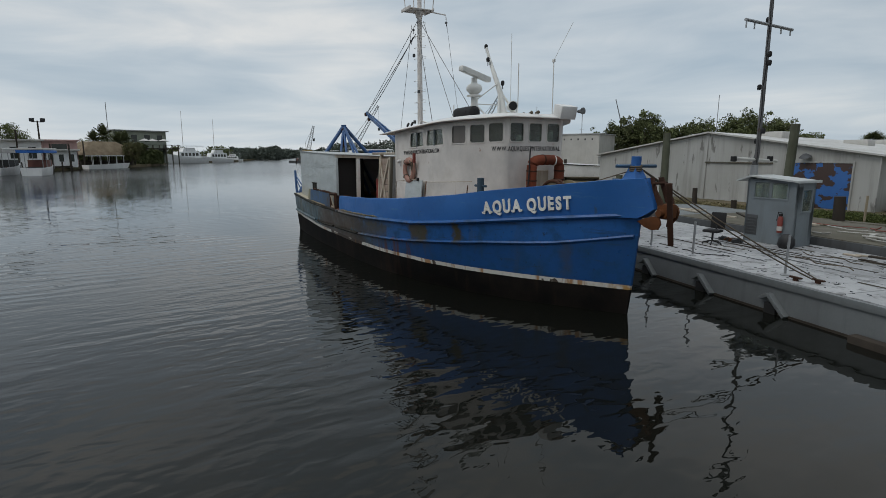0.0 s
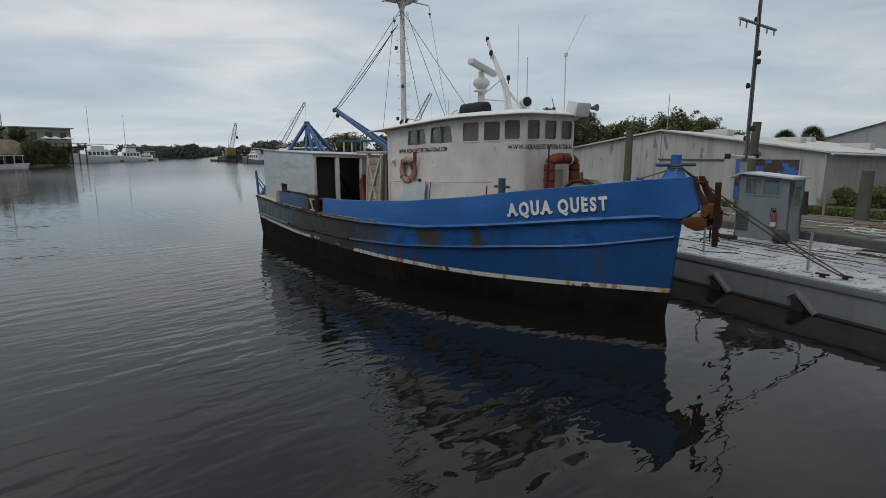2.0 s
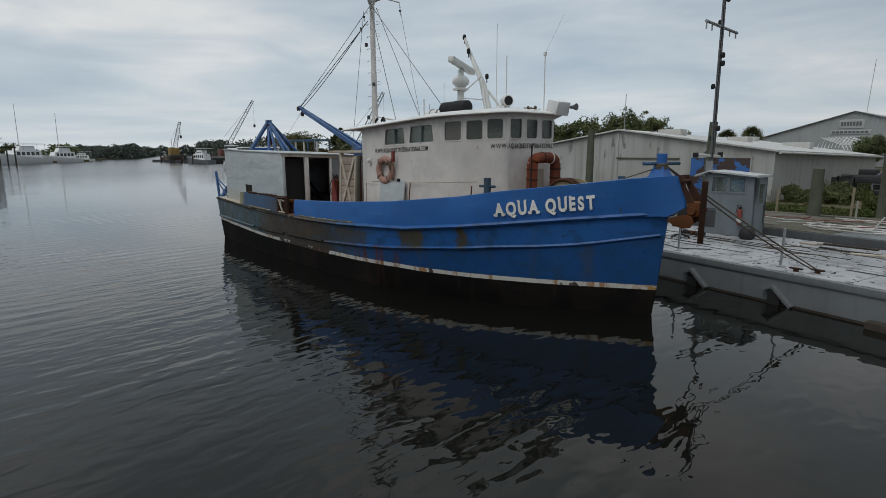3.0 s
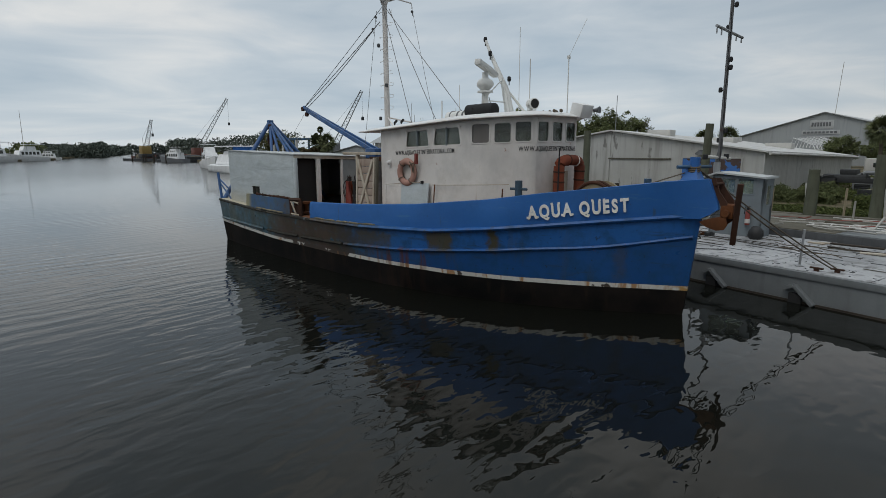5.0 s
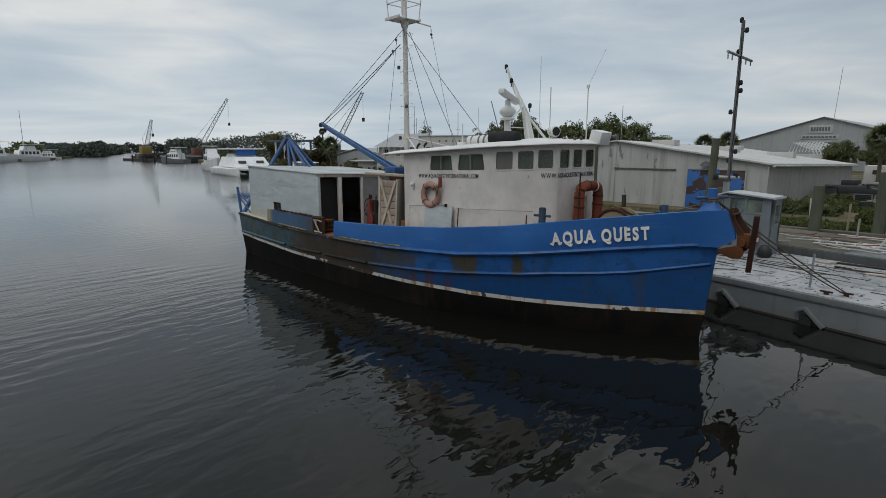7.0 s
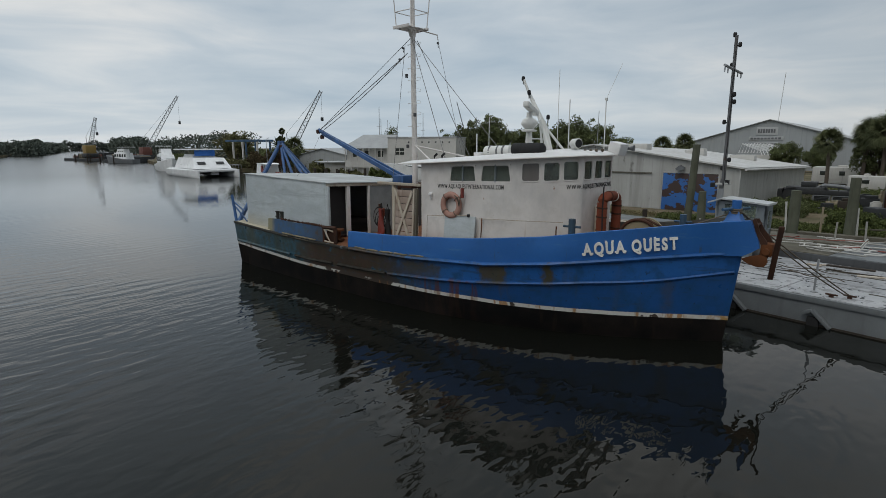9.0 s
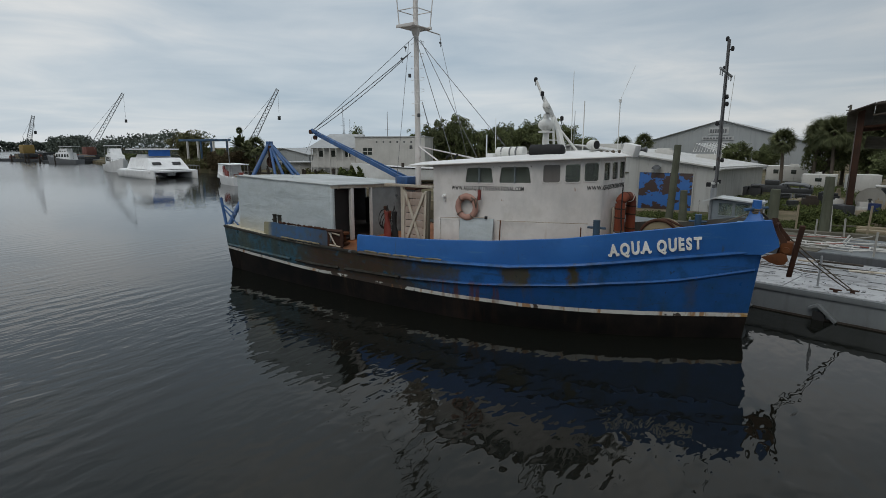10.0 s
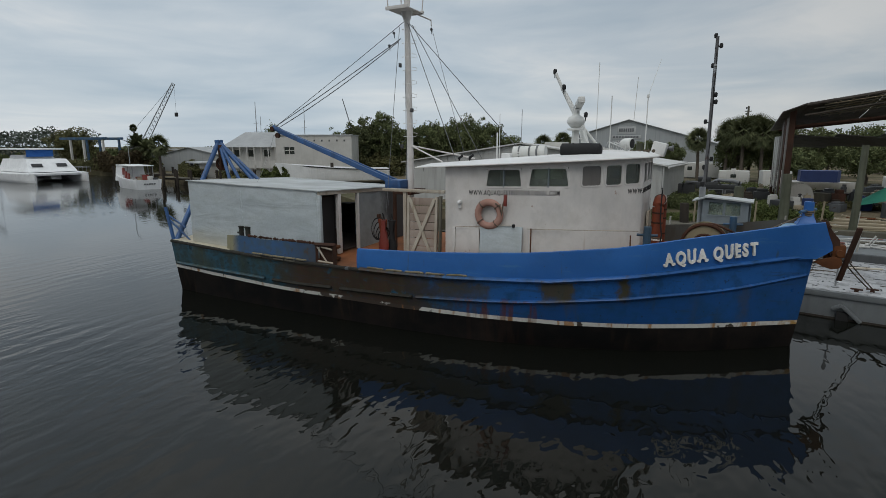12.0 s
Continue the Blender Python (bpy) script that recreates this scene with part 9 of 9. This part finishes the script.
box(bm, 0.95, 2.1, 0.02, 0.07, 3.29, 3.36)
box(bm, 1.49, 1.55, 0.02, 0.07, 2.9, 3.75)
part("glazing_bar", bm, "off_white", wn)
bm = wall_panel(B(), -5.8, -0.02, 0, 3.7, [(-5.0, -4.4, 2.65, 3.4), (-3.4, -2.7, 2.65, 3.4), (-1.6, -0.9, 2.65, 3.4)], 0.2, pose(0, 0.8, 0))
part("wing_wall", bm, "off_white", hw, "pale wing wall under a porch roof")
for x0, x1 in ((-5.0, -4.4), (-3.4, -2.7), (-1.6, -0.9)):
    bm = B()
    box(bm, x0, x1, 0.9, 0.93, 2.65, 3.4)
    part("window", bm, "glass", hw, "dark wing window")
bm = B()
vs = [(-6.3, 0.2, 3.72), (0.2, 0.2, 3.72), (0.2, 6.2, 3.72), (-6.3, 6.2, 3.72)]
rid = [(-4.4, 3.2, 5.45), (0.2, 3.2, 5.45)]
v = [bm.verts.new(p) for p in vs]
r = [bm.verts.new(p) for p in rid]
for f in ((v[0], v[1], r[1], r[0]), (v[2], v[3], r[0], r[1]), (v[3], v[0], r[0]), (v[1], v[2], r[1]), (v[0], v[1], v[2], v[3])):
    bm.faces.new(f)
part("hip_roof", bm, "roof_grey", hw, "grey hipped roof")
bm = B()
box(bm, -5.8, 0, 0.2, 0.32, 1.35, 2.2, 0.0)
porch = part("porch_rail", bm, "off_white", hw, "white boarded porch rail")
for k in range(8):
    bm = B()
    box(bm, -5.8 + k * 0.8, -5.7 + k * 0.8, 0.15, 0.25, 0, 3.72)
    part("post", bm, "off_white", porch)
thicket("dock_bush", pose(-49.6, 36.2, YARD_Z, 0, 0, 35), 3.0, 1.6, 2.6, 70, "bright green bush on the bank before the house", "grass", 9000, 0.12)
limb_tree("pine_tree", pose(-66, 53, YARD_Z), 7.2, 2.2, 81, "small dark conifer beside the white house", "leaf", 0.8)

# timber docks on the right bank
def dock(name, m, L, w, z, label, step=2.2):
    ob = thing(name, m, label, "dock")
    nb = int(L / 0.3)
    for k in range(nb):
        bm = B()
        box(bm, k * 0.3, k * 0.3 + 0.27, 0, w, z - 0.05, z, 0.0)
        part("plank", bm, "wood", ob)
    bm = B()
    for y in (0.1, w - 0.2):
        box(bm, 0, L, y, y + 0.1, z - 0.25, z - 0.05)
    part("stringer", bm, "wood_dark", ob)
    for k in range(int(L / step) + 1):
        for y in (-0.12, w + 0.12):
            bm = B()
            tube(bm, [(k * step, y, -1.0), (k * step, y, z + 0.9)], 0.14, 8)
            part("pile", bm, "wood_dark", ob)
    return ob


dock("timber_dock", pose(-67.5, 36.8, 0, 0, 0, 3), 9.0, 1.4, 0.95, "grey timber dock with dark piles beside the working boat")
dock("timber_dock", pose(-84.0, 41.5, 0, 0, 0, 8), 10.0, 1.2, 0.9, "grey timber dock with dark piles beside the catamaran")
# palms, scrub and yard behind the docks
for k, (x, y, h, sp, fan) in enumerate(((-89.0, 48.8, 3.6, 2.2, False), (-105.5, 60.0, 7.0, 0.75, True), (-75.6, 42.4, 3.9, 1.6, True), (-86.0, 48.0, 3.2, 1.8, False))):
    palm("feather_palm" if not fan else "cabbage_palm", pose(x, y, YARD_Z), h, sp, 90 + k, "feather palm with drooping fronds behind the dock" if not fan else "tall thin cabbage palm over the yard", fan, 40, "palms behind the dock")
thicket("brown_scrub", pose(-91.0, 47.2, YARD_Z, 0, 0, 168), 11, 4, 4.6, 95, "brown and olive scrub under the palms", "brown_leaf", 22000, 0.13)
thicket("brown_scrub", pose(-69.0, 41.8, YARD_Z, 0, 0, 150), 8, 2, 2.6, 96, "olive scrub under the palms", "leaf_olive", 16000, 0.11)
thicket("bank_reeds", pose(-116, 49.5, YARD_Z - 0.3, 0, 0, 172), 34, 4, 2.4, 99, "olive shrubs along the bank behind the yachts", "leaf_olive", 26000, 0.14)
thicket("bank_reeds", pose(-150, 57, YARD_Z - 0.3, 0, 0, 164), 44, 4, 3.0, 100, "green shrubs along the bank below the cranes", "leaf", 34000, 0.18)
thicket("reeds", pose(-94, 49.0, YARD_Z, 0, 0, 175), 18, 3, 2.2, 97, "green reeds and shrubs behind the catamaran", "leaf_olive", 22000, 0.13)
thicket("bank_scrub", pose(-60.0, 40.0, YARD_Z, 0, 0, 150), 9, 2, 1.3, 98, "low scrub along the bank", "leaf_olive", 7000, 0.14)
for k, (x, y, L, h, mt) in enumerate(((-98, 66, 14, 2.6, "off_white"), (-84, 60, 9, 2.2, "off_white"), (-73, 55, 7, 2.3, "hull_grey"), (-70.5, 42.6, 5.2, 1.75, "off_white"), (-118, 74, 16, 3.0, "tan"))):
    ob = thing("yard_shed", pose(x, y, YARD_Z, 0, 0, 155 + 180), "low pale shed in the boatyard", "shed", "low sheds in the boatyard")
    bm = B()
    box(bm, 0, L, 0, 3.0, 0, h, 0.02)
    part("body", bm, mt, ob)
    bm = B()
    box(bm, -0.3, L + 0.3, -0.3, 3.3, h, h + 0.16, 0.02)
    part("roof", bm, "roof_grey", ob)
    for i in range(int(L / 3)):
        # solid dark panels stand for open bays and their shade
        bm = B()
        box(bm, 1 + i * 3, 2.2 + i * 3, -0.03, 0.0, 0.9, 1.8)
        part("dark_bay_panel", bm, "dark_inside", ob)
gable_house("grey_shed", pose(-88.6, 52.0, YARD_Z, 0, 0, 20), 9.5, 8.0, 2.5, 3.55, "low blue-grey gable shed behind the docks", ("gable_grey", "gable_grey", "roof_grey"), 0.25, "shed")
gan = thing("travel_lift", pose(-118.0, 54.5, YARD_Z, 0, 0, 2), "blue steel boat hoist gantry behind the docks", "boat hoist")
for x in (1.5, 5.2, 10.6):
    for y in (0, 3.0):
        bm = B()
        box(bm, x - 0.16, x + 0.16, y - 0.16, y + 0.16, 0, 4.9, 0.02)
        part("leg", bm, "off_white" if y == 0 else "blue_dull", gan)
bm = B()
box(bm, -1.4, 11.6, -0.2, 0.2, 4.9, 5.35, 0.03)
part("beam", bm, "blue_dull", gan)
bm = B()
box(bm, -1.4, 11.6, 2.8, 3.2, 4.9, 5.35, 0.03)
part("beam", bm, "blue_dull", gan)

# more masts of laid-up boats beyond
for k, (x, y, h) in enumerate(((-72, 56, 10.2), (-76, 60, 8.6), (-68, 62, 9.4), (-60, 66, 8.6), (-85, 70, 9.0))):
    bm = B()
    tube(bm, [(0, 0, 0), (0.05, 0, h)], 0.07, 6, 0.04)
    tube(bm, [(-0.5, 0, h * 0.7), (0.5, 0, h * 0.7)], 0.025, 5)
    solo("boat_mast", bm, "steel", "bare grey mast of a laid-up boat", "mast", pose(x, y, YARD_Z), "masts of laid-up boats")


def lattice_boom(bm, a, b, w0, w1, n):
    a, b = Vector(a), Vector(b)
    d = (b - a).normalized()
    s = d.cross(Vector((0, 0, 1))).normalized()
    u = s.cross(d)
    def corner(t, i):
        w = w0 + (w1 - w0) * t
        return a.lerp(b, t) + s * (w if i in (0, 3) else -w) + u * (w if i < 2 else -w)
    for i in range(4):
        tube(bm, [corner(0, i), corner(1, i)], 0.09, 4)
    for k in range(n):
        for i in range(4):
            tube(bm, [corner(k / n, i), corner((k + 1) / n, (i + 1) % 4)], 0.05, 4)


def crawler_crane(m, tip, base, label, cabmat="yellow"):
    ob = thing("lattice_crane", m, label, "crane", "lattice cranes up the river")
    inv = m.inverted()
    tl, bl = inv @ Vector(tip), inv @ Vector(base)
    bm = B()
    lattice_boom(bm, bl, tl, 0.75, 0.35, 16)
    part("boom", bm, "crane_grey", ob, "lattice boom paled with distance haze")
    bm = B()
    box(bm, bl.x - 2.4, bl.x + 1.2, bl.y - 1.5, bl.y + 1.5, bl.z - 1.2, bl.z + 1.4, 0.15)
    part("house", bm, cabmat, ob)
    bm = B()
    box(bm, bl.x - 3.0, bl.x + 2.4, bl.y - 1.8, bl.y + 1.8, bl.z - 2.4, bl.z - 1.2, 0.2)
    part("undercarriage", bm, "dark_machine", ob)
    bm = B()
    tube(bm, [bl + Vector((-2.2, 0, 1.4)), bl + Vector((-2.6, 0, 4.2))], 0.08, 5)
    tube(bm, [bl + Vector((-2.6, 0, 4.2)), tl], 0.035, 4)
    tube(bm, [tl, tl + Vector((0, 0, -(tl.z - bl.z) * 0.45))], 0.03, 4)
    box(bm, tl.x - 0.3, tl.x + 0.3, tl.y - 0.3, tl.y + 0.3, tl.z - (tl.z - bl.z) * 0.45 - 1.0, tl.z - (tl.z - bl.z) * 0.45, 0.05)
    part("hoist", bm, "dark_machine", ob)


crawler_crane(pose(-207, 71, 1.2), (-202.6, 81.2, 21.8), (-206.8, 70.9, 3.0), "lattice crane on a work barge up the river", "red_brown")
crawler_crane(pose(-212, 55.5, 1.2), (-211.3, 57.9, 13.9), (-212, 55.5, 3.6), "lattice crane with a yellow cab on a barge")
crawler_crane(pose(-140, 84, 1.2), (-133.8, 90.7, 19.8), (-138.9, 84.0, 4.0), "lattice crane behind the boatyard", "hull_grey")
bm = B()
tube(bm, [(0, 0, 0), (-2.4, -1.6, 10.5)], 0.12, 5, 0.06)
tube(bm, [(0, 0, 0), (0.6, 0.3, 3.0)], 0.12, 5)
solo("derrick", bm, "crane_grey", "leaning dark derrick pole in the yard", "derrick", pose(-57, 62, YARD_Z))

# work barges and tugs below the far cranes
for k, (x, y, L, rz, mt) in enumerate(((-213, 56, 22, 12, "dark_machine"), (-182, 56, 15, 10, "dark_machine"), (-192, 62, 12, 20, "hull_grey"), (-240, 66, 18, 8, "dark_machine"))):
    ob = thing("river_barge", pose(x, y, 0, 0, 0, rz + 180), "dark laden work barge moored up the river", "barge", "work barges up the river")
    bm = B()
    box(bm, -L / 2, L / 2, -3.0, 3.0, -0.5, 0.8, 0.1)
    part("body", bm, mt, ob)
    rg = random.Random(200 + k)
    for i in range(11):
        bm = B()
        x0 = rg.uniform(-L / 2, L / 2 - 3)
        h = rg.uniform(0.4, 1.7)
        box(bm, x0, x0 + rg.uniform(0.8, 2.4), -2.0, 1.8, 0.8, 0.8 + h, 0.03)
        part("load", bm, rg.choice(("red_brown", "dark_machine", "dark_machine", "tan", "hull_grey")), ob)
tug = motor_yacht("tug_boat", pose(-177, 53.0, 0, 0, 0, 200), 11.0, "grey tug moored below the cranes", 3.0, None, "hull_grey", "", 1.2, "tug boat")
for k in range(9):
    bm = B()
    tube(bm, [(0, 0, -1), (0, 0, 2.2)], 0.2, 7)
    solo("river_pile", bm, "wood_dark", "dark timber pile standing in the river", "piling", pose(-208 + 7.5 * (k % 5), 50 + 2.0 * (k // 5) + 1.2 * (k % 3), 0), "piles up the river")

# ---------------------------------------------------------------- left bank
for k, (x, y) in enumerate(((-115.6, -20.6), (-112.0, -15.3))):
    ob = thing("canopy_boat", pose(x, y, 0, 0, 0, 168 + 6 * k) @ Matrix.Scale(1.08, 4), "white tour boat with a canvas canopy at the far dock", "tour boat", "tour boats at the far dock")
    part("hull", loft_hull(9.0, 3.2, 1.15, 0.4, 0.6), "gel_white", ob)
    bm = B()
    box(bm, -4.3, 3.2, -1.75, 1.75, 3.75, 4.05, 0.12)
    part("canopy", bm, "off_white", ob, "pale canvas canopy")
    bm = B()
    box(bm, -4.2, 3.1, -1.7, 1.7, 3.32, 3.72, 0.03)
    part("valance", bm, "canvas_blue" if k else "off_white", ob)
    for x2 in (-3.8, -1.8, 0.2, 2.2):
        for y2 in (-1.35, 1.35):
            bm = B()
            tube(bm, [(x2, y2, 0.9), (x2, y2, 3.72)], 0.05, 6)
            part("post", bm, "steel", ob)
    # bulk and seats added to make the space under the canopy dark
    bm = B()
    box(bm, -1.2, 2.0, -1.2, 1.2, 0.8, 2.3, 0.1)
    part("under_canopy_bulk", bm, "red_brown" if k else "dark_machine", ob)
    for i in range(3):
        bm = B()
        box(bm, -2.9 + i * 0.8, -2.4 + i * 0.8, -1.0, 1.0, 0.8, 1.25, 0.05)
        part("seat", bm, "red_brown" if i == 1 else "dark_machine", ob)


def block_house(name, m, L, D, H, label, wall, roofm="roof_grey", wins=4, storeys=1, cat="building"):
    ob = thing(name, m, label, cat)
    holes = [(L * (i + 0.25) / wins, L * (i + 0.7) / wins, s * H / storeys + H / storeys * 0.35, s * H / storeys + H / storeys * 0.78) for i in range(wins) for s in range(storeys)]
    part("front_wall", wall_panel(B(), 0, L, 0, H, holes, 0.2, pose(0, 0, 0)), wall, ob)
    for x0, x1, z0, z1 in holes:
        bm = B()
        box(bm, x0, x1, 0.1, 0.13, z0, z1)
        part("window", bm, "glass", ob, "dark window pane")
    for a in ((0, 0.2, 0.2, D), (L - 0.2, L, 0.2, D), (0.2, L - 0.2, D - 0.2, D)):
        bm = B()
        box(bm, *a, 0, H)
        part("wall", bm, wall, ob)
    bm = B()
    box(bm, -0.5, L + 0.5, -0.9, D + 0.4, H, H + 0.3, 0.04)
    part("roof", bm, roofm, ob)
    return ob


# fronts look to the river: local x runs along the bank
block_house("dock_house", pose(-139.5, -18.2, YARD_Z, 0, 0, 100), 6.0, 5.0, 5.4, "pink riverside building with a flat roof", "pink", "pink", 1, 2)
block_house("dock_shop", pose(-137.2, -17.6, YARD_Z, 0, 0, 100), 5.4, 2.0, 3.4, "low white dockside shop before the pink building", "gel_white", "off_white", 3, 1, "shop")
block_house("long_shed", pose(-132.5, -32.0, YARD_Z, 0, 0, 104), 14.5, 6.0, 5.3, "long white open-fronted riverside shed", "gel_white", "off_white", 5, 1, "shed")
block_house("river_restaurant", pose(-183.0, -7.0, YARD_Z, 0, 0, 117), 15.0, 8.0, 9.3, "sage green two-storey riverside building with a flat roof", "sage", "roof_grey", 4, 2)
dk = thing("upper_deck", pose(-184.5, -1.0, YARD_Z, 0, 0, 117), "dark timber terrace with parasols on stilts", "terrace")
bm = B()
box(bm, 0, 10, -4.0, 1.5, 4.1, 4.4, 0.03)
part("floor", bm, "wood_dark", dk)
for i in range(6):
    bm = B()
    box(bm, i * 1.9, i * 1.9 + 0.25, -3.9, -3.65, -1.5, 5.4)
    part("post", bm, "wood", dk)
bm = B()
box(bm, 0, 10, -3.95, -3.85, 5.25, 5.4)
part("rail", bm, "wood", dk)
for i, x in enumerate((0.5, 2.8, 6.0)):
    um = thing("parasol", pose(-184.5, -1.0, YARD_Z + 4.4, 0, 0, 117) @ pose(x, -2.4, 0), "pale parasol on the terrace", "parasol", "parasols on the terrace")
    bm = B()
    lathe(bm, [(0.0, 2.75), (1.6, 2.1), (1.55, 2.02), (0.0, 2.6)], 10)
    part("canopy", bm, "off_white", um)
    bm = B()
    tube(bm, [(0, 0, 0), (0, 0, 2.65)], 0.05, 6)
    part("pole", bm, "steel", um)
tk = thing("tiki_hut", pose(-158.5, -9.6, YARD_Z, 0, 0, 128), "thatched tiki bar with a steep palm roof", "tiki hut")
bm = B()
rows = [[bm.verts.new((sx * w + (noise.noise(Vector((sx * 9, sy * 5, w))) * 0.2), sy * w * 0.62, z)) for sx, sy in ((-1, -1), (0, -1.02), (1, -1), (1.02, 0), (1, 1), (0, 1.02), (-1, 1), (-1.02, 0))] for w, z in ((7.2, 2.5), (7.1, 2.8), (5.6, 4.0), (4.0, 5.2), (3.2, 5.7))]
for a, b in zip(rows, rows[1:]):
    bridge(bm, a, b)
bm.faces.new(rows[0])
bm.faces.new(rows[-1])
part("thatch_roof", bm, "thatch", tk, "brown palm thatch")
for x in (-6.4, -3.2, 0, 3.2, 6.4):
    for y in (-4.0, 4.0):
        bm = B()
        tube(bm, [(x, y, 0), (x, y, 2.8)], 0.16, 7)
        part("post", bm, "wood_dark", tk)
bm = B()
box(bm, -6.5, 6.5, -3.0, 3.0, 0, 1.2, 0.05)
part("bar", bm, "wood_dark", tk)
tb = thing("tour_boat", pose(-152.8, -7.8, 0, 0, 0, 128), "white covered tour boat before the tiki bar", "tour boat")
part("hull", loft_hull(10.5, 3.0, 0.9, 0.4, 0.4), "gel_white", tb)
bm = B()
box(bm, -4.6, 3.6, -1.4, 1.4, 2.9, 3.05, 0.05)
part("canopy", bm, "gel_white", tb)
for x in (-4.4, -2.5, -0.6, 1.5, 3.4):
    for y in (-1.2, 1.2):
        bm = B()
        tube(bm, [(x, y, 0.8), (x, y, 2.92)], 0.06, 6)
        part("post", bm, "gel_white", tb)
motor_yacht("trawler_yacht", pose(-225.0, 13.0, 0, 0, 0, 306), 18.5, "white trawler yacht with a tall mast at the far dock", 17.0, None, "gel_white", "", 1.6)
motor_yacht("trawler_yacht", pose(-238.5, 25.0, 0, 0, 0, 296), 14.5, "white motor yacht with a thin mast at the far dock", 15.5, None, "gel_white", "", 1.5)
motor_yacht("trawler_yacht", pose(-262, 34.0, 0, 0, 0, 250), 10.0, "small white yacht at the end of the docks", 0.0, None, "gel_white")
lp = thing("flood_lamp_post", pose(-136.8, -18.2, YARD_Z), "tall post with twin flood lamps on the far bank", "lamp post")
bm = B()
tube(bm, [(0, 0, 0), (0, 0, 9.3)], 0.2, 8, 0.14)
part("post", bm, "wood_dark", lp)
for s in (-1, 1):
    bm = B()
    box(bm, -0.3, 0.3, s * 0.9 - 0.4, s * 0.9 + 0.4, 9.1, 9.8, 0.1)
    part("lamp", bm, "dark_machine", lp)
bm = B()
box(bm, -0.06, 0.06, -1.0, 1.0, 9.0, 9.15)
part("cross_arm", bm, "dark_machine", lp)
for k, (x, y, h) in enumerate(((-134, -21.5, 7.6), (-150, -12.0, 6.0), (-126, -12.4, 4.9), (-125, -15.2, 4.9), (-180, -8.2, 17.0))):
    bm = B()
    tube(bm, [(0, 0, -1), (0, 0, h)], 0.15 if h < 15 else 0.1, 7)
    solo("bank_pole", bm, "wood_dark" if h < 15 else "steel", "dark upright pole on the far bank", "pole", pose(x, y, 0.4), "poles on the far bank")
for k, (x, y, h, sp) in enumerate(((-177, -9, 7.4, 3.4), (-174, -6, 5.6, 3.2), (-178, -4.5, 6.0, 3.2), (-172, -11, 6.0, 3.0))):
    palm("feather_palm", pose(x, y, YARD_Z), h, sp, 120 + k, "feather palm on the far bank", False, 36, "palms on the far bank")
thicket("bank_bushes", pose(-178, 0.5, YARD_Z, 0, 0, 117), 8, 4, 7.0, 130, "dark bushes along the far bank", "leaf", 16000, 0.26)
thicket("bank_bushes", pose(-170, -9, YARD_Z, 0, 0, 117), 16, 4, 7.0, 131, "dark bushes behind the tiki bar", "leaf", 16000, 0.26)
for k, (x, y, h, w) in enumerate(((-171.5, -15.0, 6.4, 7.0), (-157.8, -2.6, 5.9, 4.6))):
    limb_tree("bank_tree", pose(x, y, YARD_Z), h, w, 134 + k, "ragged olive tree crowding the far bank", "leaf_olive" if k % 2 else "leaf", 1.5, "trees on the far bank")
limb_tree("bank_tree", pose(-158, -27, YARD_Z), 10.0, 9, 132, "round dark tree on the far bank", "leaf", 1.4)
limb_tree("bank_tree", pose(-246, 12, YARD_Z), 6.0, 9, 133, "dark tree behind the yachts", "leaf", 1.2)
dock("bank_dock", pose(-126, -20, 0, 0, 0, 150), 16.0, 2.0, 1.0, "grey timber dock along the far bank", 2.6)

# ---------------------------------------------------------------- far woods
far_wood("far_woods", [(-1000, 245), (-620, 150), (-430, 92), (-330, 62)], 8.0, 1, "green woods along the far shore, haze in their colour")
far_wood("far_woods", [(-1000, 300), (-640, 232), (-430, 150), (-330, 104), (-255, 88), (-215, 84), (-165, 84)], 9.5, 2, "green woods along the far shore, haze in their colour")
far_wood("far_woods", [(-275, 34), (-330, 50), (-430, 76)], 7.5, 8, "green woods where the docks end, haze in their colour")
far_wood("far_woods", [(-640, 160), (-650, 190), (-640, 232)], 11, 3, "woods where the river bends, haze in their colour")
far_wood("near_woods", [(-165, 86), (-130, 100), (-100, 95), (-70, 100), (-48, 112)], 4.6, 4, "green woods behind the boatyards", "leaf", 150)
far_wood("near_woods", [(-48, 112), (-45, 150), (40, 150), (60, 80)], 6.0, 5, "green woods behind the yard", "leaf", 90)
far_wood("left_woods", [(-330, 40), (-270, 30), (-230, -10), (-200, -35), (-150, -60), (-90, -75), (-20, -90), (60, -95)], 6.5, 6, "green woods behind the far bank", "leaf", 28)
limb_tree("bare_oak", pose(-125, 60, YARD_Z), 7.4, 9, 140, "thin-crowned oak behind the docks", "leaf_olive", 1.7)
limb_tree("bare_oak", pose(-133, 64, YARD_Z), 6.5, 7, 141, "thin-crowned oak behind the docks", "leaf_olive", 1.7)
